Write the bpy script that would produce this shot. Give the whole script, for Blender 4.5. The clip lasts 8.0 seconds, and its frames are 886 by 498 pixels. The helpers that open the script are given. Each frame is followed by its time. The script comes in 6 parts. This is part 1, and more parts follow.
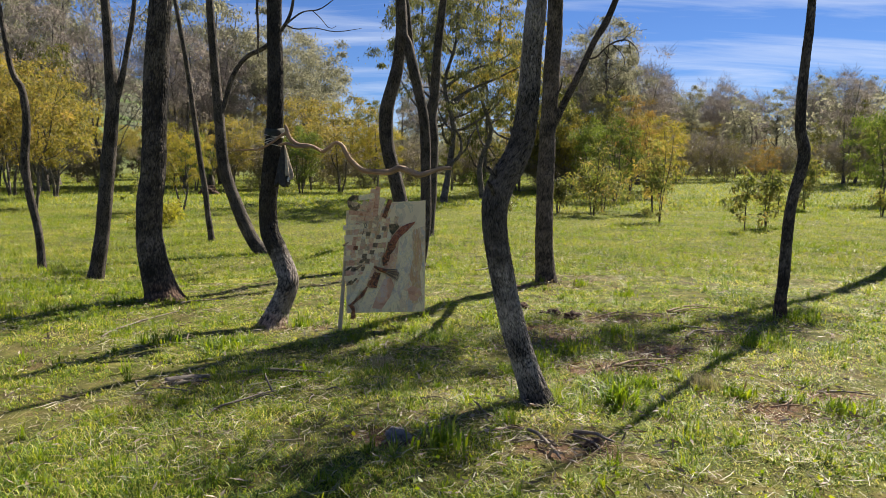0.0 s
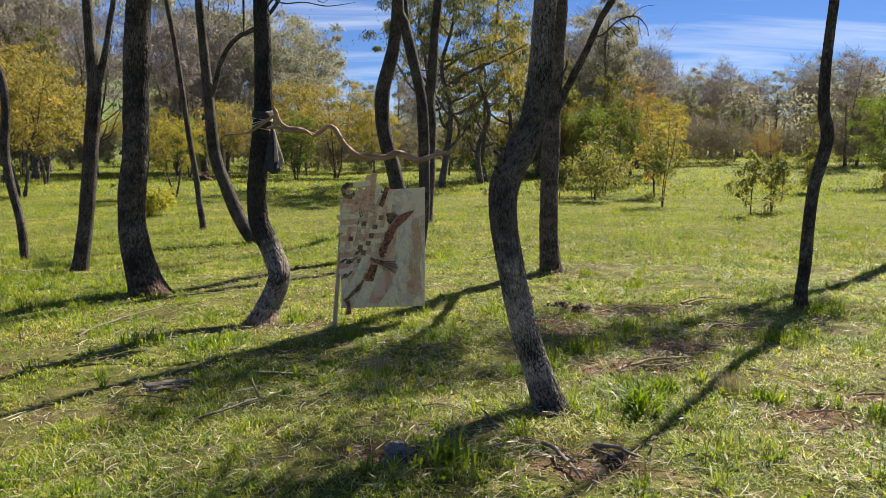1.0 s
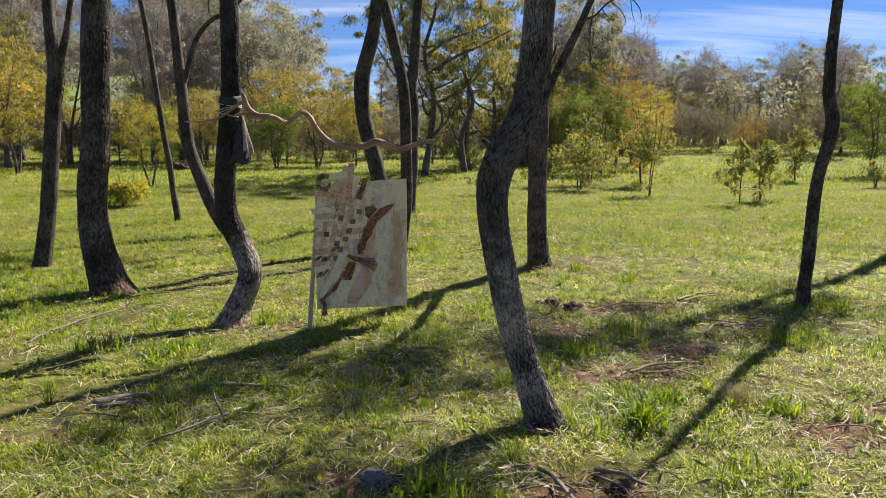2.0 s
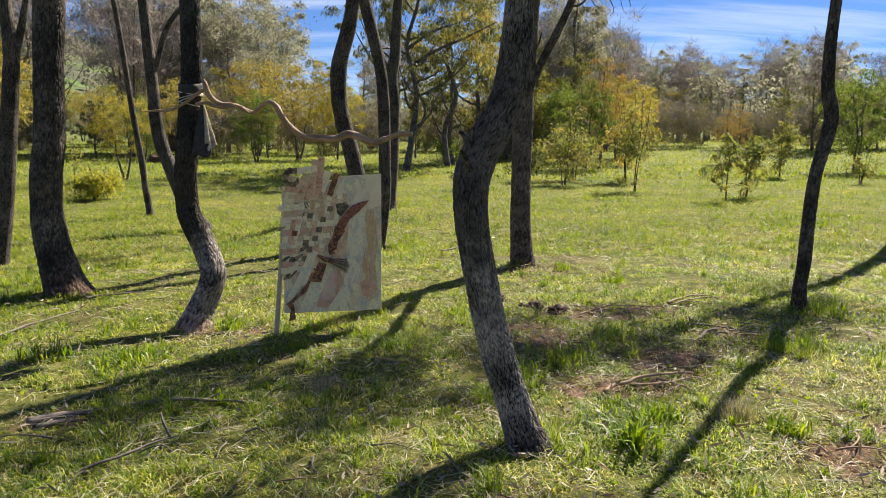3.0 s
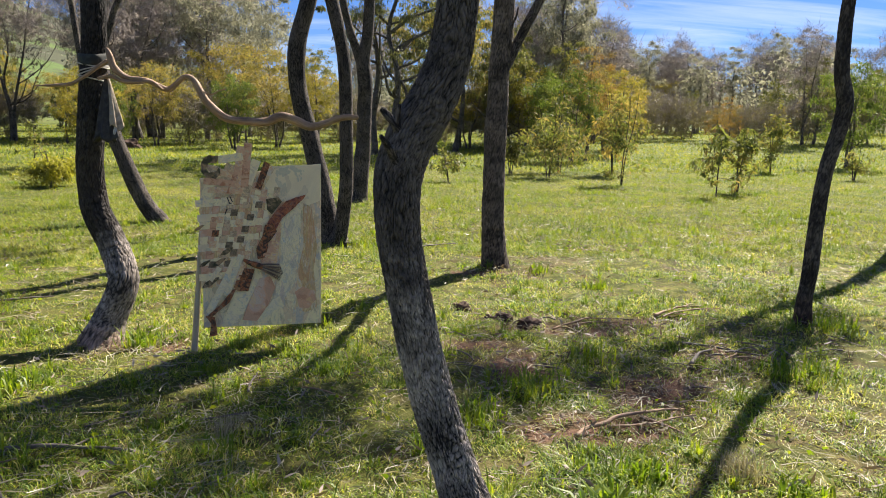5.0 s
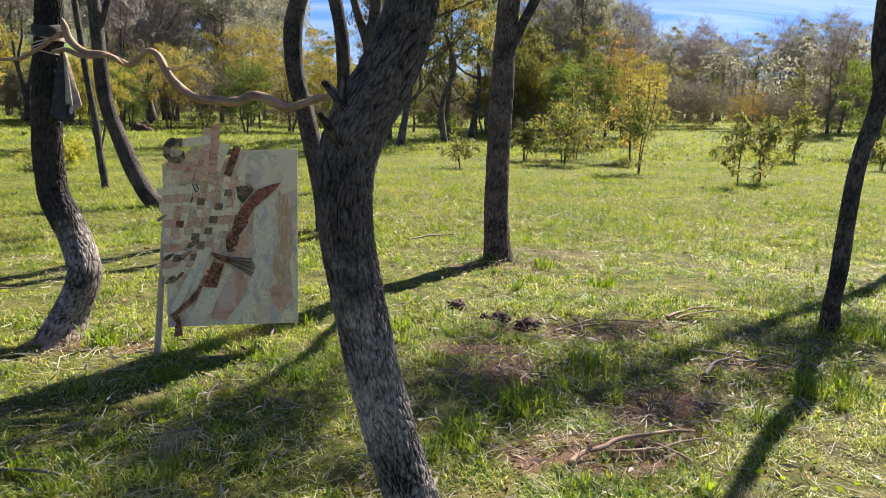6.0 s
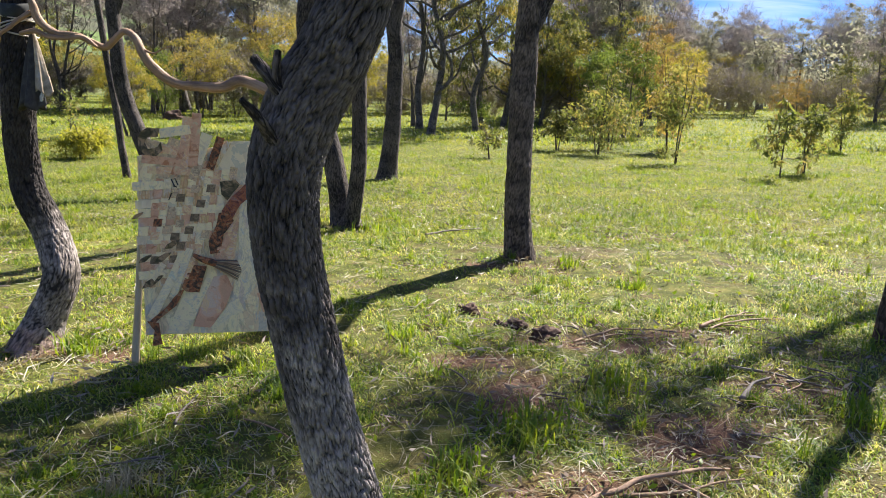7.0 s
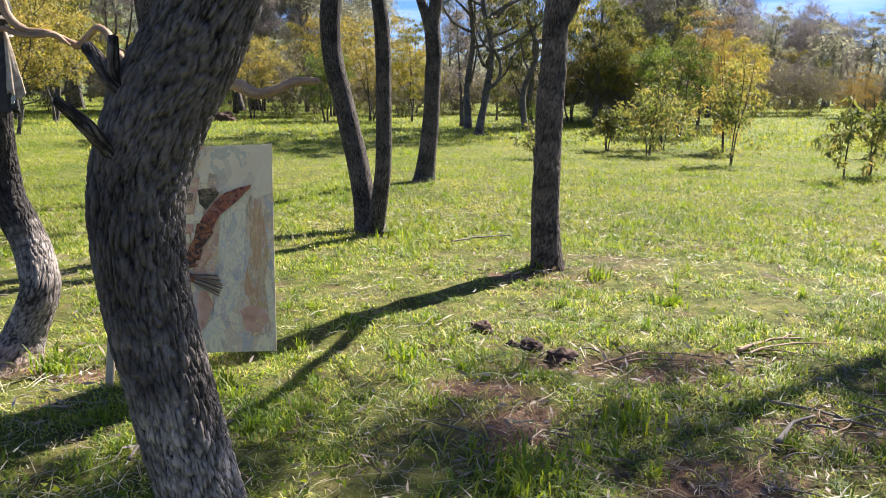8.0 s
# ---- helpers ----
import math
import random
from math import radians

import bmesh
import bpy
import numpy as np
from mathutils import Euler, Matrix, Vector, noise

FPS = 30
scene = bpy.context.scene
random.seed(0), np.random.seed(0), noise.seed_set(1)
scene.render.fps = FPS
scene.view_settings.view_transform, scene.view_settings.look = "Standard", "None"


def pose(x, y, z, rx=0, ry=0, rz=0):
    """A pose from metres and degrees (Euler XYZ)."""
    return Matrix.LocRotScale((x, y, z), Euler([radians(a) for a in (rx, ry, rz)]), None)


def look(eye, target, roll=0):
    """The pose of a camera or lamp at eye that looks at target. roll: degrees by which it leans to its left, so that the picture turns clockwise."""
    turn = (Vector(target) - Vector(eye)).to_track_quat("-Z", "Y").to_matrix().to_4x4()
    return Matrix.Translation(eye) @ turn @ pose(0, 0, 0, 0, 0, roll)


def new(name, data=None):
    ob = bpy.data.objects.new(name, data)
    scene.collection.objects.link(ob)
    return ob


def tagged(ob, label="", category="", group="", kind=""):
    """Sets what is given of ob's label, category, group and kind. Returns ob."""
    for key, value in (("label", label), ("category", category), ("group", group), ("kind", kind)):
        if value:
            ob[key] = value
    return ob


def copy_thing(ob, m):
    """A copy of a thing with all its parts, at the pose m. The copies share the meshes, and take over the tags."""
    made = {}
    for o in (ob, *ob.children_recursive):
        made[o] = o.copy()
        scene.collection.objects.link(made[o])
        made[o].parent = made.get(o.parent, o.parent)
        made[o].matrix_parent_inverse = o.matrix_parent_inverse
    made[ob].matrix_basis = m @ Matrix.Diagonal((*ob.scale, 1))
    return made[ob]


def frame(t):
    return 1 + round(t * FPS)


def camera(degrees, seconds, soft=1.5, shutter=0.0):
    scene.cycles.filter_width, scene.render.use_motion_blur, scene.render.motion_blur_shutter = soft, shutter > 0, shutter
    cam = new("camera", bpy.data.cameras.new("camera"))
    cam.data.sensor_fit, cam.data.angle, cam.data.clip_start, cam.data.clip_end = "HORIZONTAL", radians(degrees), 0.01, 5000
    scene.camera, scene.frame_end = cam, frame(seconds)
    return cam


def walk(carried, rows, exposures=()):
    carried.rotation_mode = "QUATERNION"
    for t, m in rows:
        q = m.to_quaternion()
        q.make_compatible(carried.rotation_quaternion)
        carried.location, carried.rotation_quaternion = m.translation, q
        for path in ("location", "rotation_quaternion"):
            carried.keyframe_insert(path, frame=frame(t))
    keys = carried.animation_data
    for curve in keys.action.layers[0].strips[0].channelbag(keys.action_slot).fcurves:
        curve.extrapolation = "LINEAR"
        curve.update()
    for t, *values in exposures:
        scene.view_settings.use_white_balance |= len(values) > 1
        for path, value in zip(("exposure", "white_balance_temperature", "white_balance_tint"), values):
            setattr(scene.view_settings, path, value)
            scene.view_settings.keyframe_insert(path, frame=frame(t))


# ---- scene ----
cam = camera(60.2, 8.0, soft=0.9)
METRES, EYE, TILT, LEAN, TURN = 3.659, 1.5, 0.0, 0.0, 0.0
ROWS = [
    (0.0, 0.0, 0.0, 0.0, 0.06, -6.37, -0.54),
    (0.5, 0.0004, 0.0552, -0.0009, 0.09, -6.94, -0.38),
    (1.0, -0.0094, 0.1218, -0.0015, -0.2, -7.49, -0.21),
    (1.5, -0.0123, 0.1855, 0.0, -0.79, -8.0, -0.11),
    (3.0, 0.0089, 0.352, -0.0042, -2.62, -8.8, -0.52),
    (3.5, 0.0137, 0.4038, -0.0067, -3.1, -8.93, -0.72),
    (4.0, 0.0344, 0.4584, -0.0096, -3.49, -9.06, -0.98),
    (4.5, 0.059, 0.5186, -0.0115, -3.66, -9.21, -1.21),
    (6.0, 0.1388, 0.7037, -0.0186, -2.0, -10.63, -1.78),
    (6.5, 0.1643, 0.7631, -0.022, -0.86, -11.21, -1.82),
    (7.0, 0.1857, 0.827, -0.0207, 0.65, -11.54, -1.69),
    (7.5, 0.2164, 0.8832, -0.0206, 2.49, -11.69, -1.49),
    (8.0, 0.2589, 0.9403, -0.0204, 4.8, -11.66, -1.25),
]
walk(cam, [(t, pose(0, 0, EYE, TILT, LEAN, TURN) @ pose(METRES * x, METRES * y, METRES * z, 90 + pitch, roll, yaw)) for t, x, y, z, yaw, pitch, roll in ROWS],
     exposures=[(0.0, 1.26, 6750, 10), (3.0, 1.44, 6750, 10), (6.0, 1.61, 6350, 13), (8.0, 1.83, 6100, 15)])

# ---------------------------------------------------------------- light
SUN_AZ, SUN_EL = 37.0, 44.0          # degrees clockwise from +y, and above the horizon
sx, sy, sz = (math.sin(radians(SUN_AZ)) * math.cos(radians(SUN_EL)), math.cos(radians(SUN_AZ)) * math.cos(radians(SUN_EL)), math.sin(radians(SUN_EL)))
sun = new("sun", bpy.data.lights.new("sun", "SUN"))
sun.data.energy, sun.data.angle, sun.data.color = 4.8, radians(0.55), (1.0, 0.92, 0.79)
sun.matrix_world = look((60 * sx, 60 * sy, 60 * sz), (0, 0, 0))


def make_world():
    w = bpy.data.worlds.new("sky")
    scene.world = w
    w.use_nodes = True
    nt = w.node_tree
    nt.nodes.clear()
    n = nt.nodes.new
    out, bg, sky = n("ShaderNodeOutputWorld"), n("ShaderNodeBackground"), n("ShaderNodeTexSky")
    sky.sky_type, sky.sun_disc = "NISHITA", False
    sky.altitude = 1500
    sky.sun_elevation, sky.sun_rotation = radians(SUN_EL), radians(SUN_AZ)
    sky.air_density, sky.dust_density, sky.ozone_density = 1.0, 0.0, 4.0
    # thin streaks of high cloud over the whole sky
    tc, mp, sep = n("ShaderNodeTexCoord"), n("ShaderNodeMapping"), n("ShaderNodeSeparateXYZ")
    div, comb, add = n("ShaderNodeVectorMath"), n("ShaderNodeCombineXYZ"), n("ShaderNodeMath")
    nz, ramp, mix = n("ShaderNodeTexNoise"), n("ShaderNodeValToRGB"), n("ShaderNodeMix")
    add.operation, add.inputs[1].default_value = "ADD", 0.12
    div.operation = "DIVIDE"
    mp.inputs["Rotation"].default_value = (0, 0, radians(-24))
    mp.inputs["Scale"].default_value = (0.8, 3.6, 1.0)
    nz.inputs["Scale"].default_value, nz.inputs["Detail"].default_value = 0.9, 8
    nz.inputs["Roughness"].default_value, nz.inputs["Distortion"].default_value = 0.58, 0.5
    ramp.color_ramp.elements[0].position, ramp.color_ramp.elements[1].position = 0.46, 0.76
    ramp.color_ramp.elements[0].color, ramp.color_ramp.elements[1].color = (0, 0, 0, 1), (0.5, 0.5, 0.5, 1)
    mix.data_type = "RGBA"
    mix.inputs["B"].default_value = (5.4, 5.9, 6.7, 1)
    l = nt.links.new
    l(tc.outputs["Generated"], sep.inputs[0])
    l(sep.outputs["Z"], add.inputs[0])
    for k in "XYZ":
        l(add.outputs[0], comb.inputs[k])
    l(tc.outputs["Generated"], div.inputs[0])
    l(comb.outputs[0], div.inputs[1])
    l(div.outputs[0], mp.inputs["Vector"])
    l(mp.outputs[0], nz.inputs["Vector"])
    l(nz.outputs["Fac"], ramp.inputs[0])
    l(ramp.outputs["Color"], mix.inputs["Factor"])
    deep = n("ShaderNodeMix")
    deep.data_type, deep.blend_type = "RGBA", "MULTIPLY"
    deep.inputs["Factor"].default_value, deep.inputs["B"].default_value = 1.0, (0.28, 0.38, 0.58, 1)
    l(sky.outputs[0], deep.inputs["A"])
    l(deep.outputs["Result"], mix.inputs["A"])
    l(mix.outputs["Result"], bg.inputs["Color"])
    bg.inputs["Strength"].default_value = 0.071
    l(bg.outputs[0], out.inputs["Surface"])


make_world()

# ---------------------------------------------------------------- numeric helpers

def hash3(ix, iy, iz, seed):
    h = (ix.astype(np.int64) * 374761393 + iy.astype(np.int64) * 668265263 + iz.astype(np.int64) * 2147483647 + seed * 974711) & 0xFFFFFFFF
    h = ((h ^ (h >> 13)) * 1274126177) & 0xFFFFFFFF
    h = ((h ^ (h >> 16)) * 2246822519) & 0xFFFFFFFF
    return (h ^ (h >> 15)).astype(np.float64) / 4294967295.0


def vnoise(p, seed=0):
    """Smooth value noise, 0 to 1, at the rows of p."""
    i = np.floor(p)
    f = p - i
    f = f * f * (3 - 2 * f)
    i = i.astype(np.int64)
    r = 0
    for dx in (0, 1):
        for dy in (0, 1):
            for dz in (0, 1):
                w = (f[:, 0] if dx else 1 - f[:, 0]) * (f[:, 1] if dy else 1 - f[:, 1]) * (f[:, 2] if dz else 1 - f[:, 2])
                r = r + w * hash3(i[:, 0] + dx, i[:, 1] + dy, i[:, 2] + dz, seed)
    return r


def cracks(p, seed=0):
    """Cells with cracks between them: 0 on the cracks, rising towards the middle of each cell."""
    i = np.floor(p).astype(np.int64)
    one, two = np.full(len(p), 9.0), np.full(len(p), 9.0)
    for dx in (-1, 0, 1):
        for dy in (-1, 0, 1):
            for dz in (-1, 0, 1):
                c = i + (dx, dy, dz)
                q = np.stack([c[:, k] + hash3(c[:, 0], c[:, 1], c[:, 2], seed + 17 * k) for k in range(3)], 1)
                d = np.sqrt(((q - p) ** 2).sum(1))
                two = np.minimum(two, np.maximum(one, d))
                one = np.minimum(one, d)
    return two - one


def flat3(x, y, k=1.0):
    x, y = np.broadcast_arrays(np.asarray(x, float), np.asarray(y, float))
    return np.stack([x.ravel() * k, y.ravel() * k, np.zeros(x.size)], 1)


def ground_z(x, y):
    """Height of the ground: nearly level, lumpy underfoot, hills far away on one side."""
    x, y = np.asarray(x, float), np.asarray(y, float)
    shape = np.broadcast(x, y).shape
    d = np.hypot(x, y)
    near = np.clip(1 - d / 60, 0, 1)
    z = (vnoise(flat3(x, y, 0.7), 3).reshape(shape) - 0.5) * 0.05 * near
    z = z + (vnoise(flat3(x, y, 4.0), 4).reshape(shape) - 0.5) * 0.032 * near
    # a shallow dip on one side
    dip = np.clip((y - 8) / 5, 0, 1) * np.clip((-x - 1) / 2, 0, 1) * np.clip((30 - y) / 10, 0, 1)
    z = z - 0.21 * dip * dip * (3 - 2 * dip)
    # ground climbs a little beyond the glade, then hills
    z = z + np.clip(d - 22, 0, 60) * 0.010 * (0.4 + 0.6 / (1 + np.exp(-(x - 2) / 5)))
    az = np.degrees(np.arctan2(x, np.maximum(y, 1e-3)))
    bank = np.clip((d - 32) / 24, 0, 1)
    z = z + 0.6 * bank * bank * (3 - 2 * bank) / (1 + np.exp(-(np.clip(az, -90, 60) - 18) / 4))
    rise = np.clip((d - 130) / 420, 0, 1)
    rise = rise * rise * (3 - 2 * rise)
    side = 0.30 + 1.35 * np.exp(-((az + 27) / 12) ** 2) + 0.2 * np.exp(-((az - 45) / 30) ** 2)
    roll = 0.75 + 0.5 * vnoise(flat3(x, y, 0.006), 8).reshape(shape)
    return z + np.where(y > -100, 46.0, 20.0) * rise * side * roll


def build(name, verts, faces, mats, parent=None, smooth=True, attr=None, slots=None):
    """One mesh object out of arrays: verts n x 3, faces a list of index arrays (n x 3 or n x 4)."""
    me = bpy.data.meshes.new(name)
    verts = np.ascontiguousarray(verts, dtype=np.float32)
    faces = [np.asarray(f, dtype=np.int32) for f in faces if len(f)]
    me.vertices.add(len(verts))
    me.vertices.foreach_set("co", verts.ravel())
    loops = np.concatenate([f.ravel() for f in faces])
    sizes = np.concatenate([np.full(len(f), f.shape[1], np.int32) for f in faces])
    me.loops.add(len(loops))
    me.loops.foreach_set("vertex_index", loops)
    me.polygons.add(len(sizes))
    me.polygons.foreach_set("loop_start", (np.cumsum(sizes) - sizes).astype(np.int32))
    for m in mats if isinstance(mats, (list, tuple)) else [mats]:
        me.materials.append(m)
    if slots is not None:
        me.polygons.foreach_set("material_index", np.asarray(slots, np.int32))
    if smooth:
        me.polygons.foreach_set("use_smooth", np.ones(len(sizes), bool))
    if attr is not None:
        a = me.attributes.new("bark", "FLOAT_VECTOR", "POINT")
        a.data.foreach_set("vector", np.ascontiguousarray(attr[:, :3], dtype=np.float32).ravel())
        if attr.shape[1] == 4:
            a = me.attributes.new("ridge", "FLOAT", "POINT")
            a.data.foreach_set("value", np.ascontiguousarray(attr[:, 3], dtype=np.float32))
    me.update(calc_edges=True)
    me.validate()
    ob = new(name, me)
    if parent is not None:
        ob.parent = parent
    return ob


class Geo:
    """Collects pieces of geometry for one mesh."""

    def __init__(self):
        self.v, self.f, self.a, self.n = [], [], [], 0

    def add(self, v, faces, a=None):
        self.v.append(v)
        self.f += [np.asarray(f) + self.n for f in faces]
        self.a.append(v if a is None else a)
        self.n += len(v)

    def make(self, name, mat, parent=None, smooth=True):
        return build(name, np.concatenate(self.v), self.f, mat, parent, smooth, np.concatenate(self.a))


def part(name, bm, material, parent, label=""):
    me = bpy.data.meshes.new(name)
    bm.to_mesh(me)
    bm.free()
    me.materials.append(material)
    ob = new(name, me)
    ob.parent = parent
    return tagged(ob, label) if label else ob


def spline(ctrl, step):
    """Points and radii every step metres along a smooth curve through ctrl (rows x, y, z, r)."""
    c = np.asarray(ctrl, float)
    c = np.vstack([2 * c[0] - c[1], c, 2 * c[-1] - c[-2]])
    out = []
    for i in range(1, len(c) - 2):
        t = np.linspace(0, 1, 24, endpoint=False)[:, None]
        p0, p1, p2, p3 = c[i - 1:i + 3]
        out.append(0.5 * (2 * p1 + (p2 - p0) * t + (2 * p0 - 5 * p1 + 4 * p2 - p3) * t ** 2 + (3 * p1 - p0 - 3 * p2 + p3) * t ** 3))
    out = np.vstack(out + [c[-2:-1]])
    s = np.concatenate([[0], np.cumsum(np.linalg.norm(np.diff(out[:, :3], axis=0), axis=1))])
    k = max(2, int(s[-1] / step) + 1)
    u = np.linspace(0, s[-1], k)
    return np.stack([np.interp(u, s, out[:, j]) for j in range(4)], 1), u


def tube(ctrl, sides=12, step=0.05, flare=0.0, bark=0.0, lumps=0.06, seed=0, cells=(26.0, 9.0)):
    """A bent, tapering stem: verts, quads and bark coordinates. flare widens its foot, bark is the depth of its furrows."""
    p, u = spline(ctrl, step)
    n = len(p)
    tan = np.gradient(p[:, :3], axis=0)
    tan /= np.linalg.norm(tan, axis=1)[:, None] + 1e-9
    a = np.array([1.0, 0, 0]) if abs(tan[0, 0]) < 0.8 else np.array([0, 1.0, 0])
    side = np.zeros((n, 3))
    for i in range(n):
        a = a - tan[i] * (a @ tan[i])
        a /= np.linalg.norm(a)
        side[i] = a
    up = np.cross(tan, side)
    th = np.linspace(0, 2 * np.pi, sides, endpoint=False)
    cs, sn = np.cos(th)[None, :, None], np.sin(th)[None, :, None]
    dirs = side[:, None] * cs + up[:, None] * sn
    r0 = np.maximum(p[:, 3], 0.002)[:, None] * np.ones((1, sides))
    rad = float(np.mean(p[:, 3]))
    at = np.concatenate([rad * np.cos(th)[None, :, None] * np.ones((n, 1, 1)), rad * np.sin(th)[None, :, None] * np.ones((n, 1, 1)), u[:, None, None] * np.ones((1, sides, 1))], 2)
    flat = at.reshape(-1, 3)
    r = r0 * (1 + lumps * 2 * (vnoise(flat * (9, 9, 3.5), seed + 1).reshape(n, sides) - 0.5) + lumps * (vnoise(flat * (22, 22, 9), seed + 2).reshape(n, sides) - 0.5))
    if flare:
        root = 0.5 + 1.0 * vnoise(np.stack([np.cos(th) * 1.6, np.sin(th) * 1.6, th * 0], 1) + seed, seed + 5)
        r = r * (1 + flare * np.exp(-u / 0.09)[:, None] * root[None])
    if bark:
        k1, k2 = cells
        wob = flat + 0.022 * (np.stack([vnoise(flat * (30, 30, 12), 11), vnoise(flat * (30, 30, 12), 12), 2 * vnoise(flat * (30, 30, 9), 13)], 1) - 0.5)
        h = np.clip(cracks(wob * (k1, k1, k2), seed + 3) / 0.22, 0, 1) * (0.65 + 0.35 * vnoise(flat * (k1, k1, k2 * 0.6), seed + 4))
        a = np.clip(np.abs(vnoise(wob * (k1 * 0.95, k1 * 0.95, k2 * 1.3), seed + 6) - 0.5) / 0.15, 0, 1)
        b = np.clip(np.abs(vnoise(wob * (k1 * 2.1, k1 * 2.1, k2 * 2.6) + 9.3, seed + 8) - 0.5) / 0.18, 0, 1)
        h = (0.50 * h + 0.28 * a + 0.22 * b).reshape(n, sides)
        r = r + bark * (h - 0.6)
    v = (p[:, None, :3] + dirs * r[:, :, None]).reshape(-1, 3)
    i, j = np.meshgrid(np.arange(n - 1), np.arange(sides), indexing="ij")
    j2 = (j + 1) % sides
    q = np.stack([i * sides + j, i * sides + j2, (i + 1) * sides + j2, (i + 1) * sides + j], -1).reshape(-1, 4)
    # rounded ends
    v = np.vstack([v, p[0, :3] - tan[0] * r0[0, 0] * 0.3, p[-1, :3] + tan[-1] * r0[-1, 0] * 0.4])
    at = np.vstack([flat, [[0, 0, 0]], [[0, 0, u[-1]]]])
    if bark:
        at = np.hstack([at, np.concatenate([h.ravel(), [0.5, 0.5]])[:, None]])
    k = np.arange(sides)
    t1 = np.stack([np.full(sides, n * sides), (k + 1) % sides, k], 1)
    t2 = np.stack([np.full(sides, n * sides + 1), (n - 1) * sides + k, (n - 1) * sides + (k + 1) % sides], 1)
    return v, [q, t1, t2], at


def leaf_cloud(rng, centres, spread, per, length, width, droop=0.75, flat=0.8):
    """Narrow folded leaves round the centres: verts and quads."""
    c = np.repeat(np.asarray(centres, float), per, axis=0)
    n = len(c)
    g = rng.normal(0, 1, (n, 3))
    g = g / np.linalg.norm(g, axis=1)[:, None] * (rng.random((n, 1)) ** 0.5)
    sp = np.repeat(np.broadcast_to(np.asarray(spread, float), (len(centres),)), per)[:, None]
    base = c + g * sp * (1, 1, flat)
    d = rng.normal(0, 1, (n, 3))
    d[:, 2] = d[:, 2] * 0.5 - droop * 1.6
    d /= np.linalg.norm(d, axis=1)[:, None]
    s = np.cross(d, rng.normal(0, 1, (n, 3)))
    s /= np.linalg.norm(s, axis=1)[:, None] + 1e-9
    nrm = np.cross(d, s)
    L = length * (0.6 + 0.7 * rng.random((n, 1)))
    W = width * (0.7 + 0.6 * rng.random((n, 1)))
    mid = base + d * L * 0.42 + nrm * W * 0.25
    v = np.stack([base, mid - s * W * 0.5, base + d * L, mid + s * W * 0.5], 1).reshape(-1, 3)
    k = np.arange(n)[:, None] * 4
    return v, k + np.array([[0, 1, 2, 3]])


# ---------------------------------------------------------------- materials
def nodes(name):
    m = bpy.data.materials.new(name)
    m.use_nodes = True
    nt = m.node_tree
    nt.nodes.clear()
    out = nt.nodes.new("ShaderNodeOutputMaterial")
    return m, nt, nt.nodes.new, nt.links.new, out


def ramp_node(nt, stops):
    r = nt.nodes.new("ShaderNodeValToRGB")
    e = r.color_ramp.elements
    while len(e) < len(stops):
        e.new(0.5)
    for k, (pos, col) in enumerate(stops):
        e[k].position, e[k].color = pos, (*col, 1)
    return r


def noise_node(nt, vec, scale, detail=4, rough=0.55, dist=0.0):
    t = nt.nodes.new("ShaderNodeTexNoise")
    t.inputs["Scale"].default_value, t.inputs["Detail"].default_value = scale, detail
    t.inputs["Roughness"].default_value, t.inputs["Distortion"].default_value = rough, dist
    if vec is not None:
        nt.links.new(vec, t.inputs["Vector"])
    return t


def mix_node(nt, fac, a, b, blend="MIX"):
    m = nt.nodes.new("ShaderNodeMix")
    m.data_type, m.blend_type = "RGBA", blend
    for key, val in (("Factor", fac), ("A", a), ("B", b)):
        if isinstance(val, bpy.types.NodeSocket):
            nt.links.new(val, m.inputs[key])
        elif isinstance(val, (int, float)):
            m.inputs[key].default_value = val
        else:
            m.inputs[key].default_value = (*val, 1)
    return m.outputs["Result"]


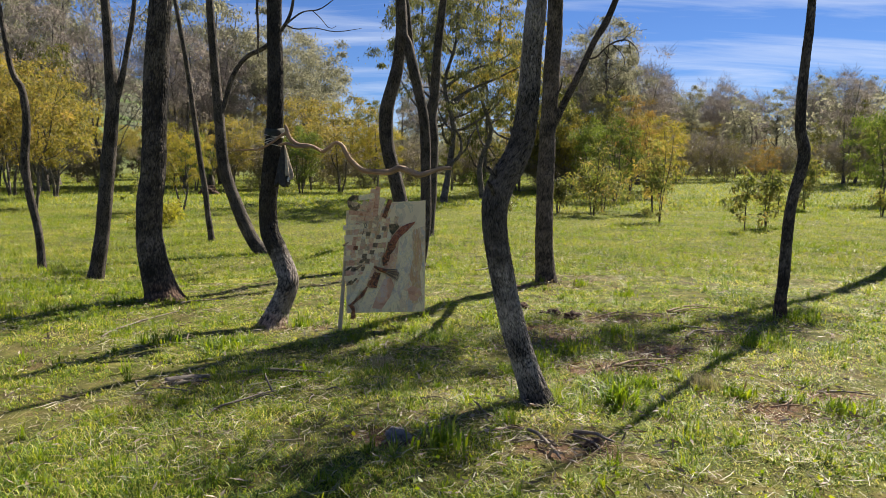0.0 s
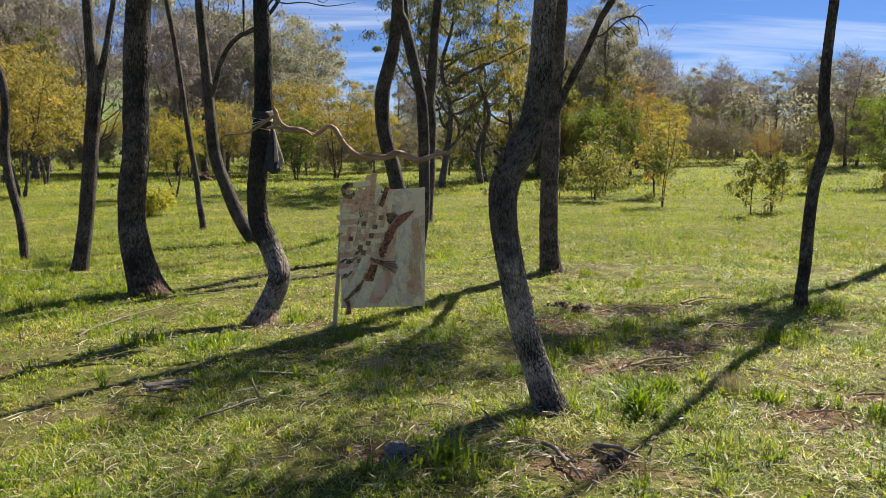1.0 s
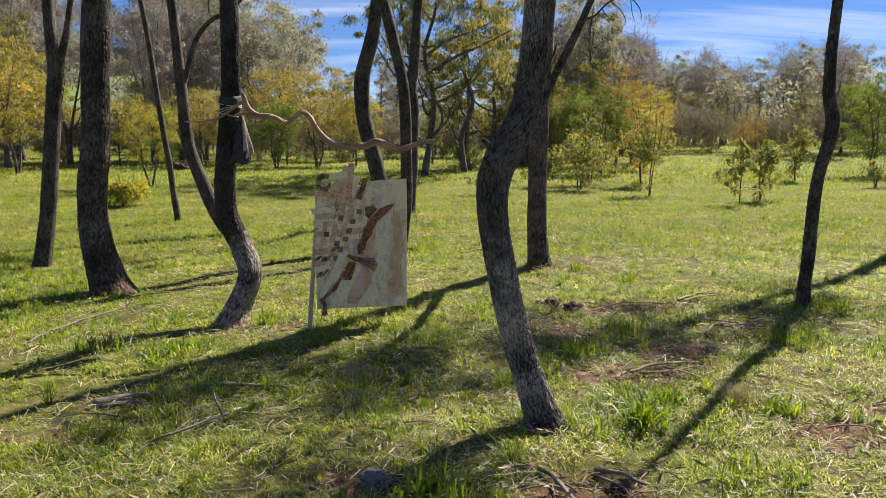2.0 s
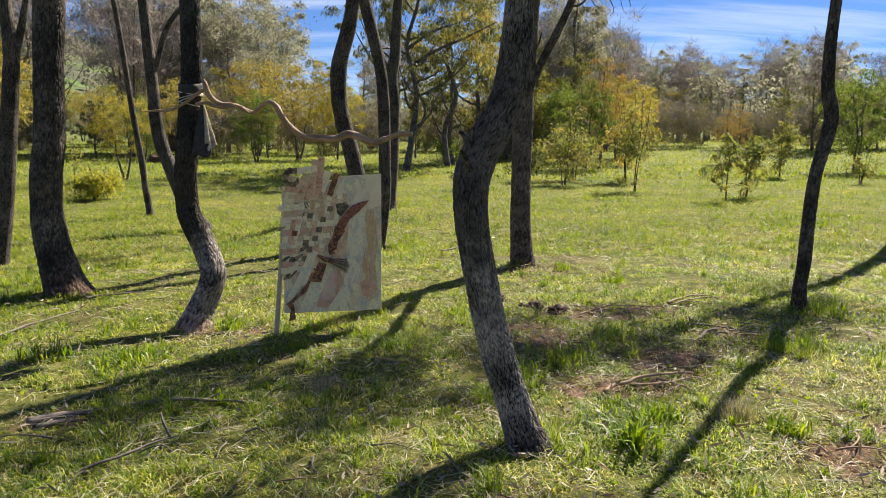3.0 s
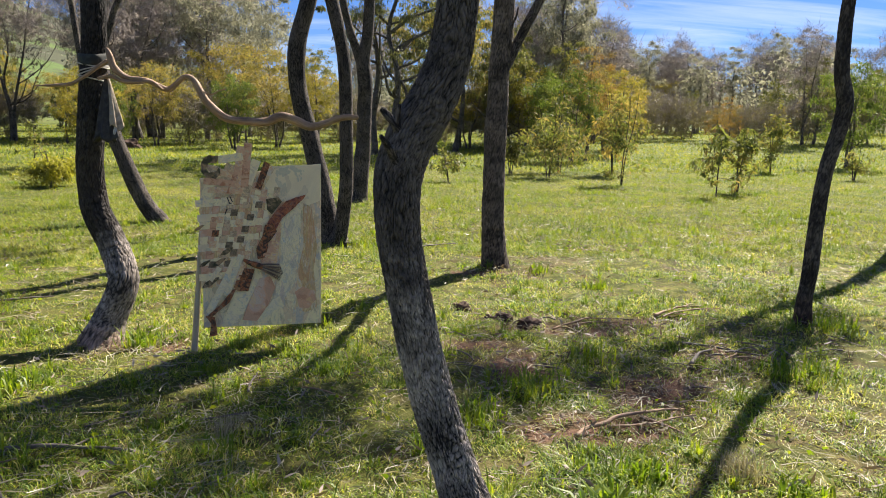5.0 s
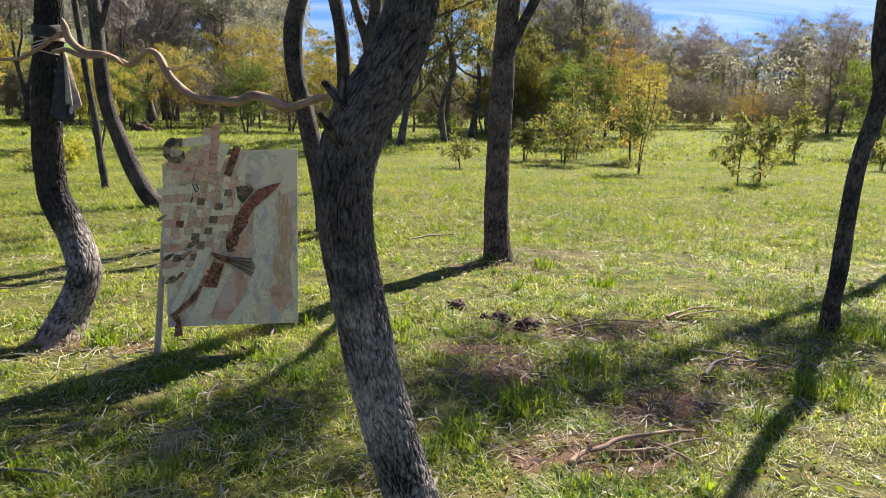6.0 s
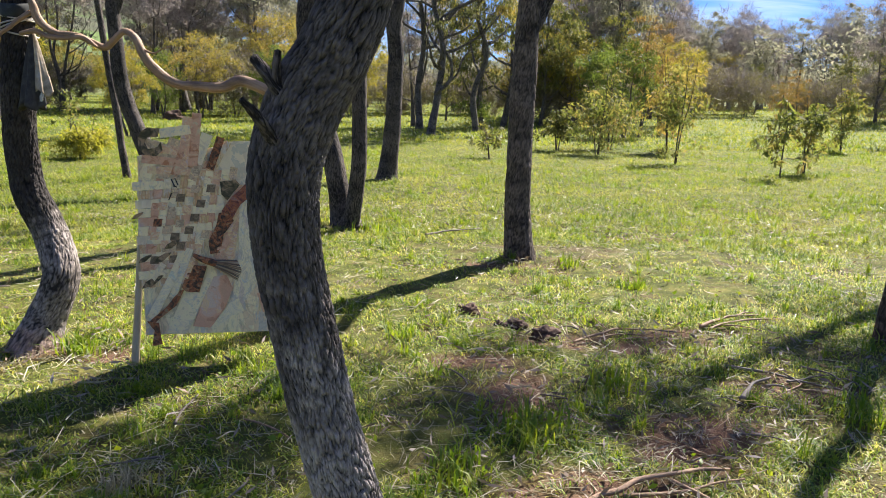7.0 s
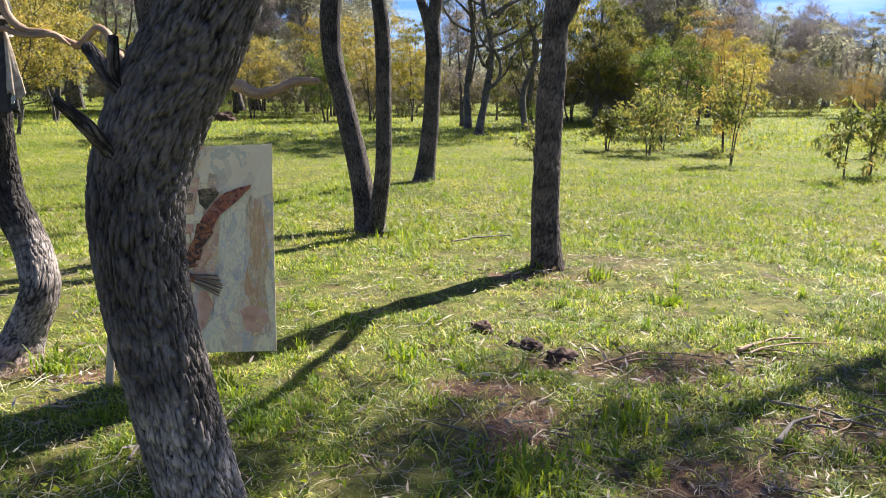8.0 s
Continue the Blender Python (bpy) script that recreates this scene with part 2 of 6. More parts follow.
def bark_material(name, deep, mid, pale, fine=1.0, blotch=0.5, depth=1.0, dark_span=None, foot=0.0, worn_tint=(1.7, 1.2, 0.95), patches=2.1, dark_tone=0.48, plates=False):
    """Interlaced furrows and ridges of grey bark, in coordinates that follow the stem."""
    m, nt, n, l, out = nodes(name)
    at = n("ShaderNodeAttribute")
    at.attribute_name = "bark"
    src = at.outputs["Vector"]

    def furrow(scale, width, detail):
        mp = n("ShaderNodeMapping")
        mp.inputs["Scale"].default_value = scale
        l(src, mp.inputs["Vector"])
        t = noise_node(nt, mp.outputs[0], 1.0, detail, 0.55, 0.4)
        sub, ab = n("ShaderNodeMath"), n("ShaderNodeMath")
        sub.operation, sub.inputs[1].default_value = "SUBTRACT", 0.5
        ab.operation = "ABSOLUTE"
        l(t.outputs["Fac"], sub.inputs[0])
        l(sub.outputs[0], ab.inputs[0])
        r = ramp_node(nt, [(0.0, (0, 0, 0)), (width, (1, 1, 1))])
        l(ab.outputs[0], r.inputs[0])
        return r.outputs["Color"], t.outputs["Fac"]

    f1, n1 = furrow((68 * fine, 68 * fine, 17 * fine), 0.052, 2)
    f2, n2 = furrow((125 * fine, 125 * fine, 33 * fine), 0.075, 3)
    f3, n3 = furrow((60 * fine, 60 * fine, 55 * fine), 0.05, 2)
    fib = noise_node(nt, src, 160 * fine, 4, 0.7)
    ridges = mix_node(nt, 0.45, f1, f2)
    ridges = mix_node(nt, 0.12, ridges, f3)
    if plates:
        # the plates and cracks of the stem's own relief
        rid = n("ShaderNodeAttribute")
        rid.attribute_name = "ridge"
        ridges = mix_node(nt, 0.8, ridges, rid.outputs["Fac"])
    big = noise_node(nt, src, 3.2, 5, 0.6)
    tone = ramp_node(nt, [(0.0, tuple(c * 0.55 for c in deep)), (0.32, deep), (0.62, mid), (1.0, pale)])
    add, half = n("ShaderNodeMath"), n("ShaderNodeMath")
    half.operation, half.inputs[1].default_value, half.inputs[2].default_value = "MULTIPLY_ADD", 1.6, -0.84
    l(big.outputs["Fac"], half.inputs[0])
    grain = n("ShaderNodeMath")
    grain.operation, grain.inputs[1].default_value = "MULTIPLY_ADD", 0.13
    l(fib.outputs["Fac"], grain.inputs[0])
    l(half.outputs[0], grain.inputs[2])
    add.operation = "ADD"
    l(ridges, add.inputs[0])
    l(grain.outputs[0], add.inputs[1])
    l(add.outputs[0], tone.inputs[0])
    burnt = ramp_node(nt, [(0.44, (1, 1, 1)), (0.62, (1 - blotch, 1 - blotch, 1 - blotch * 0.97))])
    b2 = noise_node(nt, src, patches, 4, 0.6)
    l(b2.outputs["Fac"], burnt.inputs[0])
    col = mix_node(nt, 1.0, tone.outputs["Color"], burnt.outputs["Color"], "MULTIPLY")
    if dark_span:
        # darker bark from one length along the stem to another, with a ragged border
        sep, rag = n("ShaderNodeSeparateXYZ"), n("ShaderNodeMath")
        l(src, sep.inputs[0])
        rag.operation, rag.inputs[1].default_value = "MULTIPLY_ADD", 0.9
        b3 = noise_node(nt, src, 9.0, 5, 0.65)
        l(b3.outputs["Fac"], rag.inputs[0])
        l(sep.outputs["Z"], rag.inputs[2])
        a, b = dark_span
        dark_ramp = ramp_node(nt, [(0.0, (1, 1, 1)), ((a + 0.30) / 6, (1, 1, 1)), ((a + 0.55) / 6, (dark_tone, dark_tone * 0.97, dark_tone * 0.95)), ((b + 0.35) / 6, (dark_tone, dark_tone * 0.97, dark_tone * 0.95)), ((b + 0.65) / 6, (0.75, 0.75, 0.75))])
        sixth = n("ShaderNodeMath")
        sixth.operation, sixth.inputs[1].default_value = "DIVIDE", 6.0
        l(rag.outputs[0], sixth.inputs[0])
        l(sixth.outputs[0], dark_ramp.inputs[0])
        col = mix_node(nt, 1.0, col, dark_ramp.outputs["Color"], "MULTIPLY")
    if foot:
        # bark worn red-brown or charred at the foot of the stem
        sep, rag = n("ShaderNodeSeparateXYZ"), n("ShaderNodeMath")
        l(src, sep.inputs[0])
        rag.operation, rag.inputs[1].default_value = "MULTIPLY_ADD", 0.45
        b4 = noise_node(nt, src, 11.0, 5, 0.65)
        l(b4.outputs["Fac"], rag.inputs[0])
        l(sep.outputs["Z"], rag.inputs[2])
        worn = ramp_node(nt, [(foot + 0.12, (1, 1, 1)), (foot + 0.38, (0, 0, 0))])
        l(rag.outputs[0], worn.inputs[0])
        brown = mix_node(nt, 1.0, col, worn_tint, "MULTIPLY")
        col = mix_node(nt, worn.outputs["Color"], col, brown)
    h = n("ShaderNodeMath")
    h.operation, h.inputs[1].default_value = "MULTIPLY_ADD", 0.35
    l(fib.outputs["Fac"], h.inputs[0])
    l(ridges, h.inputs[2])
    bp = n("ShaderNodeBump")
    bp.inputs["Strength"].default_value, bp.inputs["Distance"].default_value = 1.0, 0.012 * depth
    l(h.outputs[0], bp.inputs["Height"])
    s = n("ShaderNodeBsdfPrincipled")
    s.inputs["Roughness"].default_value = 0.85
    s.inputs["Specular IOR Level"].default_value = 0.3
    l(col, s.inputs["Base Color"])
    l(bp.outputs[0], s.inputs["Normal"])
    l(s.outputs[0], out.inputs["Surface"])
    return m


def leaf_material(name, stops, through_light=0.45, gloss=0.6, patch=1.2, glow=(1.5, 1.45, 0.7), vary=0.5):
    """Leaves whose colour differs leaf by leaf and bough by bough, and that let light through."""
    m, nt, n, l, out = nodes(name)
    geo, tc = n("ShaderNodeNewGeometry"), n("ShaderNodeTexCoord")
    nz = noise_node(nt, tc.outputs["Object"], patch, 3)
    add = n("ShaderNodeMath")
    add.operation, add.inputs[1].default_value = "MULTIPLY_ADD", vary
    l(geo.outputs["Random Per Island"], add.inputs[0])
    half = n("ShaderNodeMath")
    half.operation, half.inputs[1].default_value = "MULTIPLY_ADD", 1.3
    half.inputs[2].default_value = -0.15 - 0.5 * vary
    l(nz.outputs["Fac"], half.inputs[0])
    l(half.outputs[0], add.inputs[2])
    r = ramp_node(nt, stops)
    l(add.outputs[0], r.inputs[0])
    s, t, mx = n("ShaderNodeBsdfPrincipled"), n("ShaderNodeBsdfTranslucent"), n("ShaderNodeMixShader")
    s.inputs["Roughness"].default_value = gloss
    l(r.outputs["Color"], s.inputs["Base Color"])
    tint = mix_node(nt, 1.0, r.outputs["Color"], glow, "MULTIPLY")
    l(tint, t.inputs["Color"])
    mx.inputs[0].default_value = through_light
    l(s.outputs[0], mx.inputs[1])
    l(t.outputs[0], mx.inputs[2])
    l(mx.outputs[0], out.inputs["Surface"])
    return m


def ground_material():
    m, nt, n, l, out = nodes("turf_soil")
    tc = n("ShaderNodeTexCoord")
    v = tc.outputs["Object"]
    a, b, c = noise_node(nt, v, 0.55, 6, 0.6), noise_node(nt, v, 5.0, 6, 0.65), noise_node(nt, v, 38, 5, 0.7)
    far = noise_node(nt, v, 0.02, 6, 0.6)
    soil = ramp_node(nt, [(0.3, (0.045, 0.029, 0.02)), (0.55, (0.12, 0.08, 0.052)), (0.75, (0.26, 0.195, 0.125))])
    l(c.outputs["Fac"], soil.inputs[0])
    turf = ramp_node(nt, [(0.30, (0.035, 0.042, 0.010)), (0.5, (0.085, 0.095, 0.018)), (0.7, (0.19, 0.17, 0.05))])
    l(b.outputs["Fac"], turf.inputs[0])
    sel = ramp_node(nt, [(0.52, (1, 1, 1)), (0.72, (0.35, 0.35, 0.35))])
    l(a.outputs["Fac"], sel.inputs[0])
    col = mix_node(nt, sel.outputs["Color"], soil.outputs["Color"], turf.outputs["Color"])
    at = n("ShaderNodeAttribute")
    at.attribute_name = "bark"
    red = ramp_node(nt, [(0.3, (0.055, 0.030, 0.020)), (0.55, (0.14, 0.08, 0.052)), (0.75, (0.27, 0.175, 0.115))])
    l(c.outputs["Fac"], red.inputs[0])
    col = mix_node(nt, at.outputs["Fac"], col, red.outputs["Color"])
    # away from the glade: pasture alone
    sep, dist = n("ShaderNodeVectorMath"), n("ShaderNodeMapRange")
    sep.operation = "LENGTH"
    l(v, sep.inputs[0])
    dist.inputs["From Min"].default_value, dist.inputs["From Max"].default_value = 14, 34
    l(sep.outputs["Value"], dist.inputs["Value"])
    past = ramp_node(nt, [(0.32, (0.085, 0.125, 0.03)), (0.55, (0.15, 0.195, 0.05)), (0.72, (0.235, 0.245, 0.085))])
    l(far.outputs["Fac"], past.inputs[0])
    past2 = mix_node(nt, 0.5, past.outputs["Color"], turf.outputs["Color"])
    col = mix_node(nt, dist.outputs["Result"], col, past2)
    # dry scrub on the hills
    hill, scrub = n("ShaderNodeMapRange"), ramp_node(nt, [(0.40, (0.06, 0.068, 0.042)), (0.50, (0.085, 0.09, 0.052)), (0.54, (0.10, 0.15, 0.045)), (0.62, (0.13, 0.18, 0.055))])
    hill.inputs["From Min"].default_value, hill.inputs["From Max"].default_value = 110, 190
    l(sep.outputs["Value"], hill.inputs["Value"])
    l(far.outputs["Fac"], scrub.inputs[0])
    col = mix_node(nt, hill.outputs["Result"], col, scrub.outputs["Color"])
    bp = n("ShaderNodeBump")
    bp.inputs["Strength"].default_value, bp.inputs["Distance"].default_value = 0.8, 0.02
    l(c.outputs["Fac"], bp.inputs["Height"])
    s = n("ShaderNodeBsdfPrincipled")
    s.inputs["Roughness"].default_value = 0.95
    s.inputs["Specular IOR Level"].default_value = 0.15
    l(col, s.inputs["Base Color"])
    l(bp.outputs[0], s.inputs["Normal"])
    l(s.outputs[0], out.inputs["Surface"])
    return m


def wood_material(name, dark, light, scale=1.0, rough=0.7):
    """Weathered wood or paper with long grain in stem coordinates."""
    m, nt, n, l, out = nodes(name)
    at = n("ShaderNodeAttribute")
    at.attribute_name = "bark"
    mp = n("ShaderNodeMapping")
    mp.inputs["Scale"].default_value = (90 * scale, 90 * scale, 7 * scale)
    l(at.outputs["Vector"], mp.inputs["Vector"])
    g, b = noise_node(nt, mp.outputs[0], 1.0, 5, 0.65, 0.6), noise_node(nt, at.outputs["Vector"], 6 * scale, 4)
    add = n("ShaderNodeMath")
    add.operation, add.inputs[1].default_value = "MULTIPLY_ADD", 0.5
    half = n("ShaderNodeMath")
    half.operation, half.inputs[1].default_value = "MULTIPLY", 0.5
    l(b.outputs["Fac"], half.inputs[0])
    l(g.outputs["Fac"], add.inputs[0])
    l(half.outputs[0], add.inputs[2])
    r = ramp_node(nt, [(0.3, dark), (0.7, light)])
    l(add.outputs[0], r.inputs[0])
    bp = n("ShaderNodeBump")
    bp.inputs["Strength"].default_value, bp.inputs["Distance"].default_value = 0.9, 0.008
    l(g.outputs["Fac"], bp.inputs["Height"])
    s = n("ShaderNodeBsdfPrincipled")
    s.inputs["Roughness"].default_value = rough
    l(r.outputs["Color"], s.inputs["Base Color"])
    l(bp.outputs[0], s.inputs["Normal"])
    l(s.outputs[0], out.inputs["Surface"])
    return m


BARK = bark_material("furrowed_bark", (0.016, 0.013, 0.011), (0.052, 0.042, 0.035), (0.175, 0.145, 0.12), 0.8, 0.5, 1.0, None, 0.2, plates=True)
BARK_BROWN = bark_material("brown_bark", (0.026, 0.02, 0.016), (0.10, 0.078, 0.062), (0.25, 0.195, 0.155), 0.8, 0.55, 1.0, None, 0.12, (0.55, 0.5, 0.46), 3.0, plates=True)
# charred round the elbow and at the foot
BARK_NEAR = bark_material("near_bark", (0.026, 0.022, 0.019), (0.285, 0.248, 0.215), (0.62, 0.54, 0.475), 1.0, 0.5, 1.0, (0.95, 2.0), 0.17, (0.22, 0.215, 0.21), 4.5, dark_tone=0.34, plates=True)
# pale low on the stem, much darker from 0.75 m upwards
BARK_ASH = bark_material("ashen_bark", (0.030, 0.025, 0.021), (0.22, 0.188, 0.16), (0.48, 0.42, 0.375), 1.0, 0.5, 1.0, (0.75, 5.3), 0.05, dark_tone=0.17, plates=True)
BARK_FINE = bark_material("rough_bark", (0.020, 0.016, 0.013), (0.054, 0.044, 0.037), (0.165, 0.135, 0.113), 0.6, 0.5)
BARK_FAR = bark_material("distant_bark", (0.035, 0.03, 0.026), (0.085, 0.074, 0.064), (0.19, 0.165, 0.145), 0.4, 0.3)
LEAF_GREY = leaf_material("grey_green_leaf", [(0.1, (0.088, 0.094, 0.072)), (0.5, (0.20, 0.205, 0.16)), (0.9, (0.31, 0.30, 0.245))], 0.55, 0.8, 1.2, (1.35, 1.3, 1.05))
LEAF_OLIVE = leaf_material("olive_leaf", [(0.1, (0.04, 0.052, 0.022)), (0.5, (0.115, 0.128, 0.046)), (0.9, (0.25, 0.215, 0.085))], 0.45)
LEAF_GOLD = leaf_material("golden_leaf", [(0.1, (0.095, 0.10, 0.042)), (0.45, (0.21, 0.188, 0.06)), (0.75, (0.31, 0.235, 0.08)), (0.95, (0.39, 0.26, 0.13))], 0.5)
LEAF_YELLOW = leaf_material("yellow_leaf", [(0.1, (0.10, 0.115, 0.03)), (0.5, (0.235, 0.215, 0.042)), (0.9, (0.36, 0.27, 0.06))], 0.48)
LEAF_LIME = leaf_material("lime_leaf", [(0.1, (0.18, 0.19, 0.035)), (0.5, (0.33, 0.31, 0.045)), (0.9, (0.46, 0.40, 0.06))], 0.5, 0.6, 1.2, (1.3, 1.35, 0.7))
LEAF_RUST = leaf_material("rusty_leaf", [(0.1, (0.10, 0.095, 0.04)), (0.5, (0.20, 0.145, 0.058)), (0.9, (0.32, 0.175, 0.08))], 0.45)
LEAF_GREEN = leaf_material("green_leaf", [(0.1, (0.045, 0.075, 0.018)), (0.5, (0.10, 0.145, 0.035)), (0.9, (0.20, 0.23, 0.065))], 0.48)
LEAF_BROWN = leaf_material("thicket_leaf", [(0.1, (0.085, 0.085, 0.055)), (0.5, (0.18, 0.165, 0.105)), (0.9, (0.30, 0.26, 0.18))], 0.38)
LEAF_SHRUB = leaf_material("sapling_leaf", [(0.1, (0.085, 0.112, 0.032)), (0.45, (0.16, 0.178, 0.062)), (0.7, (0.24, 0.205, 0.088)), (0.95, (0.34, 0.195, 0.105))], 0.48, 0.75)
LEAF_DUSK = leaf_material("dusky_gum_leaf", [(0.1, (0.05, 0.058, 0.035)), (0.5, (0.125, 0.135, 0.075)), (0.9, (0.25, 0.235, 0.13))], 0.45)
LEAF_MAUVE = leaf_material("mauve_grey_leaf", [(0.1, (0.12, 0.11, 0.105)), (0.5, (0.215, 0.195, 0.188)), (0.9, (0.31, 0.285, 0.27))], 0.58, 0.7, 1.2, (1.6, 1.5, 1.35))
TWIG_GREY = leaf_material("grey_twig", [(0.1, (0.15, 0.125, 0.11)), (0.5, (0.26, 0.22, 0.20)), (0.9, (0.38, 0.33, 0.30))], 0.0, 0.9)
BLADES = [(0.0, (0.026, 0.064, 0.010)), (0.28, (0.108, 0.205, 0.013)), (0.56, (0.252, 0.34, 0.024)), (0.80, (0.41, 0.425, 0.058)), (0.98, (0.64, 0.56, 0.24))]
GRASS = leaf_material("grass_blade", BLADES, 0.52, 0.52, 1.3, vary=0.85)
PASTURE = leaf_material("pasture_blade", [(0.0, (0.04, 0.088, 0.016)), (0.35, (0.155, 0.212, 0.026)), (0.65, (0.27, 0.288, 0.046)), (0.95, (0.42, 0.39, 0.125))], 0.42, 0.7, 0.6)
TUFT = leaf_material("lush_blade", [(0.0, (0.05, 0.115, 0.009)), (0.5, (0.155, 0.23, 0.013)), (0.95, (0.315, 0.34, 0.028))], 0.5, 0.5, 3.0)
STRAW = leaf_material("dry_straw", [(0.1, (0.14, 0.12, 0.072)), (0.5, (0.29, 0.258, 0.165)), (0.9, (0.54, 0.505, 0.365))], 0.25, 0.5)
LITTER = leaf_material("dead_leaf", [(0.1, (0.10, 0.07, 0.05)), (0.5, (0.24, 0.18, 0.13)), (0.9, (0.42, 0.36, 0.30))], 0.1, 0.6)
GROUND = ground_material()
DRIFT = wood_material("weathered_branch", (0.085, 0.045, 0.026), (0.56, 0.36, 0.21))
STICK = wood_material("fallen_stick", (0.07, 0.055, 0.045), (0.26, 0.21, 0.17))
TIMBER = wood_material("pale_timber", (0.40, 0.30, 0.17), (0.62, 0.50, 0.32), 0.6)

# ---------------------------------------------------------------- ground
# patches of bare reddish earth: x, y, half width, half depth
EARTH = [(1.6, 7.4, 0.75, 0.22), (1.05, 6.6, 0.35, 0.3), (1.8, 6.1, 0.4, 0.3), (0.65, 3.9, 0.3, 0.25), (2.1, 4.5, 0.35, 0.25), (2.7, 4.9, 0.35, 0.2), (2.5, 6.7, 0.4, 0.25), (-1.7, 5.1, 0.3, 0.15), (2.65, 10.8, 0.6, 0.3), (-0.3, 4.1, 0.3, 0.2), (-1.35, 6.95, 0.5, 0.14), (1.2, 9.35, 0.5, 0.15), (1.35, 5.6, 0.55, 0.25), (0.85, 7.0, 0.45, 0.14), (2.2, 7.6, 0.4, 0.15)]


def earth(x, y):
    """0 on turf, 1 on bare earth, ragged between."""
    e = 0 * x
    for cx, cy, a, b in EARTH:
        e = np.maximum(e, 1.25 - ((x - cx) / a) ** 2 - ((y - cy) / b) ** 2)
    return np.clip(e + 1.6 * (vnoise(flat3(x, y, 9.0), 71) - 0.6), 0, 1)


def make_ground():
    s = np.linspace(0, 1, 56)[1:]
    far = np.sinh(s * 7.0) / np.sinh(7.0) * 2600
    cx = np.concatenate([-6.5 - far[::-1], np.linspace(-6.5, 6.5, 200), 6.5 + far])
    cy = np.concatenate([2.0 - far[::-1], np.linspace(2.0, 12.5, 165), 12.5 + far])
    gx, gy = np.meshgrid(cx, cy, indexing="xy")
    z = ground_z(gx, gy)
    e = earth(gx.ravel(), gy.ravel())
    z = z - 0.012 * e.reshape(z.shape) + 0.02 * e.reshape(z.shape) * (vnoise(flat3(gx, gy, 14.0), 15).reshape(z.shape) - 0.5)
    v = np.stack([gx, gy, z], -1).reshape(-1, 3)
    k = len(cx)
    i, j = np.meshgrid(np.arange(len(cy) - 1), np.arange(k - 1), indexing="ij")
    q = np.stack([i * k + j, i * k + j + 1, (i + 1) * k + j + 1, (i + 1) * k + j], -1).reshape(-1, 4)
    ob = build("ground", v, [q], GROUND, attr=np.stack([e, e, e], 1))
    tagged(ob, "uneven grassy paddock with patches of bare brown earth", "ground", kind="structure")


make_ground()


# ---------------------------------------------------------------- trees
def grow_limbs(rng, nodes_in, targets, r_root, sag=0.12):
    """Joins every target to the nearest limb grown so far. Returns tube controls, sorted by the stem node they leave."""
    pts = [np.array(p[:3]) for p in nodes_in]
    rads = [p[3] for p in nodes_in]
    roots = list(range(len(pts)))
    out = {}
    arr = np.array(pts)
    order = np.argsort([np.min(np.linalg.norm(arr - t, axis=1)) for t in targets])
    for k in order:
        t = np.asarray(targets[k])
        arr = np.array(pts)
        d = np.linalg.norm(arr - t, axis=1) + np.where(arr[:, 2] > t[2] + 0.2, 0.8, 0)
        i = int(np.argmin(d))
        a, r = pts[i], min(rads[i] * 0.6, r_root)
        L = np.linalg.norm(t - a)
        if L < 0.05:
            continue
        side = rng.normal(0, 0.10 * L, 3)
        m1, m2 = a + (t - a) * 0.35 + side + (0, 0, sag * L), a + (t - a) * 0.7 - side * 0.4 + (0, 0, sag * L * 0.8)
        r1 = max(0.004, r * 0.45)
        ctrl = [(*a, r), (*m1, r * 0.8), (*m2, r * 0.6), (*t, r1)]
        out.setdefault(roots[i], []).append(ctrl)
        for p, q in ((m1, r * 0.8), (m2, r * 0.6), (t, r1)):
            pts.append(np.array(p))
            rads.append(q)
            roots.append(roots[i])
    return out


def blob_targets(rng, centre, radii, n, hollow=0.45):
    g = rng.normal(0, 1, (n, 3))
    g /= np.linalg.norm(g, axis=1)[:, None]
    return np.asarray(centre) + g * (hollow + (1 - hollow) * rng.random((n, 1))) * radii


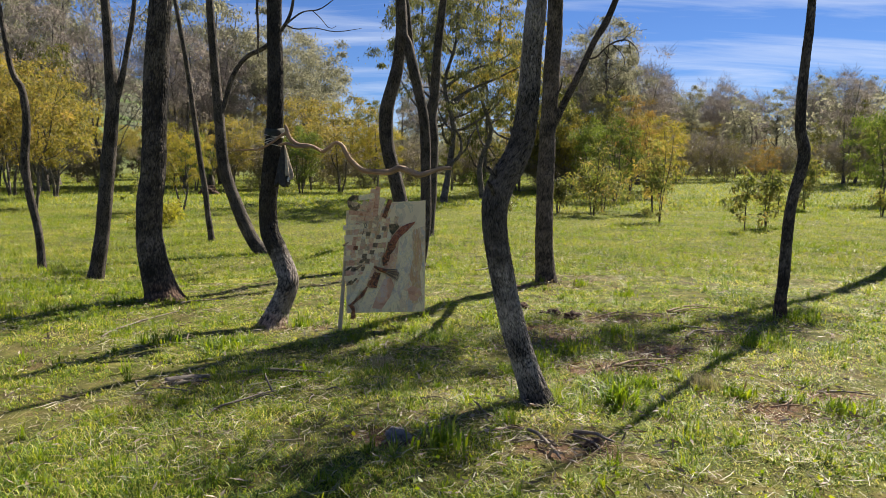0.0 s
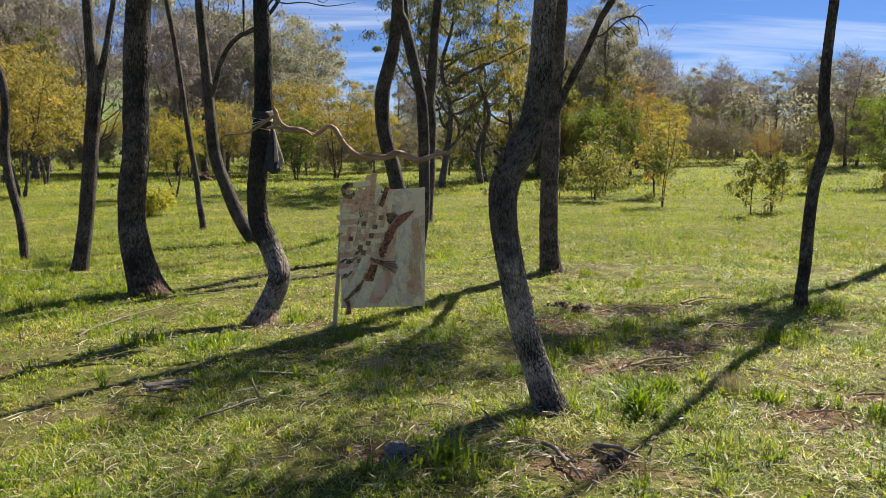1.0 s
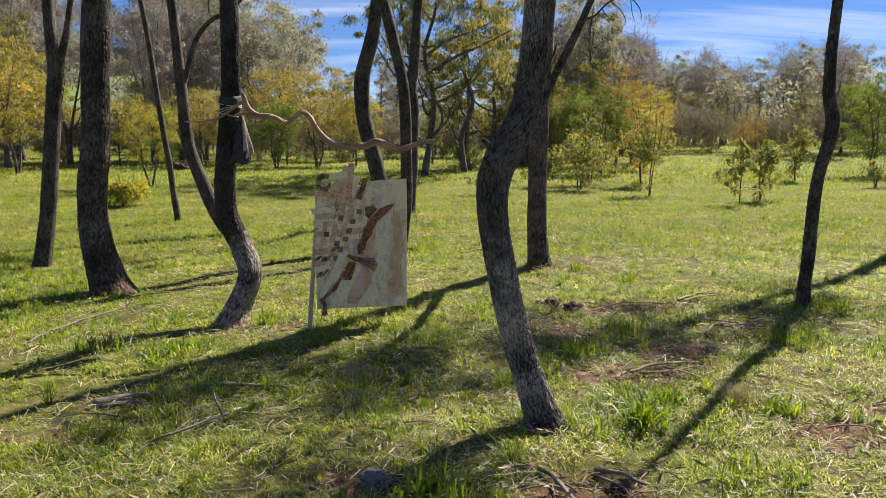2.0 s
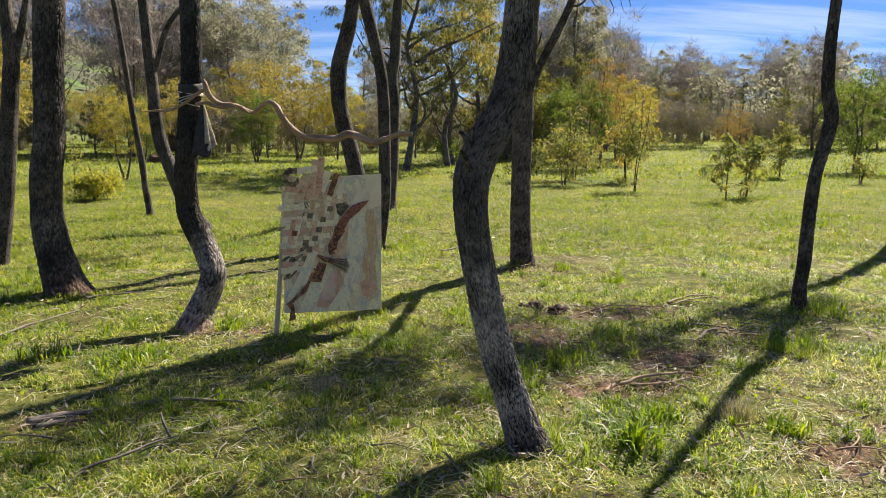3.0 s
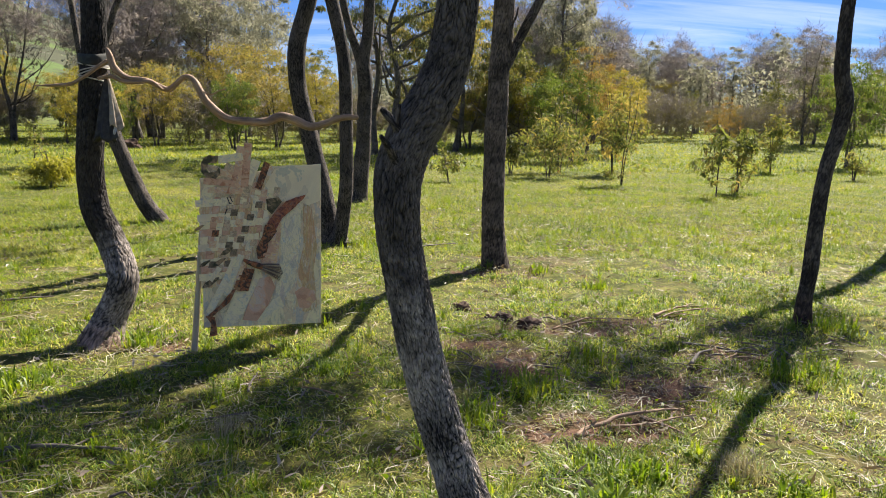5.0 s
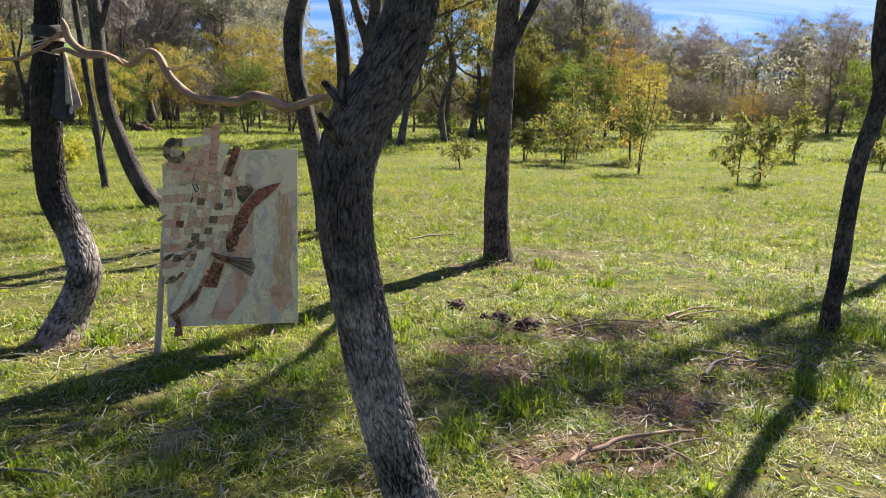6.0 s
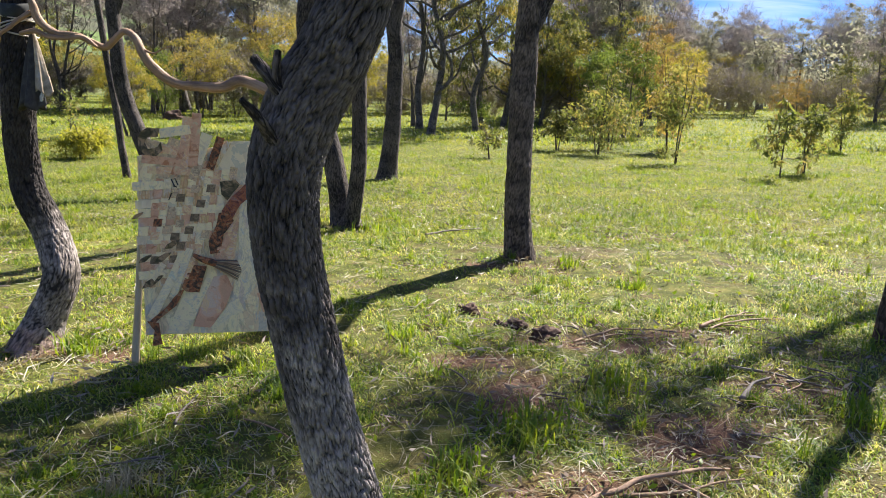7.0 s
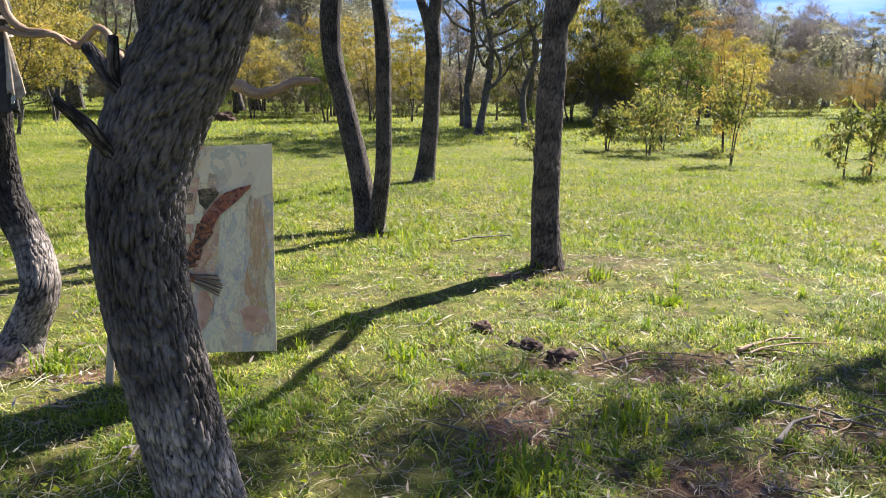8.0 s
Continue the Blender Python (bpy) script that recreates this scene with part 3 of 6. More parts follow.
def gum_tree(label, stems, crowns, seed, mat=BARK, leaf=LEAF_OLIVE, sides=24, step=0.04, flare=0.35, bark=0.0, extra=(), cells=(26.0, 9.0), per=80, lump=0.06, leaf_size=(0.15, 0.032)):
    """A grove tree. stems: control rows (x, y, z, r), the first one the trunk; crowns: (centre, radii, clumps); extra: bare side branches."""
    rng = np.random.default_rng(seed)
    x, y = stems[0][0][:2]
    ob = new("gum_tree")
    ob.location = (x, y, 0)
    tagged(ob, label, "tree", "grove trees")
    off = np.array([x, y, 0, 0])
    upper = BARK_FINE
    for k, st in enumerate(stems):
        st = np.array(st) - off
        v, f, a = tube(st, sides if k == 0 else min(sides, 24), step if k == 0 else 0.05, flare if k == 0 else 0.15 * flare, bark if k == 0 else 0.0, lump, seed + k, cells)
        made = build("trunk" if k == 0 else "stem", v, f, mat if k == 0 else upper, ob, True, a)
        trunk = made if k == 0 else trunk
    for st in extra:
        st = np.array(st) - off
        v, f, a = tube(st, 10, 0.04, 0, 0.0, 0.12, seed + 31)
        build("branch", v, f, upper, trunk, True, a)
    anchors = []
    for st in list(stems) + list(extra):
        p, _ = spline(np.array(st) - off, 0.25)
        anchors += [tuple(q) for q in p if q[2] > 2.6]
    leaves = []
    for centre, radii, n in crowns:
        t = blob_targets(rng, np.array(centre) - off[:3], np.array(radii), n)
        limbs = grow_limbs(rng, anchors, t, 0.035)
        g = Geo()
        for root in limbs:
            for ctrl in limbs[root]:
                g.add(*tube(ctrl, 6, 0.12, 0, 0, 0.05, seed))
        tagged(g.make("branchwork", upper, ob), kind="stuff")
        leaves.append(leaf_cloud(rng, t, 0.34, per, *leaf_size))
    if leaves:
        g = Geo()
        for v, q in leaves:
            g.add(v, [q])
        tagged(build("crown", np.concatenate(g.v), g.f, leaf, ob, False), kind="stuff")
    return ob


# the nearest tree: a leaning foot, an elbow at chest height, then straight up
T7 = [(0.63, 4.69, -0.06, 0.108), (0.612, 4.70, 0.0, 0.094), (0.575, 4.715, 0.10, 0.083), (0.518, 4.73, 0.26, 0.077), (0.460, 4.73, 0.45, 0.076), (0.405, 4.715, 0.66, 0.074), (0.358, 4.705, 0.88, 0.074),
      (0.325, 4.70, 1.05, 0.075), (0.315, 4.70, 1.18, 0.078), (0.325, 4.71, 1.29, 0.082), (0.365, 4.72, 1.40, 0.083), (0.425, 4.73, 1.51, 0.080), (0.485, 4.74, 1.67, 0.072), (0.515, 4.74, 1.91, 0.066),
      (0.525, 4.74, 2.14, 0.063), (0.545, 4.74, 2.40, 0.060), (0.57, 4.74, 2.7, 0.056)]
T7U = [(0.565, 4.74, 2.66, 0.057), (0.60, 4.75, 3.0, 0.055), (0.62, 4.8, 4.2, 0.040), (0.7, 4.9, 5.6, 0.018)]
near = gum_tree("dark furrowed gum tree with a leaning trunk bent at an elbow", [T7, T7U], [((0.6, 4.9, 5.2), (1.0, 1.0, 1.2), 22)], 7, BARK_NEAR, LEAF_OLIVE, 210, 0.0065, 0.30, 0.010, cells=(104.0, 27.0), lump=0.05)
# dead snags at the elbow
for nm, ctrl in (("snag", [(0.345, 4.68, 1.26, 0.017), (0.31, 4.64, 1.315, 0.014), (0.285, 4.60, 1.365, 0.012), (0.262, 4.57, 1.40, 0.008)]),
                 ("snag", [(0.36, 4.70, 1.36, 0.018), (0.315, 4.66, 1.42, 0.013), (0.29, 4.66, 1.455, 0.013), (0.262, 4.67, 1.485, 0.011)]),
                 ("snag", [(0.318, 4.66, 1.415, 0.010), (0.313, 4.655, 1.455, 0.009), (0.318, 4.65, 1.50, 0.007)])):
    v, f, a = tube(np.array(ctrl) - (0.63, 4.69, 0, 0), 14, 0.012, 0, 0.003, 0.2, 5, (40, 14))
    tagged(build(nm, v, f, BARK_FINE, near.children[0], True, a), "short broken dead branch stub")

T5 = [(-1.585, 7.05, -0.08, 0.135), (-1.575, 7.06, 0.0, 0.118), (-1.54, 7.10, 0.13, 0.102), (-1.46, 7.12, 0.33, 0.094), (-1.465, 7.15, 0.43, 0.093), (-1.53, 7.2, 0.58, 0.090), (-1.625, 7.2, 0.80, 0.086), (-1.65, 7.2, 0.95, 0.084),
      (-1.64, 7.16, 1.16, 0.083), (-1.59, 7.1, 1.47, 0.080), (-1.55, 7.08, 1.87, 0.073), (-1.54, 7.08, 2.36, 0.069), (-1.54, 7.08, 2.84, 0.066), (-1.5, 7.1, 4.0, 0.05), (-1.4, 7.1, 5.6, 0.02)]
T5TWIGS = [[(-1.50, 7.06, 2.66, 0.012), (-1.42, 7.05, 2.74, 0.009), (-1.28, 7.05, 2.84, 0.007), (-1.12, 7.05, 2.87, 0.005), (-0.94, 7.05, 3.0, 0.003)],
           [(-1.44, 7.05, 2.73, 0.008), (-1.34, 7.04, 2.69, 0.006), (-1.17, 7.04, 2.70, 0.005), (-0.98, 7.04, 2.67, 0.004), (-0.75, 7.04, 2.70, 0.002)],
           [(-1.20, 7.05, 2.86, 0.005), (-1.12, 7.05, 2.79, 0.004), (-1.04, 7.05, 2.70, 0.003), (-0.98, 7.05, 2.72, 0.002)],
           [(-1.60, 7.04, 3.3, 0.012), (-1.68, 7.04, 2.95, 0.012), (-1.68, 7.04, 2.7, 0.010), (-1.685, 7.04, 2.44, 0.006)]]
gum_tree("slender gum tree with a curved grey trunk", [T5], [((-1.5, 7.1, 5.4), (0.9, 0.9, 1.4), 22)], 5, BARK_ASH, LEAF_OLIVE, 120, 0.011, 0.35, 0.008, cells=(84.0, 22.0), extra=T5TWIGS)

T3 = [(-3.03, 8.2, -0.08, 0.24), (-3.035, 8.2, 0.0, 0.20), (-3.07, 8.2, 0.15, 0.165), (-3.13, 8.2, 0.42, 0.148), (-3.165, 8.2, 0.70, 0.140), (-3.15, 8.2, 1.05, 0.130), (-3.10, 8.2, 1.40, 0.127), (-3.07, 8.2, 1.92, 0.124), (-3.03, 8.2, 2.49, 0.121),
      (-2.98, 8.2, 3.05, 0.112), (-2.9, 8.3, 4.6, 0.08), (-2.8, 8.3, 6.5, 0.03)]
gum_tree("thick-stemmed dark gum tree with a flared foot", [T3], [((-2.9, 8.4, 6.2), (1.3, 1.3, 1.5), 30)], 3, BARK, LEAF_OLIVE, 110, 0.015, 0.30, 0.011, cells=(60.0, 15.0))

T2 = [(-4.738, 10.28, -0.255, 0.133), (-4.717, 10.28, -0.090, 0.114), (-4.664, 10.28, 0.175, 0.101), (-4.600, 10.28, 0.546, 0.095), (-4.505, 10.28, 1.288, 0.091), (-4.420, 10.28, 2.030, 0.090), (-4.399, 10.28, 2.295, 0.081), (-4.420, 10.28, 2.740, 0.068), (-4.441, 10.28, 3.450, 0.059), (-4.558, 10.28, 5.422, 0.032)]
T2B = [(-4.399, 10.28, 2.083, 0.053), (-4.357, 10.28, 2.274, 0.049), (-4.240, 10.28, 2.677, 0.038), (-4.166, 10.28, 3.026, 0.034), (-4.081, 10.28, 3.450, 0.030), (-3.922, 10.28, 4.786, 0.016)]
gum_tree("gum tree whose trunk forks above head height", [T2, T2B], [((-4.5, 10.4, 5.7), (1.1, 1.1, 1.2), 14)], 2, BARK_FINE, LEAF_OLIVE, 28, 0.04)

T1 = [(-6.031, 11.40, -0.234, 0.072), (-6.031, 11.40, -0.090, 0.064), (-6.063, 11.40, 0.440, 0.056), (-6.169, 11.40, 1.012, 0.059), (-6.212, 11.40, 1.500, 0.061), (-6.159, 11.40, 2.030, 0.058), (-6.201, 11.40, 2.518, 0.051), (-6.360, 11.40, 2.899, 0.040), (-6.572, 11.45, 4.362, 0.021)]
gum_tree("thin young gum tree with a wavy stem", [T1], [((-6.7, 11.5, 5.2), (0.9, 0.9, 0.9), 14)], 1, BARK_FINE, LEAF_OLIVE, 20, 0.05)

T4 = [(-3.302, 14.20, -0.361, 0.147), (-3.358, 14.20, -0.190, 0.135), (-3.584, 14.20, 0.103, 0.126), (-3.877, 14.20, 0.801, 0.115), (-4.068, 14.20, 1.432, 0.105), (-4.125, 14.20, 2.244, 0.095), (-4.192, 14.20, 3.236, 0.079), (-4.249, 14.20, 4.261, 0.070), (-4.283, 14.20, 6.571, 0.034)]
T4B = [(-4.125, 14.20, 2.289, 0.056), (-4.035, 14.20, 2.514, 0.047), (-3.866, 14.20, 3.044, 0.045), (-3.606, 14.20, 3.393, 0.042), (-3.212, 14.20, 3.619, 0.038), (-2.817, 14.31, 4.205, 0.028), (-2.705, 14.31, 5.219, 0.014)]
gum_tree("crooked dark gum tree with an upswept side branch", [T4], [((-4.1, 14.4, 6.8), (1.3, 1.2, 1.2), 9)], 4, BARK_FINE, LEAF_OLIVE, 28, 0.05, extra=[T4B])

T4S = [(-4.977, 16.40, -0.333, 0.079), (-4.988, 16.40, -0.174, 0.070), (-5.056, 16.40, 0.346, 0.061), (-5.112, 16.40, 0.946, 0.060), (-5.225, 16.40, 1.771, 0.055), (-5.316, 16.40, 2.586, 0.053), (-5.440, 16.40, 3.626, 0.049), (-5.599, 16.40, 4.610, 0.043), (-5.881, 16.40, 6.590, 0.023)]
gum_tree("thin bare sapling stem standing in grass", [T4S], [((-5.8, 16.5, 7.0), (0.9, 0.9, 0.9), 5)], 14, BARK_FINE, LEAF_OLIVE, 16, 0.06)

T6L = [(-0.40, 11.1, -0.08, 0.19), (-0.42, 11.12, 0.0, 0.16), (-0.48, 11.15, 0.30, 0.122), (-0.55, 11.18, 0.62, 0.112), (-0.63, 11.2, 0.95, 0.106), (-0.71, 11.2, 1.30, 0.102), (-0.80, 11.2, 1.63, 0.100), (-0.845, 11.2, 1.95, 0.100), (-0.83, 11.2, 2.28, 0.099), (-0.74, 11.2, 2.62, 0.094), (-0.67, 11.2, 2.94, 0.088), (-0.62, 11.2, 3.5, 0.08), (-0.7, 11.3, 5.0, 0.05), (-0.8, 11.3, 6.6, 0.02)]
T6R = [(-0.37, 11.0, 0.02, 0.10), (-0.33, 10.95, 0.12, 0.088), (-0.285, 10.92, 0.40, 0.080), (-0.25, 10.9, 0.70, 0.078), (-0.25, 10.9, 1.10, 0.076), (-0.26, 10.9, 1.74, 0.075), (-0.29, 10.9, 2.15, 0.074), (-0.39, 10.9, 2.62, 0.073), (-0.52, 10.9, 3.15, 0.071), (-0.60, 10.9, 3.45, 0.069), (-0.65, 10.9, 5.2, 0.04)]
gum_tree("twin-stemmed gum tree parting at the ground", [T6L, T6R], [((-0.7, 11.3, 6.6), (1.2, 1.2, 1.3), 10)], 6, BARK_FINE, LEAF_OLIVE, 28, 0.05)

TB = [(-0.37, 15.7, -0.08, 0.20), (-0.36, 15.7, 0.0, 0.165), (-0.29, 15.7, 0.64, 0.140), (-0.26, 15.7, 1.09, 0.132), (-0.24, 15.7, 1.96, 0.128), (-0.27, 15.7, 2.45, 0.120), (-0.20, 15.7, 2.9, 0.095), (-0.15, 15.7, 3.7, 0.085), (0.0, 15.7, 5.2, 0.06), (0.1, 15.7, 7.0, 0.03)]
TBL = [(-0.28, 15.7, 2.3, 0.085), (-0.42, 15.7, 2.7, 0.075), (-0.60, 15.7, 3.3, 0.065), (-0.72, 15.7, 4.2, 0.055), (-0.9, 15.7, 6.0, 0.03)]
gum_tree("gum tree with a forked dark trunk", [TB, TBL], [((-0.4, 15.8, 7.4), (1.8, 1.6, 1.4), 24)], 9, BARK_FINE, LEAF_OLIVE, 24, 0.06)

T8 = [(1.31, 9.65, -0.08, 0.17), (1.32, 9.65, 0.0, 0.142), (1.3, 9.65, 0.2, 0.120), (1.28, 9.65, 0.66, 0.110), (1.28, 9.65, 1.34, 0.105), (1.3, 9.65, 2.02, 0.098), (1.33, 9.65, 2.68, 0.096), (1.35, 9.65, 3.33, 0.094), (1.34, 9.65, 5.0, 0.06), (1.24, 9.65, 7.0, 0.025)]
T8B = [(1.31, 9.65, 1.9, 0.055), (1.39, 9.65, 2.05, 0.052), (1.5, 9.65, 2.29, 0.046), (1.67, 9.65, 2.62, 0.042), (1.84, 9.65, 3.01, 0.039), (2.02, 9.65, 3.34, 0.037), (2.34, 9.65, 4.2, 0.02)]
T8TWIGS = [[(1.74, 9.63, 2.80, 0.014), (1.86, 9.6, 2.82, 0.012), (2.02, 9.57, 2.97, 0.011), (2.21, 9.55, 3.02, 0.009), (2.34, 9.55, 2.92, 0.006), (2.38, 9.55, 2.80, 0.003)],
           [(2.04, 9.57, 2.97, 0.007), (2.15, 9.57, 2.88, 0.006), (2.21, 9.57, 2.76, 0.004), (2.17, 9.57, 2.70, 0.002)], [(2.15, 9.56, 3.0, 0.006), (2.29, 9.56, 3.12, 0.004), (2.46, 9.56, 3.15, 0.002)],
           [(1.94, 9.58, 2.9, 0.006), (2.02, 9.58, 2.8, 0.005), (2.1, 9.58, 2.78, 0.003)], [(2.25, 9.55, 2.99, 0.005), (2.27, 9.55, 2.86, 0.004), (2.31, 9.55, 2.74, 0.002)], [(1.33, 9.6, 2.3, 0.02), (1.41, 9.55, 2.40, 0.014), (1.44, 9.53, 2.52, 0.008)]]
gum_tree("upright gum tree with one slanting side branch", [T8], [((1.6, 9.3, 4.9), (0.62, 0.55, 0.75), 11), ((1.35, 9.1, 4.3), (0.45, 0.4, 0.5), 8), ((2.5, 9.8, 5.1), (1.1, 0.8, 0.7), 24), ((3.3, 9.8, 5.5), (0.7, 0.7, 0.5), 10)], 8, BARK_BROWN, LEAF_OLIVE, 84, 0.018, 0.25, 0.008, cells=(66.0, 15.0), extra=[T8B] + T8TWIGS, per=52)

T9 = [(3.40, 7.55, -0.06, 0.074), (3.39, 7.55, 0.0, 0.066), (3.385, 7.55, 0.2, 0.057), (3.39, 7.52, 0.42, 0.055), (3.39, 7.5, 0.85, 0.054), (3.42, 7.5, 1.18, 0.052), (3.485, 7.5, 1.45, 0.055), (3.505, 7.5, 1.66, 0.058), (3.455, 7.5, 1.87, 0.051), (3.45, 7.5, 2.24, 0.045),
      (3.47, 7.5, 2.60, 0.043), (3.49, 7.5, 2.95, 0.039), (3.5, 7.5, 4.0, 0.03), (3.5, 7.5, 5.2, 0.012)]
gum_tree("slim dark gum tree with a kinked stem", [T9], [((2.35, 7.6, 4.75), (1.15, 0.75, 0.75), 22), ((3.3, 7.6, 5.2), (0.8, 0.7, 0.8), 4)], 10, BARK, LEAF_OLIVE, 56, 0.016, 0.25, 0.005, cells=(60.0, 15.0), per=52)

# a tree beyond the edge of the view that shades the glade
TX = [(7.35, 12.1, -0.08, 0.17), (7.35, 12.1, 0.0, 0.14), (7.3, 12.1, 1.0, 0.12), (7.2, 12.1, 2.4, 0.11), (6.9, 12.1, 4.0, 0.09), (6.3, 12.1, 5.6, 0.06), (5.8, 12.1, 7.2, 0.03)]
gum_tree("gum tree shading the glade with its leafy crown", [TX], [((5.5, 12.2, 7.0), (1.5, 1.05, 0.95), 29), ((5.5, 11.9, 6.9), (0.9, 0.9, 0.8), 7), ((6.8, 12.5, 5.8), (0.8, 0.7, 0.6), 13), ((7.0, 12.2, 6.0), (0.25, 0.25, 0.3), 3), ((6.6, 11.7, 6.0), (0.25, 0.25, 0.3), 3)], 12, BARK_FINE, LEAF_OLIVE, 24, 0.06, per=75)


# ---------------------------------------------------------------- woods round the glade
def clump_leaves(rng, centres, radius, per, length, width, droop):
    """Tufts of hanging leaves: each clump is a shallow dome, thick at its rim and open below."""
    c = np.repeat(np.asarray(centres, float), per, axis=0)
    r = np.repeat(np.asarray(radius, float), per)[:, None]
    n = len(c)
    g = rng.normal(0, 1, (n, 3))
    g /= np.linalg.norm(g, axis=1)[:, None]
    g[:, 2] = np.where(g[:, 2] < -0.6, -g[:, 2] * 0.6, g[:, 2])
    squash = np.repeat(0.6 + 0.5 * rng.random(len(centres)), per)[:, None]
    base = c + g * r * (0.25 + 0.75 * rng.random((n, 1)) ** 0.8 + 0.25 * rng.normal(0, 1, (n, 1)) ** 2 * (rng.random((n, 1)) < 0.25)) * np.concatenate([np.ones((n, 2)), squash], 1)
    d = rng.normal(0, 0.55, (n, 3)) + g * 0.35
    d[:, 2] -= droop
    d /= np.linalg.norm(d, axis=1)[:, None]
    s = np.cross(d, rng.normal(0, 1, (n, 3)))
    s /= np.linalg.norm(s, axis=1)[:, None] + 1e-9
    L = length * (0.6 + 0.8 * rng.random((n, 1)))
    W = width * (0.7 + 0.6 * rng.random((n, 1)))
    mid = base + d * L * 0.42 + np.cross(d, s) * W * 0.25
    v = np.stack([base, mid - s * W * 0.5, base + d * L, mid + s * W * 0.5], 1).reshape(-1, 3)
    return v, np.arange(n)[:, None] * 4 + np.array([[0, 1, 2, 3]])


def spaced(rng, centre, radii, n, gap, hollow=0.3):
    """Places in an ellipsoid that keep their distance from one another."""
    pool = blob_targets(rng, centre, radii, n * 14, hollow)
    out = []
    for p in pool:
        if len(out) == n:
            break
        if not out or np.min(np.linalg.norm((np.array(out) - p) * (1, 1, 1.3), axis=1)) > gap:
            out.append(p)
    return np.array(out)


def wood_tree(name, label, seed, height, crown_r, leaf, bark, clumps, per, leaf_size, lean=0.0, low=0.35, stems=1, droop=0.9, twigs=0, clump=0.30, boughs=6, trunk=0.016, extra=()):
    """A tree of the distance, at the origin: trunk or stems, upswept boughs, limbs and separate clumps of leaves with gaps between."""
    rng = np.random.default_rng(seed)
    ob = new(name)
    tagged(ob, label, "tree")
    anchors = []
    g = Geo()
    for k in range(stems):
        a = 6.283 * (k + 0.3 * rng.random()) / stems
        o = 0.05 * crown_r * (stems > 1)
        reach = crown_r * 0.5 * (stems > 1)
        top = np.array([lean + reach * math.cos(a), reach * math.sin(a), height * (0.90 - 0.14 * rng.random())])
        r = trunk * height / (1 + 0.30 * (stems - 1))
        ctrl = [(o * math.cos(a), o * math.sin(a), -0.3, r * 1.4), (o * math.cos(a), o * math.sin(a), 0.02, r * 1.1)]
        for u in (0.18, 0.36, 0.55, 0.75, 1.0):
            w = rng.normal(0, 0.016 * height, 2) * (u < 1)
            b = u ** 1.4
            ctrl.append((top[0] * b + w[0] + o * math.cos(a), top[1] * b + w[1] + o * math.sin(a), top[2] * u, r * (1 - 0.82 * u)))
        v, f, at = tube(ctrl, 9, height / 24, 0.2, 0, 0.1, seed + k)
        build("trunk", v, f, bark, ob, True, at)
        p, _ = spline(ctrl, height / 20)
        p = p[p[:, 2] > height * low * 0.55]
        anchors += [tuple(q) for q in p]
        # boughs that leave the stem and sweep up
        for m in range(max(2, boughs // stems)):
            q = p[int(rng.random() * 0.75 * len(p))]
            b = rng.random() * 6.283
            out = crown_r * (0.45 + 0.45 * rng.random()) * max(0.35, 1 - 0.5 * q[2] / height)
            rise = min(height * 0.95 - q[2], out * (0.5 + 0.9 * rng.random()))
            kink = rng.normal(0, 0.10 * out, 2)
            line = [(*q[:3], q[3] * 0.62), (q[0] + 0.35 * out * math.cos(b) + kink[0], q[1] + 0.35 * out * math.sin(b) + kink[1], q[2] + 0.18 * rise, q[3] * 0.5),
                    (q[0] + 0.72 * out * math.cos(b), q[1] + 0.72 * out * math.sin(b), q[2] + 0.55 * rise, q[3] * 0.36), (q[0] + out * math.cos(b), q[1] + out * math.sin(b), q[2] + rise, q[3] * 0.2)]
            g.add(*tube(line, 6, height / 26, 0, 0, 0.12, seed + m))
            bp, _ = spline(line, height / 24)
            anchors += [tuple(z) for z in bp[2:]]
    for line in extra:
        g.add(*tube(line, 7, 0.12, 0, 0, 0.12, seed))
    centre = (lean * 0.75, 0, height * (low + 1) / 2)
    t = spaced(rng, centre, (crown_r, crown_r, height * (1 - low) / 2), clumps, clump * 1.25)
    t[:, :2] *= np.clip(1.35 - 0.55 * np.abs(t[:, 2:] / height - 0.62) * 2, 0.55, 1.1)
    limbs = grow_limbs(rng, anchors, t, 0.0045 * height)
    for root in limbs:
        for line in limbs[root]:
            g.add(*tube(line, 4, max(0.2, height / 20), 0, 0, 0.05, seed))
    tagged(g.make("branchwork", bark, ob), kind="stuff")
    if per:
        size = clump * (0.55 + 0.9 * rng.random(len(t)))
        v, q = clump_leaves(rng, t, size, per, *leaf_size, droop)
        tagged(build("crown", v, [q], leaf, ob, False), kind="stuff")
    if twigs:
        v, q = leaf_cloud(rng, t, clump * 1.3, twigs, 0.75, 0.016, -0.5)
        tagged(build("twig_spray", v, [q], TWIG_GREY, ob, False), kind="stuff")
    return ob


P = {}
P["grey_a"] = wood_tree("gum_tree", "tall grey-green gum tree with a domed crown", 21, 10.0, 3.4, LEAF_GREY, BARK_FAR, 62, 170, (0.21, 0.058), 0.4, 0.34, clump=0.62, boughs=9)
P["grey_b"] = wood_tree("gum_tree", "tall open grey-green gum tree", 22, 10.5, 2.5, LEAF_GREY, BARK_FAR, 50, 150, (0.20, 0.055), -0.5, 0.30, stems=2, clump=0.52, boughs=8)
P["grey_c"] = wood_tree("gum_tree", "slim grey-green gum tree with a high crown", 34, 10.0, 1.8, LEAF_GREY, BARK_FAR, 40, 150, (0.19, 0.052), 0.3, 0.38, clump=0.46, boughs=7)
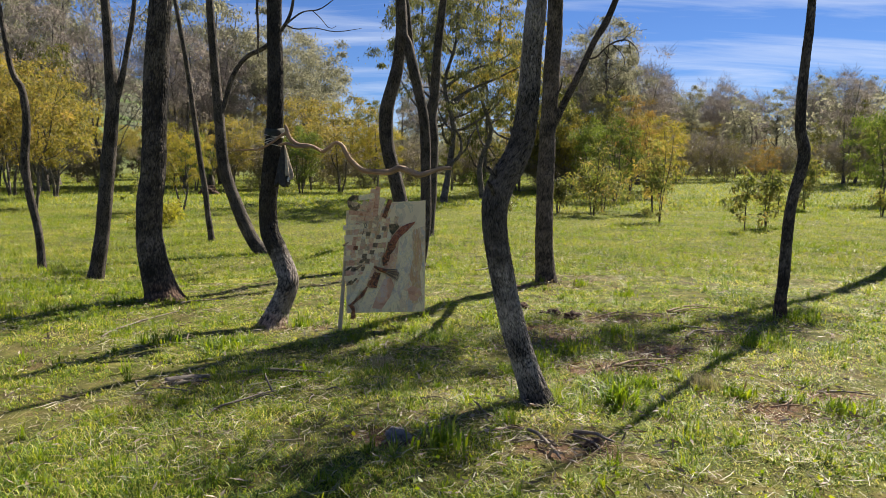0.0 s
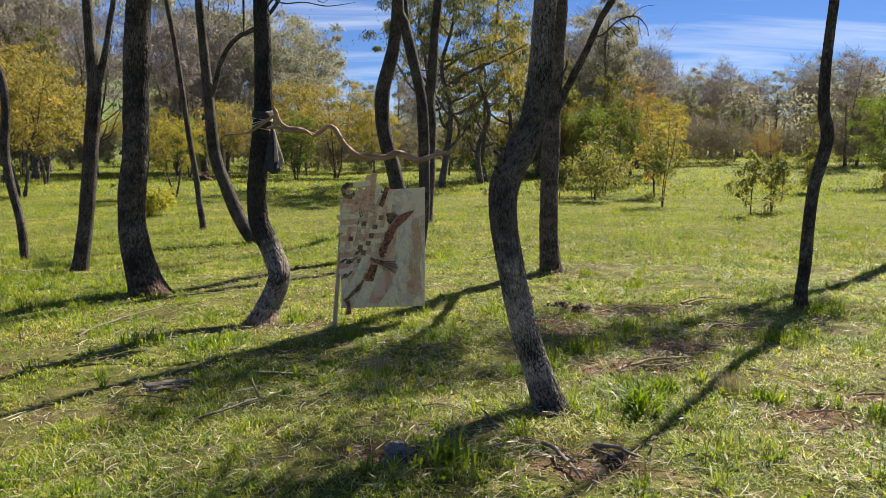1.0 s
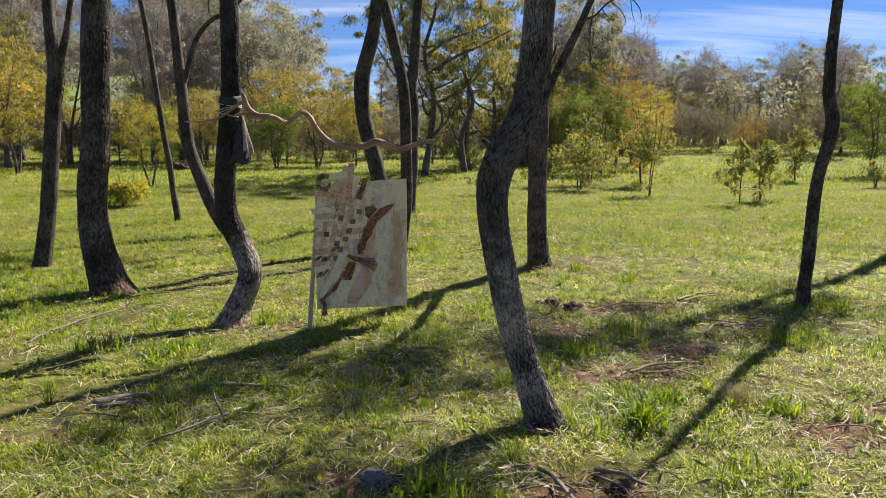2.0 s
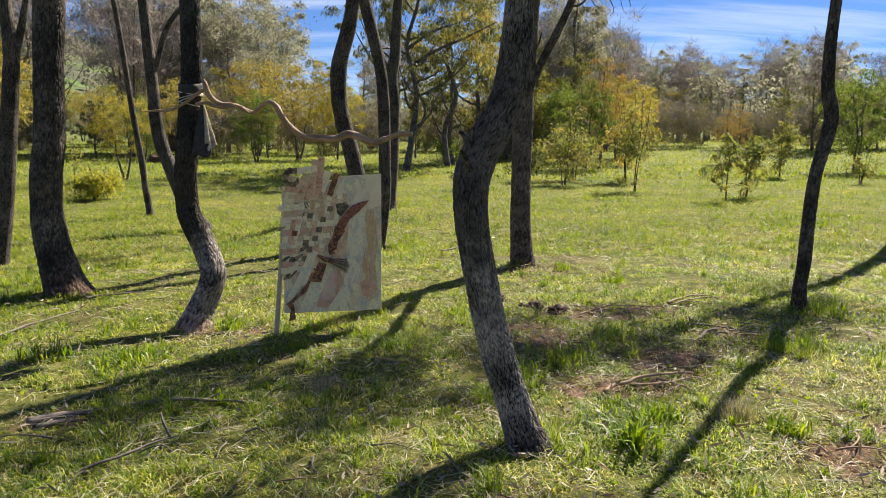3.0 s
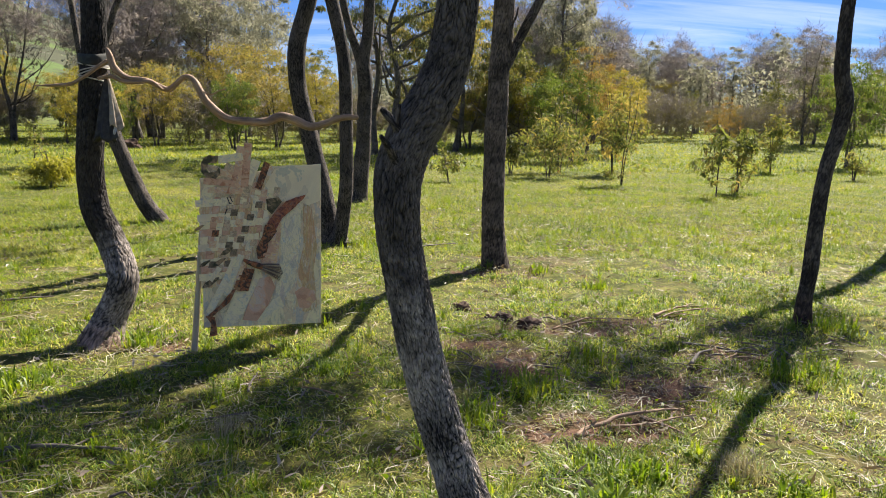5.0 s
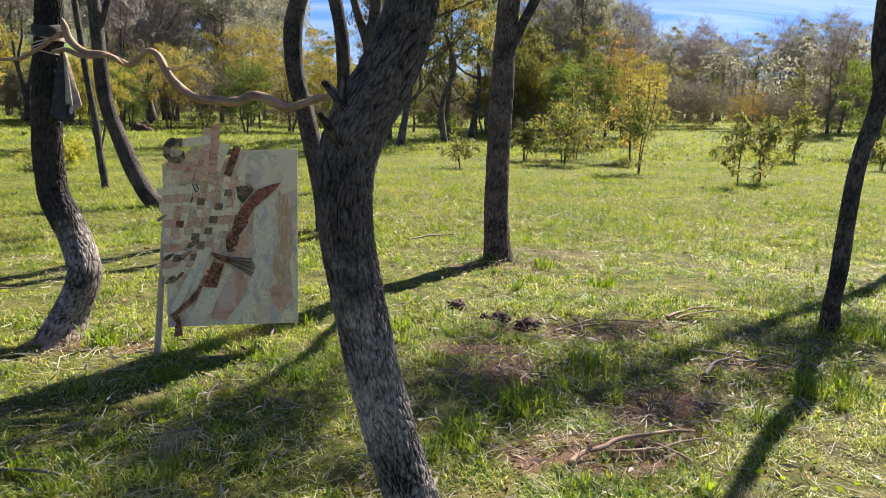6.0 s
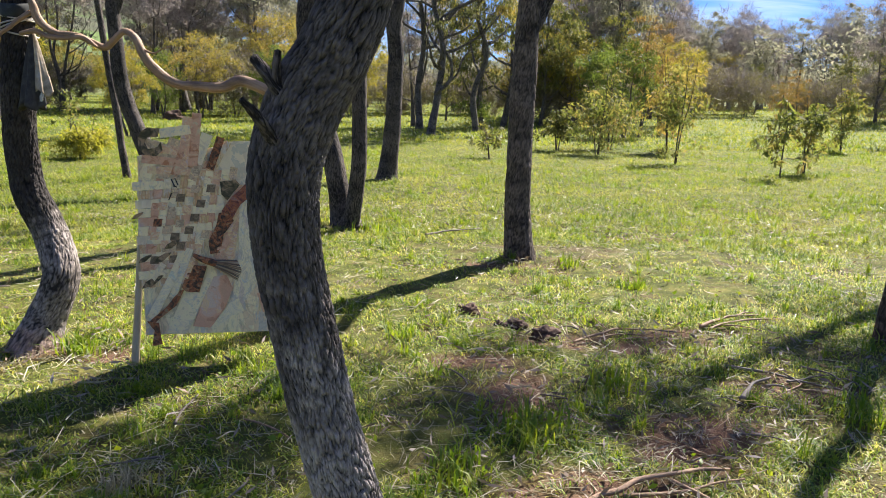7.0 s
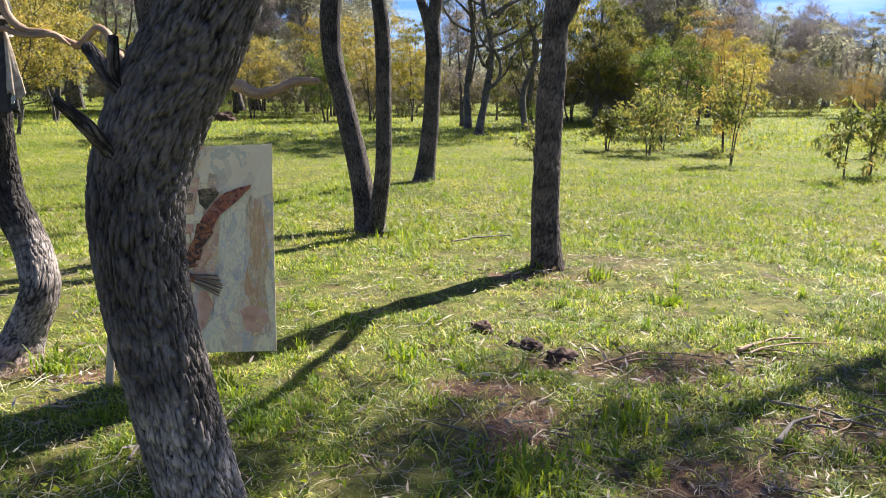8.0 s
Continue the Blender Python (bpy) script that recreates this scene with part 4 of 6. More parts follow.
P["olive_a"] = wood_tree("gum_tree", "olive-green gum tree with a drooping crown", 23, 8.5, 2.2, LEAF_OLIVE, BARK_FAR, 60, 150, (0.15, 0.040), 0.5, 0.26, clump=0.40, boughs=8, droop=1.3)
P["olive_b"] = wood_tree("gum_tree", "slender olive-green gum tree", 24, 6.5, 1.4, LEAF_OLIVE, BARK_FAR, 46, 130, (0.14, 0.042), -0.2, 0.16, clump=0.34, boughs=6, droop=1.1)
P["gold_a"] = wood_tree("wattle_tree", "bushy golden-olive wattle tree", 25, 4.6, 2.0, LEAF_GOLD, BARK_FAR, 80, 110, (0.115, 0.038), 0.2, 0.26, stems=3, droop=0.5, clump=0.34, boughs=9)
P["gold_b"] = wood_tree("wattle_tree", "small round golden wattle tree", 26, 3.4, 1.2, LEAF_YELLOW, BARK_FAR, 62, 120, (0.09, 0.028), 0.1, 0.24, stems=2, droop=0.7, clump=0.24, boughs=6)
P["rust"] = wood_tree("gum_tree", "young gum tree with rusty new leaves", 27, 5.2, 1.1, LEAF_RUST, BARK_FAR, 44, 100, (0.11, 0.032), 0.1, 0.22, clump=0.26, boughs=6)
P["bare"] = wood_tree("bare_tree", "bare grey twiggy tree", 28, 9.0, 2.1, LEAF_MAUVE, BARK_FAR, 60, 34, (0.16, 0.05), 0.3, 0.26, stems=3, twigs=60, clump=0.42, boughs=9, trunk=0.013)
P["bare_b"] = wood_tree("bare_tree", "half-bare grey tree with thin twigs", 29, 8.5, 1.7, LEAF_MAUVE, BARK_FAR, 46, 60, (0.16, 0.05), -0.3, 0.28, stems=2, twigs=50, clump=0.38, boughs=8, trunk=0.013)
P["green"] = wood_tree("gum_tree", "dense green bushy young gum tree", 30, 4.2, 1.4, LEAF_GREEN, BARK_FAR, 60, 130, (0.12, 0.036), 0.0, 0.14, stems=2, clump=0.32, boughs=6)
P["dome"] = wood_tree("gum_tree", "spreading grey gum tree with a broad domed crown", 33, 9.3, 4.3, LEAF_GREY, BARK_FAR, 110, 170, (0.18, 0.05), 0.3, 0.42, droop=0.6, clump=0.60, boughs=14)
P["brush"] = wood_tree("thicket_shrub", "low grey-brown thicket shrub", 31, 2.6, 1.7, LEAF_BROWN, BARK_FAR, 46, 70, (0.14, 0.045), 0.0, 0.06, stems=4, twigs=36, clump=0.32, boughs=8, trunk=0.011)

used = set()


def plant(kind, x, y, s=1.0, turn=0.0, sz=1.0):
    z = float(ground_z(x, y))
    m = Matrix.LocRotScale((x, y, z), Euler((0, 0, radians(turn))), None)
    ob = P[kind]
    if kind in used:
        ob = copy_thing(ob, m)
    else:
        used.add(kind)
        ob.matrix_basis = m
    ob.scale = (s, s, s * sz)
    return ob


# kind, place, size
WOODS_LEFT = [
    ("dome", -10.2, 46, 1.0), ("dome", -25.0, 39, 1.15), ("bare", -14.6, 43, 1.05), ("bare", -16.9, 38, 1.05), ("green", -6.4, 34.5, 0.75), ("green", -11.8, 36.5, 0.7),
    ("bare_b", -0.8, 33.5, 0.7), ("grey_a", -11.0, 60, 1.15), ("grey_a", -13.6, 45, 1.2), ("grey_b", -13.5, 47, 1.1), ("grey_b", -24.5, 38, 1.25), ("grey_c", -9.0, 52, 0.85), ("grey_a", -24, 46, 1.35), ("grey_b", -21.8, 43, 1.3), ("grey_a", -33, 52, 1.4), ("grey_b", -29, 44, 1.2),
    ("gold_a", -5.0, 37, 1.15), ("gold_a", -7.6, 41, 1.25), ("gold_b", -3.2, 37, 1.05), ("gold_a", -10.0, 36, 0.9), ("gold_b", -8.6, 25.2, 0.82), ("gold_a", -13.4, 25, 1.15), ("gold_a", -14.6, 24, 1.3),
    ("gold_a", -17.5, 31, 1.35), ("gold_b", -15.2, 30, 1.3), ("gold_a", -21, 36, 1.4), ("olive_b", -17.6, 34, 1.15), ("bare_b", -12.8, 38, 0.95), ("bare", -12.5, 41, 0.95), ("bare", -12.4, 45, 0.9), ("bare_b", -10.2, 46, 0.95),
    ("bare_b", -18.2, 35, 1.05), ("grey_b", -2.6, 56, 0.75), ("olive_a", -5.5, 60, 0.8), ("grey_b", 0.8, 55, 0.85), ("olive_a", -15, 62, 0.9), ("bare", -19, 58, 1.0), ("olive_a", -29, 60, 1.0),
]
WOODS_RIGHT = [
    ("bare", 9.0, 50, 1.15), ("bare_b", 14.8, 53, 1.0), ("bare", 16.8, 57, 1.0), ("bare", 19.5, 56, 0.95), ("bare_b", 21.0, 58, 1.0), ("dome", 24.0, 66, 0.85), ("bare", 28.0, 60, 1.05), ("bare_b", 30.5, 57, 1.0), ("dome", 33.0, 64, 0.9), ("dome", 16.0, 66, 0.9), ("bare", 33.5, 54, 1.0),
    ("olive_b", 1.9, 33, 1.05), ("olive_a", 2.9, 36, 0.95), ("gold_a", 3.8, 39, 1.15), ("olive_b", 4.6, 37, 1.05), ("olive_b", 8.0, 36.5, 0.85), ("green", 6.8, 35, 0.85), ("rust", 7.4, 30.6, 0.82), ("green", 6.7, 30.0, 0.8), ("bare_b", 21.6, 41.5, 0.74), ("rust", 9.4, 35.5, 0.85),
    ("gold_b", 9.4, 33.5, 1.0), ("grey_b", 8.6, 42, 0.88), ("grey_a", 9.6, 47, 0.88), ("bare", 11.6, 46, 0.95), ("bare_b", 12.8, 47, 0.95), ("olive_b", 5.9, 40, 0.95), ("bare_b", 7.0, 43, 0.9), ("bare", 6.4, 45, 0.9),
    ("gold_a", 10.4, 39, 1.0), ("gold_b", 6.2, 38, 1.2), ("grey_b", 17.5, 56, 0.72), ("grey_a", 20.5, 60, 0.72), ("grey_b", 15.2, 52, 0.68), ("bare", 24.0, 58, 0.85), ("gold_a", 17.4, 53, 1.0), ("bare", 25.5, 55, 0.9),
    ("grey_c", 26.8, 56, 0.85), ("grey_c", 16.2, 51, 0.72), ("grey_c", 22.8, 53, 0.7), ("grey_c", 9.2, 44, 0.95), ("grey_a", 30.0, 58, 0.85), ("grey_b", 33.5, 60, 0.9), ("rust", 15.2, 36, 0.5), ("rust", 13.8, 34.0, 0.45), ("green", 16.4, 28.7, 0.9), ("olive_b", 22.5, 42, 0.8), ("green", 26, 47, 1.1),
    ("bare", 13.6, 50, 0.8), ("olive_b", 14.0, 48, 0.85), ("grey_b", 38, 52, 1.0), ("olive_a", 36, 44, 0.9), ("bare_b", 22.0, 55, 0.8), ("bare_b", 18.8, 54, 0.8), ("gold_a", 28.5, 52, 1.0), ("olive_b", 31, 50, 0.9), ("grey_b", 19.6, 51, 0.6),
]
rng0 = np.random.default_rng(5)
for kind, x, y, s in WOODS_LEFT + WOODS_RIGHT:
    far = 1.22 if x > 12 and y > 46 else 1.0
    plant(kind, x * far, y * far, s * (1.0 if far > 1 else 0.88 if kind == "gold_a" else 1.0), 360 * rng0.random(), 1.0)
# low growth dotted over the open slope that leads to the hills
for k in range(26):
    a, d = radians(-26 + 11 * rng0.random()), 52 + 80 * rng0.random() ** 1.3
    plant(("brush", "olive_b", "brush", "gold_a")[k % 4], d * math.sin(a), d * math.cos(a), 0.7 + 0.5 * rng0.random(), 360 * rng0.random())
# two gums at the edge of the glade: one slim and straight, one with a low hooked bough
HOOK = [[(0.10, 0, 1.35, 0.075), (0.30, 0, 1.50, 0.07), (0.55, 0, 1.72, 0.06), (0.66, 0, 2.05, 0.055), (0.60, 0, 2.45, 0.05), (0.42, -0.1, 2.75, 0.04)],
        [(0.60, 0, 1.78, 0.04), (0.85, 0, 2.05, 0.035), (1.0, 0, 2.5, 0.03), (1.3, 0, 2.9, 0.02)],
        [(0.02, 0, 3.6, 0.07), (0.9, 0.1, 4.2, 0.055), (2.0, 0.2, 4.7, 0.04), (3.2, 0.2, 5.3, 0.02)], [(0.0, 0, 4.3, 0.06), (0.9, 0, 4.9, 0.045), (2.2, -0.1, 5.4, 0.03), (3.0, 0, 6.1, 0.015)]]
ob = wood_tree("gum_tree", "olive-grey gum tree with a low hooked bough", 35, 9.6, 2.5, LEAF_DUSK, BARK_FAR, 86, 130, (0.15, 0.040), 0.5, 0.24, clump=0.40, boughs=9, droop=1.2, extra=HOOK, trunk=0.014)
ob.location = (0.0, 29.2, float(ground_z(0.0, 29.2)))
ob = wood_tree("gum_tree", "slim straight gum tree with sparse grey-green leaves", 36, 10.5, 2.4, LEAF_DUSK, BARK_FAR, 62, 130, (0.15, 0.040), -0.4, 0.36, clump=0.38, boughs=9, droop=1.2, trunk=0.013)
ob.location = (-0.51, 32.4, float(ground_z(-0.51, 32.4)))
ob = wood_tree("gum_tree", "gum tree with golden-olive leaves behind its neighbours", 37, 9.5, 2.0, LEAF_GOLD, BARK_FAR, 50, 130, (0.14, 0.038), 0.6, 0.32, clump=0.40, boughs=8, droop=1.2, trunk=0.013)
ob.location = (1.6, 31.0, float(ground_z(1.6, 31.0)))
# thicket along the edge of the wood
for k in range(58):
    a = radians(-37 + 76 * (k + 0.8 * rng0.random()) / 58)
    d = (39 if a < 0.18 else 47) + 11 * rng0.random()
    if a < -0.21 and k % 3:
        continue
    plant("brush" if k % 4 else "olive_b", d * math.sin(a), d * math.cos(a), (0.7 + 0.5 * rng0.random()) * (1 if k % 4 else 0.55), 360 * rng0.random())


def far_woods():
    """The woods behind, and trees dotted over the hills: too far to tell apart."""
    rng = np.random.default_rng(61)
    for name, leaf, n, d0, d1, tall, size, label in (("distant_wood", LEAF_GREY, 330, 62, 105, 6.2, 0.36, "grey-green woodland behind the paddock"), ("hill_wood", LEAF_GREY, 900, 170, 620, 7.0, 1.3, "scattered trees on the far hills")):
        g = Geo()
        a = np.radians(-48 + 96 * rng.random(n))
        d = d0 + (d1 - d0) * rng.random(n)
        for k in range(n):
            if d0 < 100 and abs(math.degrees(a[k]) + 22) < 4.5:
                continue
            x, y = d[k] * math.sin(a[k]), d[k] * math.cos(a[k])
            z = float(ground_z(x, y))
            h = tall * (0.5 + 0.7 * rng.random())
            lobes = blob_targets(rng, (x, y, z + h * 0.58), (h * 0.34, h * 0.34, h * 0.40), 9, 0.3)
            v, q = leaf_cloud(rng, lobes, h * 0.17, 26 if d0 < 100 else 9, size, size * 0.45, 0.4)
            g.add(v, [q])
            g.add(*tube([(x, y, z - 0.3, 0.1), (x, y, z + h * 0.3, 0.09), (x + 0.1, y, z + h * 0.7, 0.03)], 5, 1.0))
        tagged(build(name, np.concatenate(g.v), g.f, leaf, None, False), label, "woodland", kind="stuff")


far_woods()

# saplings and low shrubs in the glade
def sapling(label, x, y, h, r, seed, leaf=LEAF_SHRUB, n=14, per=26, stems=1, size=(0.13, 0.04)):
    rng = np.random.default_rng(seed)
    ob = new("sapling")
    ob.location = (x, y, float(ground_z(x, y)))
    tagged(ob, label, "sapling", "glade saplings")
    anchors = []
    for k in range(stems):
        a = rng.random() * 6.28
        dx, dy = 0.5 * r * math.cos(a) * (stems > 1), 0.5 * r * math.sin(a) * (stems > 1)
        ctrl = [(dx * 0.1, dy * 0.1, -0.05, 0.016), (dx * 0.3, dy * 0.3, h * 0.3, 0.013), (dx * 0.7 + 0.03, dy * 0.7, h * 0.65, 0.009), (dx, dy, h * 0.97, 0.004)]
        v, f, at = tube(ctrl, 7, 0.1, 0.2, 0, 0.05, seed)
        build("stem", v, f, BARK_FINE, ob, True, at)
        p, _ = spline(ctrl, h / 10)
        anchors += [tuple(q) for q in p if q[2] > 0.25 * h]
    t = blob_targets(rng, (0, 0, h * 0.51), (r * 1.1, r * 1.1, h * 0.49), n, 0.15)
    t[:, :2] *= (0.4 + 0.6 * np.clip(1.25 - t[:, 2:] / h, 0.2, 1)) * 1.25
    t[:, 2] = np.maximum(t[:, 2], 0.12 * h)
    limbs = grow_limbs(rng, anchors, t, 0.006)
    g = Geo()
    for root in limbs:
        for ctrl in limbs[root]:
            g.add(*tube(ctrl, 4, 0.15, 0, 0, 0, seed))
    tagged(g.make("twig_spray", BARK_FINE, ob), kind="stuff")
    v, q = leaf_cloud(rng, t, r * (0.2 + 0.3 * rng.random(n)), per, *size, 0.6)
    tagged(build("foliage", v, [q], leaf, ob, False), kind="stuff")
    return ob


sapling("leafy sapling with green and reddish leaves", 5.75, 20.4, 2.35, 0.62, 41, n=40, per=26, stems=2)
sapling("bushy sapling with grey-green and pinkish leaves", 4.4, 22.5, 1.9, 0.75, 42, n=46, per=32, stems=3)
sapling("bushy young gum with olive and rusty leaves", 5.1, 24.5, 2.3, 0.8, 51, LEAF_OLIVE, n=46, per=44, stems=3)
sapling("leafy bush with golden-green leaves", 6.6, 24.0, 2.6, 0.8, 52, LEAF_GOLD, n=46, per=44, stems=3)
sapling("small bush with grey-green leaves", 3.5, 23.4, 1.2, 0.6, 53, LEAF_OLIVE, n=26, per=40, stems=3)
sapling("thin sapling with sparse green leaves", 7.0, 17.7, 1.55, 0.45, 43, n=24, per=14, size=(0.17, 0.05))
sapling("thin sapling with reddish leaves", 7.95, 18.8, 1.6, 0.45, 44, n=30, per=20, stems=2, size=(0.15, 0.045))
sapling("young gum sapling with reddish leaves", 12.2, 25.8, 2.2, 0.6, 54, LEAF_SHRUB, n=36, per=34, stems=2)
sapling("small upright sapling with thin leaves", 10.3, 23.5, 1.6, 0.4, 45, n=16, per=18)
sapling("low shrub with grey leaves", 13.2, 23.0, 0.9, 0.4, 46, n=14, per=24, stems=3)
sapling("low round yellow-green shrub", -7.3, 19.6, 0.85, 0.55, 47, LEAF_LIME, n=46, per=110, stems=4, size=(0.085, 0.027))
sapling("spindly sapling with small leaves", -9.2, 23.0, 1.5, 0.5, 48, n=14, per=14)
sapling("low leafy shrub in grass", 1.6, 20.5, 0.8, 0.5, 49, LEAF_OLIVE, n=16, per=20, stems=3)
sapling("dark green leafy shrub", 1.6, 33.0, 1.5, 0.8, 50, LEAF_GREEN, n=30, per=40, stems=3)




# ---------------------------------------------------------------- grass, straw and litter
def blades(rng, x, y, h, w, lean, detail):
    """Grass blades of length h at x, y, that lean (0 upright, 1 lying) and bow: verts and faces."""
    n = len(x)
    z = ground_z(x, y) - 0.003
    a = rng.random(n) * 2 * np.pi
    e = (1 - lean) * np.pi / 2
    side = np.stack([-np.sin(a), np.cos(a), 0 * a], 1)
    out = np.stack([np.cos(a), np.sin(a), 0 * a], 1)
    up = np.array([[0, 0, 1.0]])
    base = np.stack([x, y, z], 1)
    s = side * (w / 2)[:, None]
    e1, e2 = np.minimum(e + 0.35, 1.5)[:, None], (e - 0.45)[:, None]
    mid = base + (out * np.cos(e1) + up * np.sin(e1)) * (h * 0.55)[:, None]
    top = mid + (out * np.cos(e2) + up * np.sin(e2)) * (h * 0.45)[:, None]
    top[:, 2] = np.maximum(top[:, 2], z + 0.006)
    if detail:
        v = np.stack([base - s, base + s, mid - s * 0.85, mid + s * 0.85, top], 1).reshape(-1, 3)
        k = np.arange(n)[:, None] * 5
        return v, [k + np.array([[0, 1, 3, 2]]), k + np.array([[2, 3, 4]])]
    v = np.stack([base - s, base + s, top], 1).reshape(-1, 3)
    k = np.arange(n)[:, None] * 3
    return v, [k + np.array([[0, 1, 2]])]


def scatter(rng, n, y0, y1, power=1.0):
    """Places over the wedge of ground ahead, thinning out with distance."""
    u = rng.random(n)
    e = 2.0 - power
    y = (y0 ** e + u * (y1 ** e - y0 ** e)) ** (1 / e) if abs(e) > 1e-3 else y0 * (y1 / y0) ** u
    x = (rng.random(n) * 2 - 1) * (0.72 * y + 0.6)
    return x, y


def stalks(rng, x, y, length, width, low, high):
    """Dead stalks that lie on the sward, each bent a little: verts and faces."""
    n = len(x)
    a = rng.random(n) * 2 * np.pi
    bend = rng.normal(0, 0.45, n)
    pts = []
    px, py = x, y
    for k in range(3):
        tilt = rng.normal(0, 0.18, n) * length
        pts.append(np.stack([px, py, ground_z(px, py) + np.maximum(0.005, low + (high - low) * rng.random(n) + 0.3 * tilt)], 1))
        px, py = px + np.cos(a + k * bend) * length / 2, py + np.sin(a + k * bend) * length / 2
    side = np.stack([-np.sin(a), np.cos(a), 0.6 * rng.normal(0, 1, n)], 1) * (width / 2)[:, None]
    v = np.stack([pts[0] - side, pts[0] + side, pts[1] - side, pts[1] + side, pts[2]], 1).reshape(-1, 3)
    k = np.arange(n)[:, None] * 5
    return v, [k + np.array([[0, 1, 3, 2]]), k + np.array([[2, 3, 4]])]


def richness(x, y):
    """How thick and green the sward is, 0 to 1, in patches of a hand's width to a stride."""
    return vnoise(flat3(x, y, 1.5), 21) * 0.42 + vnoise(flat3(x, y, 5.0), 22) * 0.36 + vnoise(flat3(x, y, 13.0), 23) * 0.22


def make_grass():
    rng = np.random.default_rng(77)
    # trodden sward near by: short, bowed and matted, thin over bare earth and where dead straw lies
    g = Geo()
    x, y = scatter(rng, 470000, 2.0, 11.0, 0.8)
    lush = richness(x, y)
    keep = rng.random(len(x)) < np.clip((lush - 0.30) * 4.0, 0.06, 1) * (1 - 0.93 * earth(x, y))
    x, y, lush = x[keep], y[keep], lush[keep]
    n = len(x)
    h = (0.022 + 0.09 * np.clip(lush - 0.33, 0, 1)) * (0.45 + 1.1 * rng.random(n))
    w = 0.0027 + 0.0037 * rng.random(n)
    g.add(*blades(rng, x, y, h, w, np.clip(0.52 + 0.45 * rng.random(n) + 0.4 * (0.5 - lush), 0.3, 0.98), True))
    ob = build("meadow_grass", np.concatenate(g.v), g.f, GRASS, None, False)
    tagged(ob, "short matted green and yellowish grass", "grass", kind="stuff")
    # lush tufts: arching blades that spread from one root, crowded where the sward is rich
    g = Geo()
    tx, ty = scatter(rng, 5200, 2.3, 15.0, 0.75)
    ok = (earth(tx, ty) < 0.3) & (rng.random(len(tx)) < np.clip((richness(tx, ty) - 0.40) * 4.0, 0.05, 1))
    tx, ty = tx[ok], ty[ok]
    lx, ly = -6.2 + 2.9 * rng.random(520), 6.8 + 2.8 * rng.random(520)
    tx, ty = np.concatenate([tx, lx]), np.concatenate([ty, ly])
    tr = 0.012 + 0.04 * rng.random(len(tx)) ** 2
    per = 30
    x = np.repeat(tx, per) + rng.normal(0, 1, len(tx) * per) * np.repeat(tr, per)
    y = np.repeat(ty, per) + rng.normal(0, 1, len(tx) * per) * np.repeat(tr, per)
    h = np.repeat(0.05 + 0.10 * rng.random(len(tx)) ** 2, per) * (0.5 + 0.8 * rng.random(len(x)))
    g.add(*blades(rng, x, y, h, 0.003 + 0.005 * rng.random(len(x)), 0.25 + 0.65 * rng.random(len(x)), True))
    ob = build("lush_tufts", np.concatenate(g.v), g.f, TUFT, None, False)
    tagged(ob, "bright green tufts scattered through the sward", "grass", kind="stuff")
    # round-leaved weeds hugging the ground
    wx, wy = scatter(rng, 9000, 2.2, 16.0, 0.9)
    keep = rng.random(len(wx)) < np.clip((vnoise(flat3(wx, wy, 1.1), 51) - 0.4) * 4, 0.03, 1)
    wx, wy = wx[keep], wy[keep]
    v, q = leaf_cloud(rng, np.stack([wx, wy, ground_z(wx, wy) + 0.035], 1), 0.02, 1, 0.035, 0.022, 0.1)
    ob = build("broadleaf_weeds", v, [q], TUFT, None, False)
    tagged(ob, "small round-leaved weeds low in the grass", "weeds", kind="stuff")
    # farther off: coarser
    g = Geo()
    x, y = scatter(rng, 290000, 10.2, 26, 1.2)
    lush = vnoise(flat3(x, y, 0.9), 31) * 0.6 + vnoise(flat3(x, y, 4.0), 32) * 0.4
    g.add(*blades(rng, x, y, (0.04 + 0.08 * lush ** 1.5) * (0.6 + 0.8 * rng.random(len(x))), 0.009 + 0.010 * rng.random(len(x)), 0.4 + 0.5 * rng.random(len(x)), False))
    x, y = scatter(rng, 120000, 25, 75, 1.2)
    g.add(*blades(rng, x, y, 0.07 + 0.09 * rng.random(len(x)), 0.035 + 0.03 * rng.random(len(x)), 0.3 + 0.5 * rng.random(len(x)), False))
    n = 60000
    x, y = -14 + 28 * rng.random(n), -10 + 26 * rng.random(n)
    away = (np.abs(x) > 0.72 * y + 0.4) | (y < 2.1)
    x, y = x[away], y[away]
    g.add(*blades(rng, x, y, 0.05 + 0.08 * rng.random(len(x)), 0.010 + 0.010 * rng.random(len(x)), 0.4 + 0.5 * rng.random(len(x)), False))
    ob = build("distant_grass", np.concatenate(g.v), g.f, PASTURE, None, False)
    tagged(ob, "sunlit green pasture grass between the trees", "grass", kind="stuff")
    # tussocks that break the even pasture farther off
    g = Geo()
    tx, ty = scatter(rng, 5600, 10.5, 34, 1.2)
    ok = rng.random(len(tx)) < np.clip((vnoise(flat3(tx, ty, 0.55), 35) * 0.6 + vnoise(flat3(tx, ty, 2.0), 36) * 0.4 - 0.36) * 4.5, 0.04, 1)
    tx, ty = tx[ok], ty[ok]
    per = 26
    tr = (0.03 + 0.09 * rng.random(len(tx)) ** 2) * (0.6 + ty / 30)
    x = np.repeat(tx, per) + rng.normal(0, 1, len(tx) * per) * np.repeat(tr, per)
    y = np.repeat(ty, per) + rng.normal(0, 1, len(tx) * per) * np.repeat(tr, per)
    h = np.repeat(0.06 + 0.12 * rng.random(len(tx)) ** 2, per) * (0.5 + 0.8 * rng.random(len(x)))
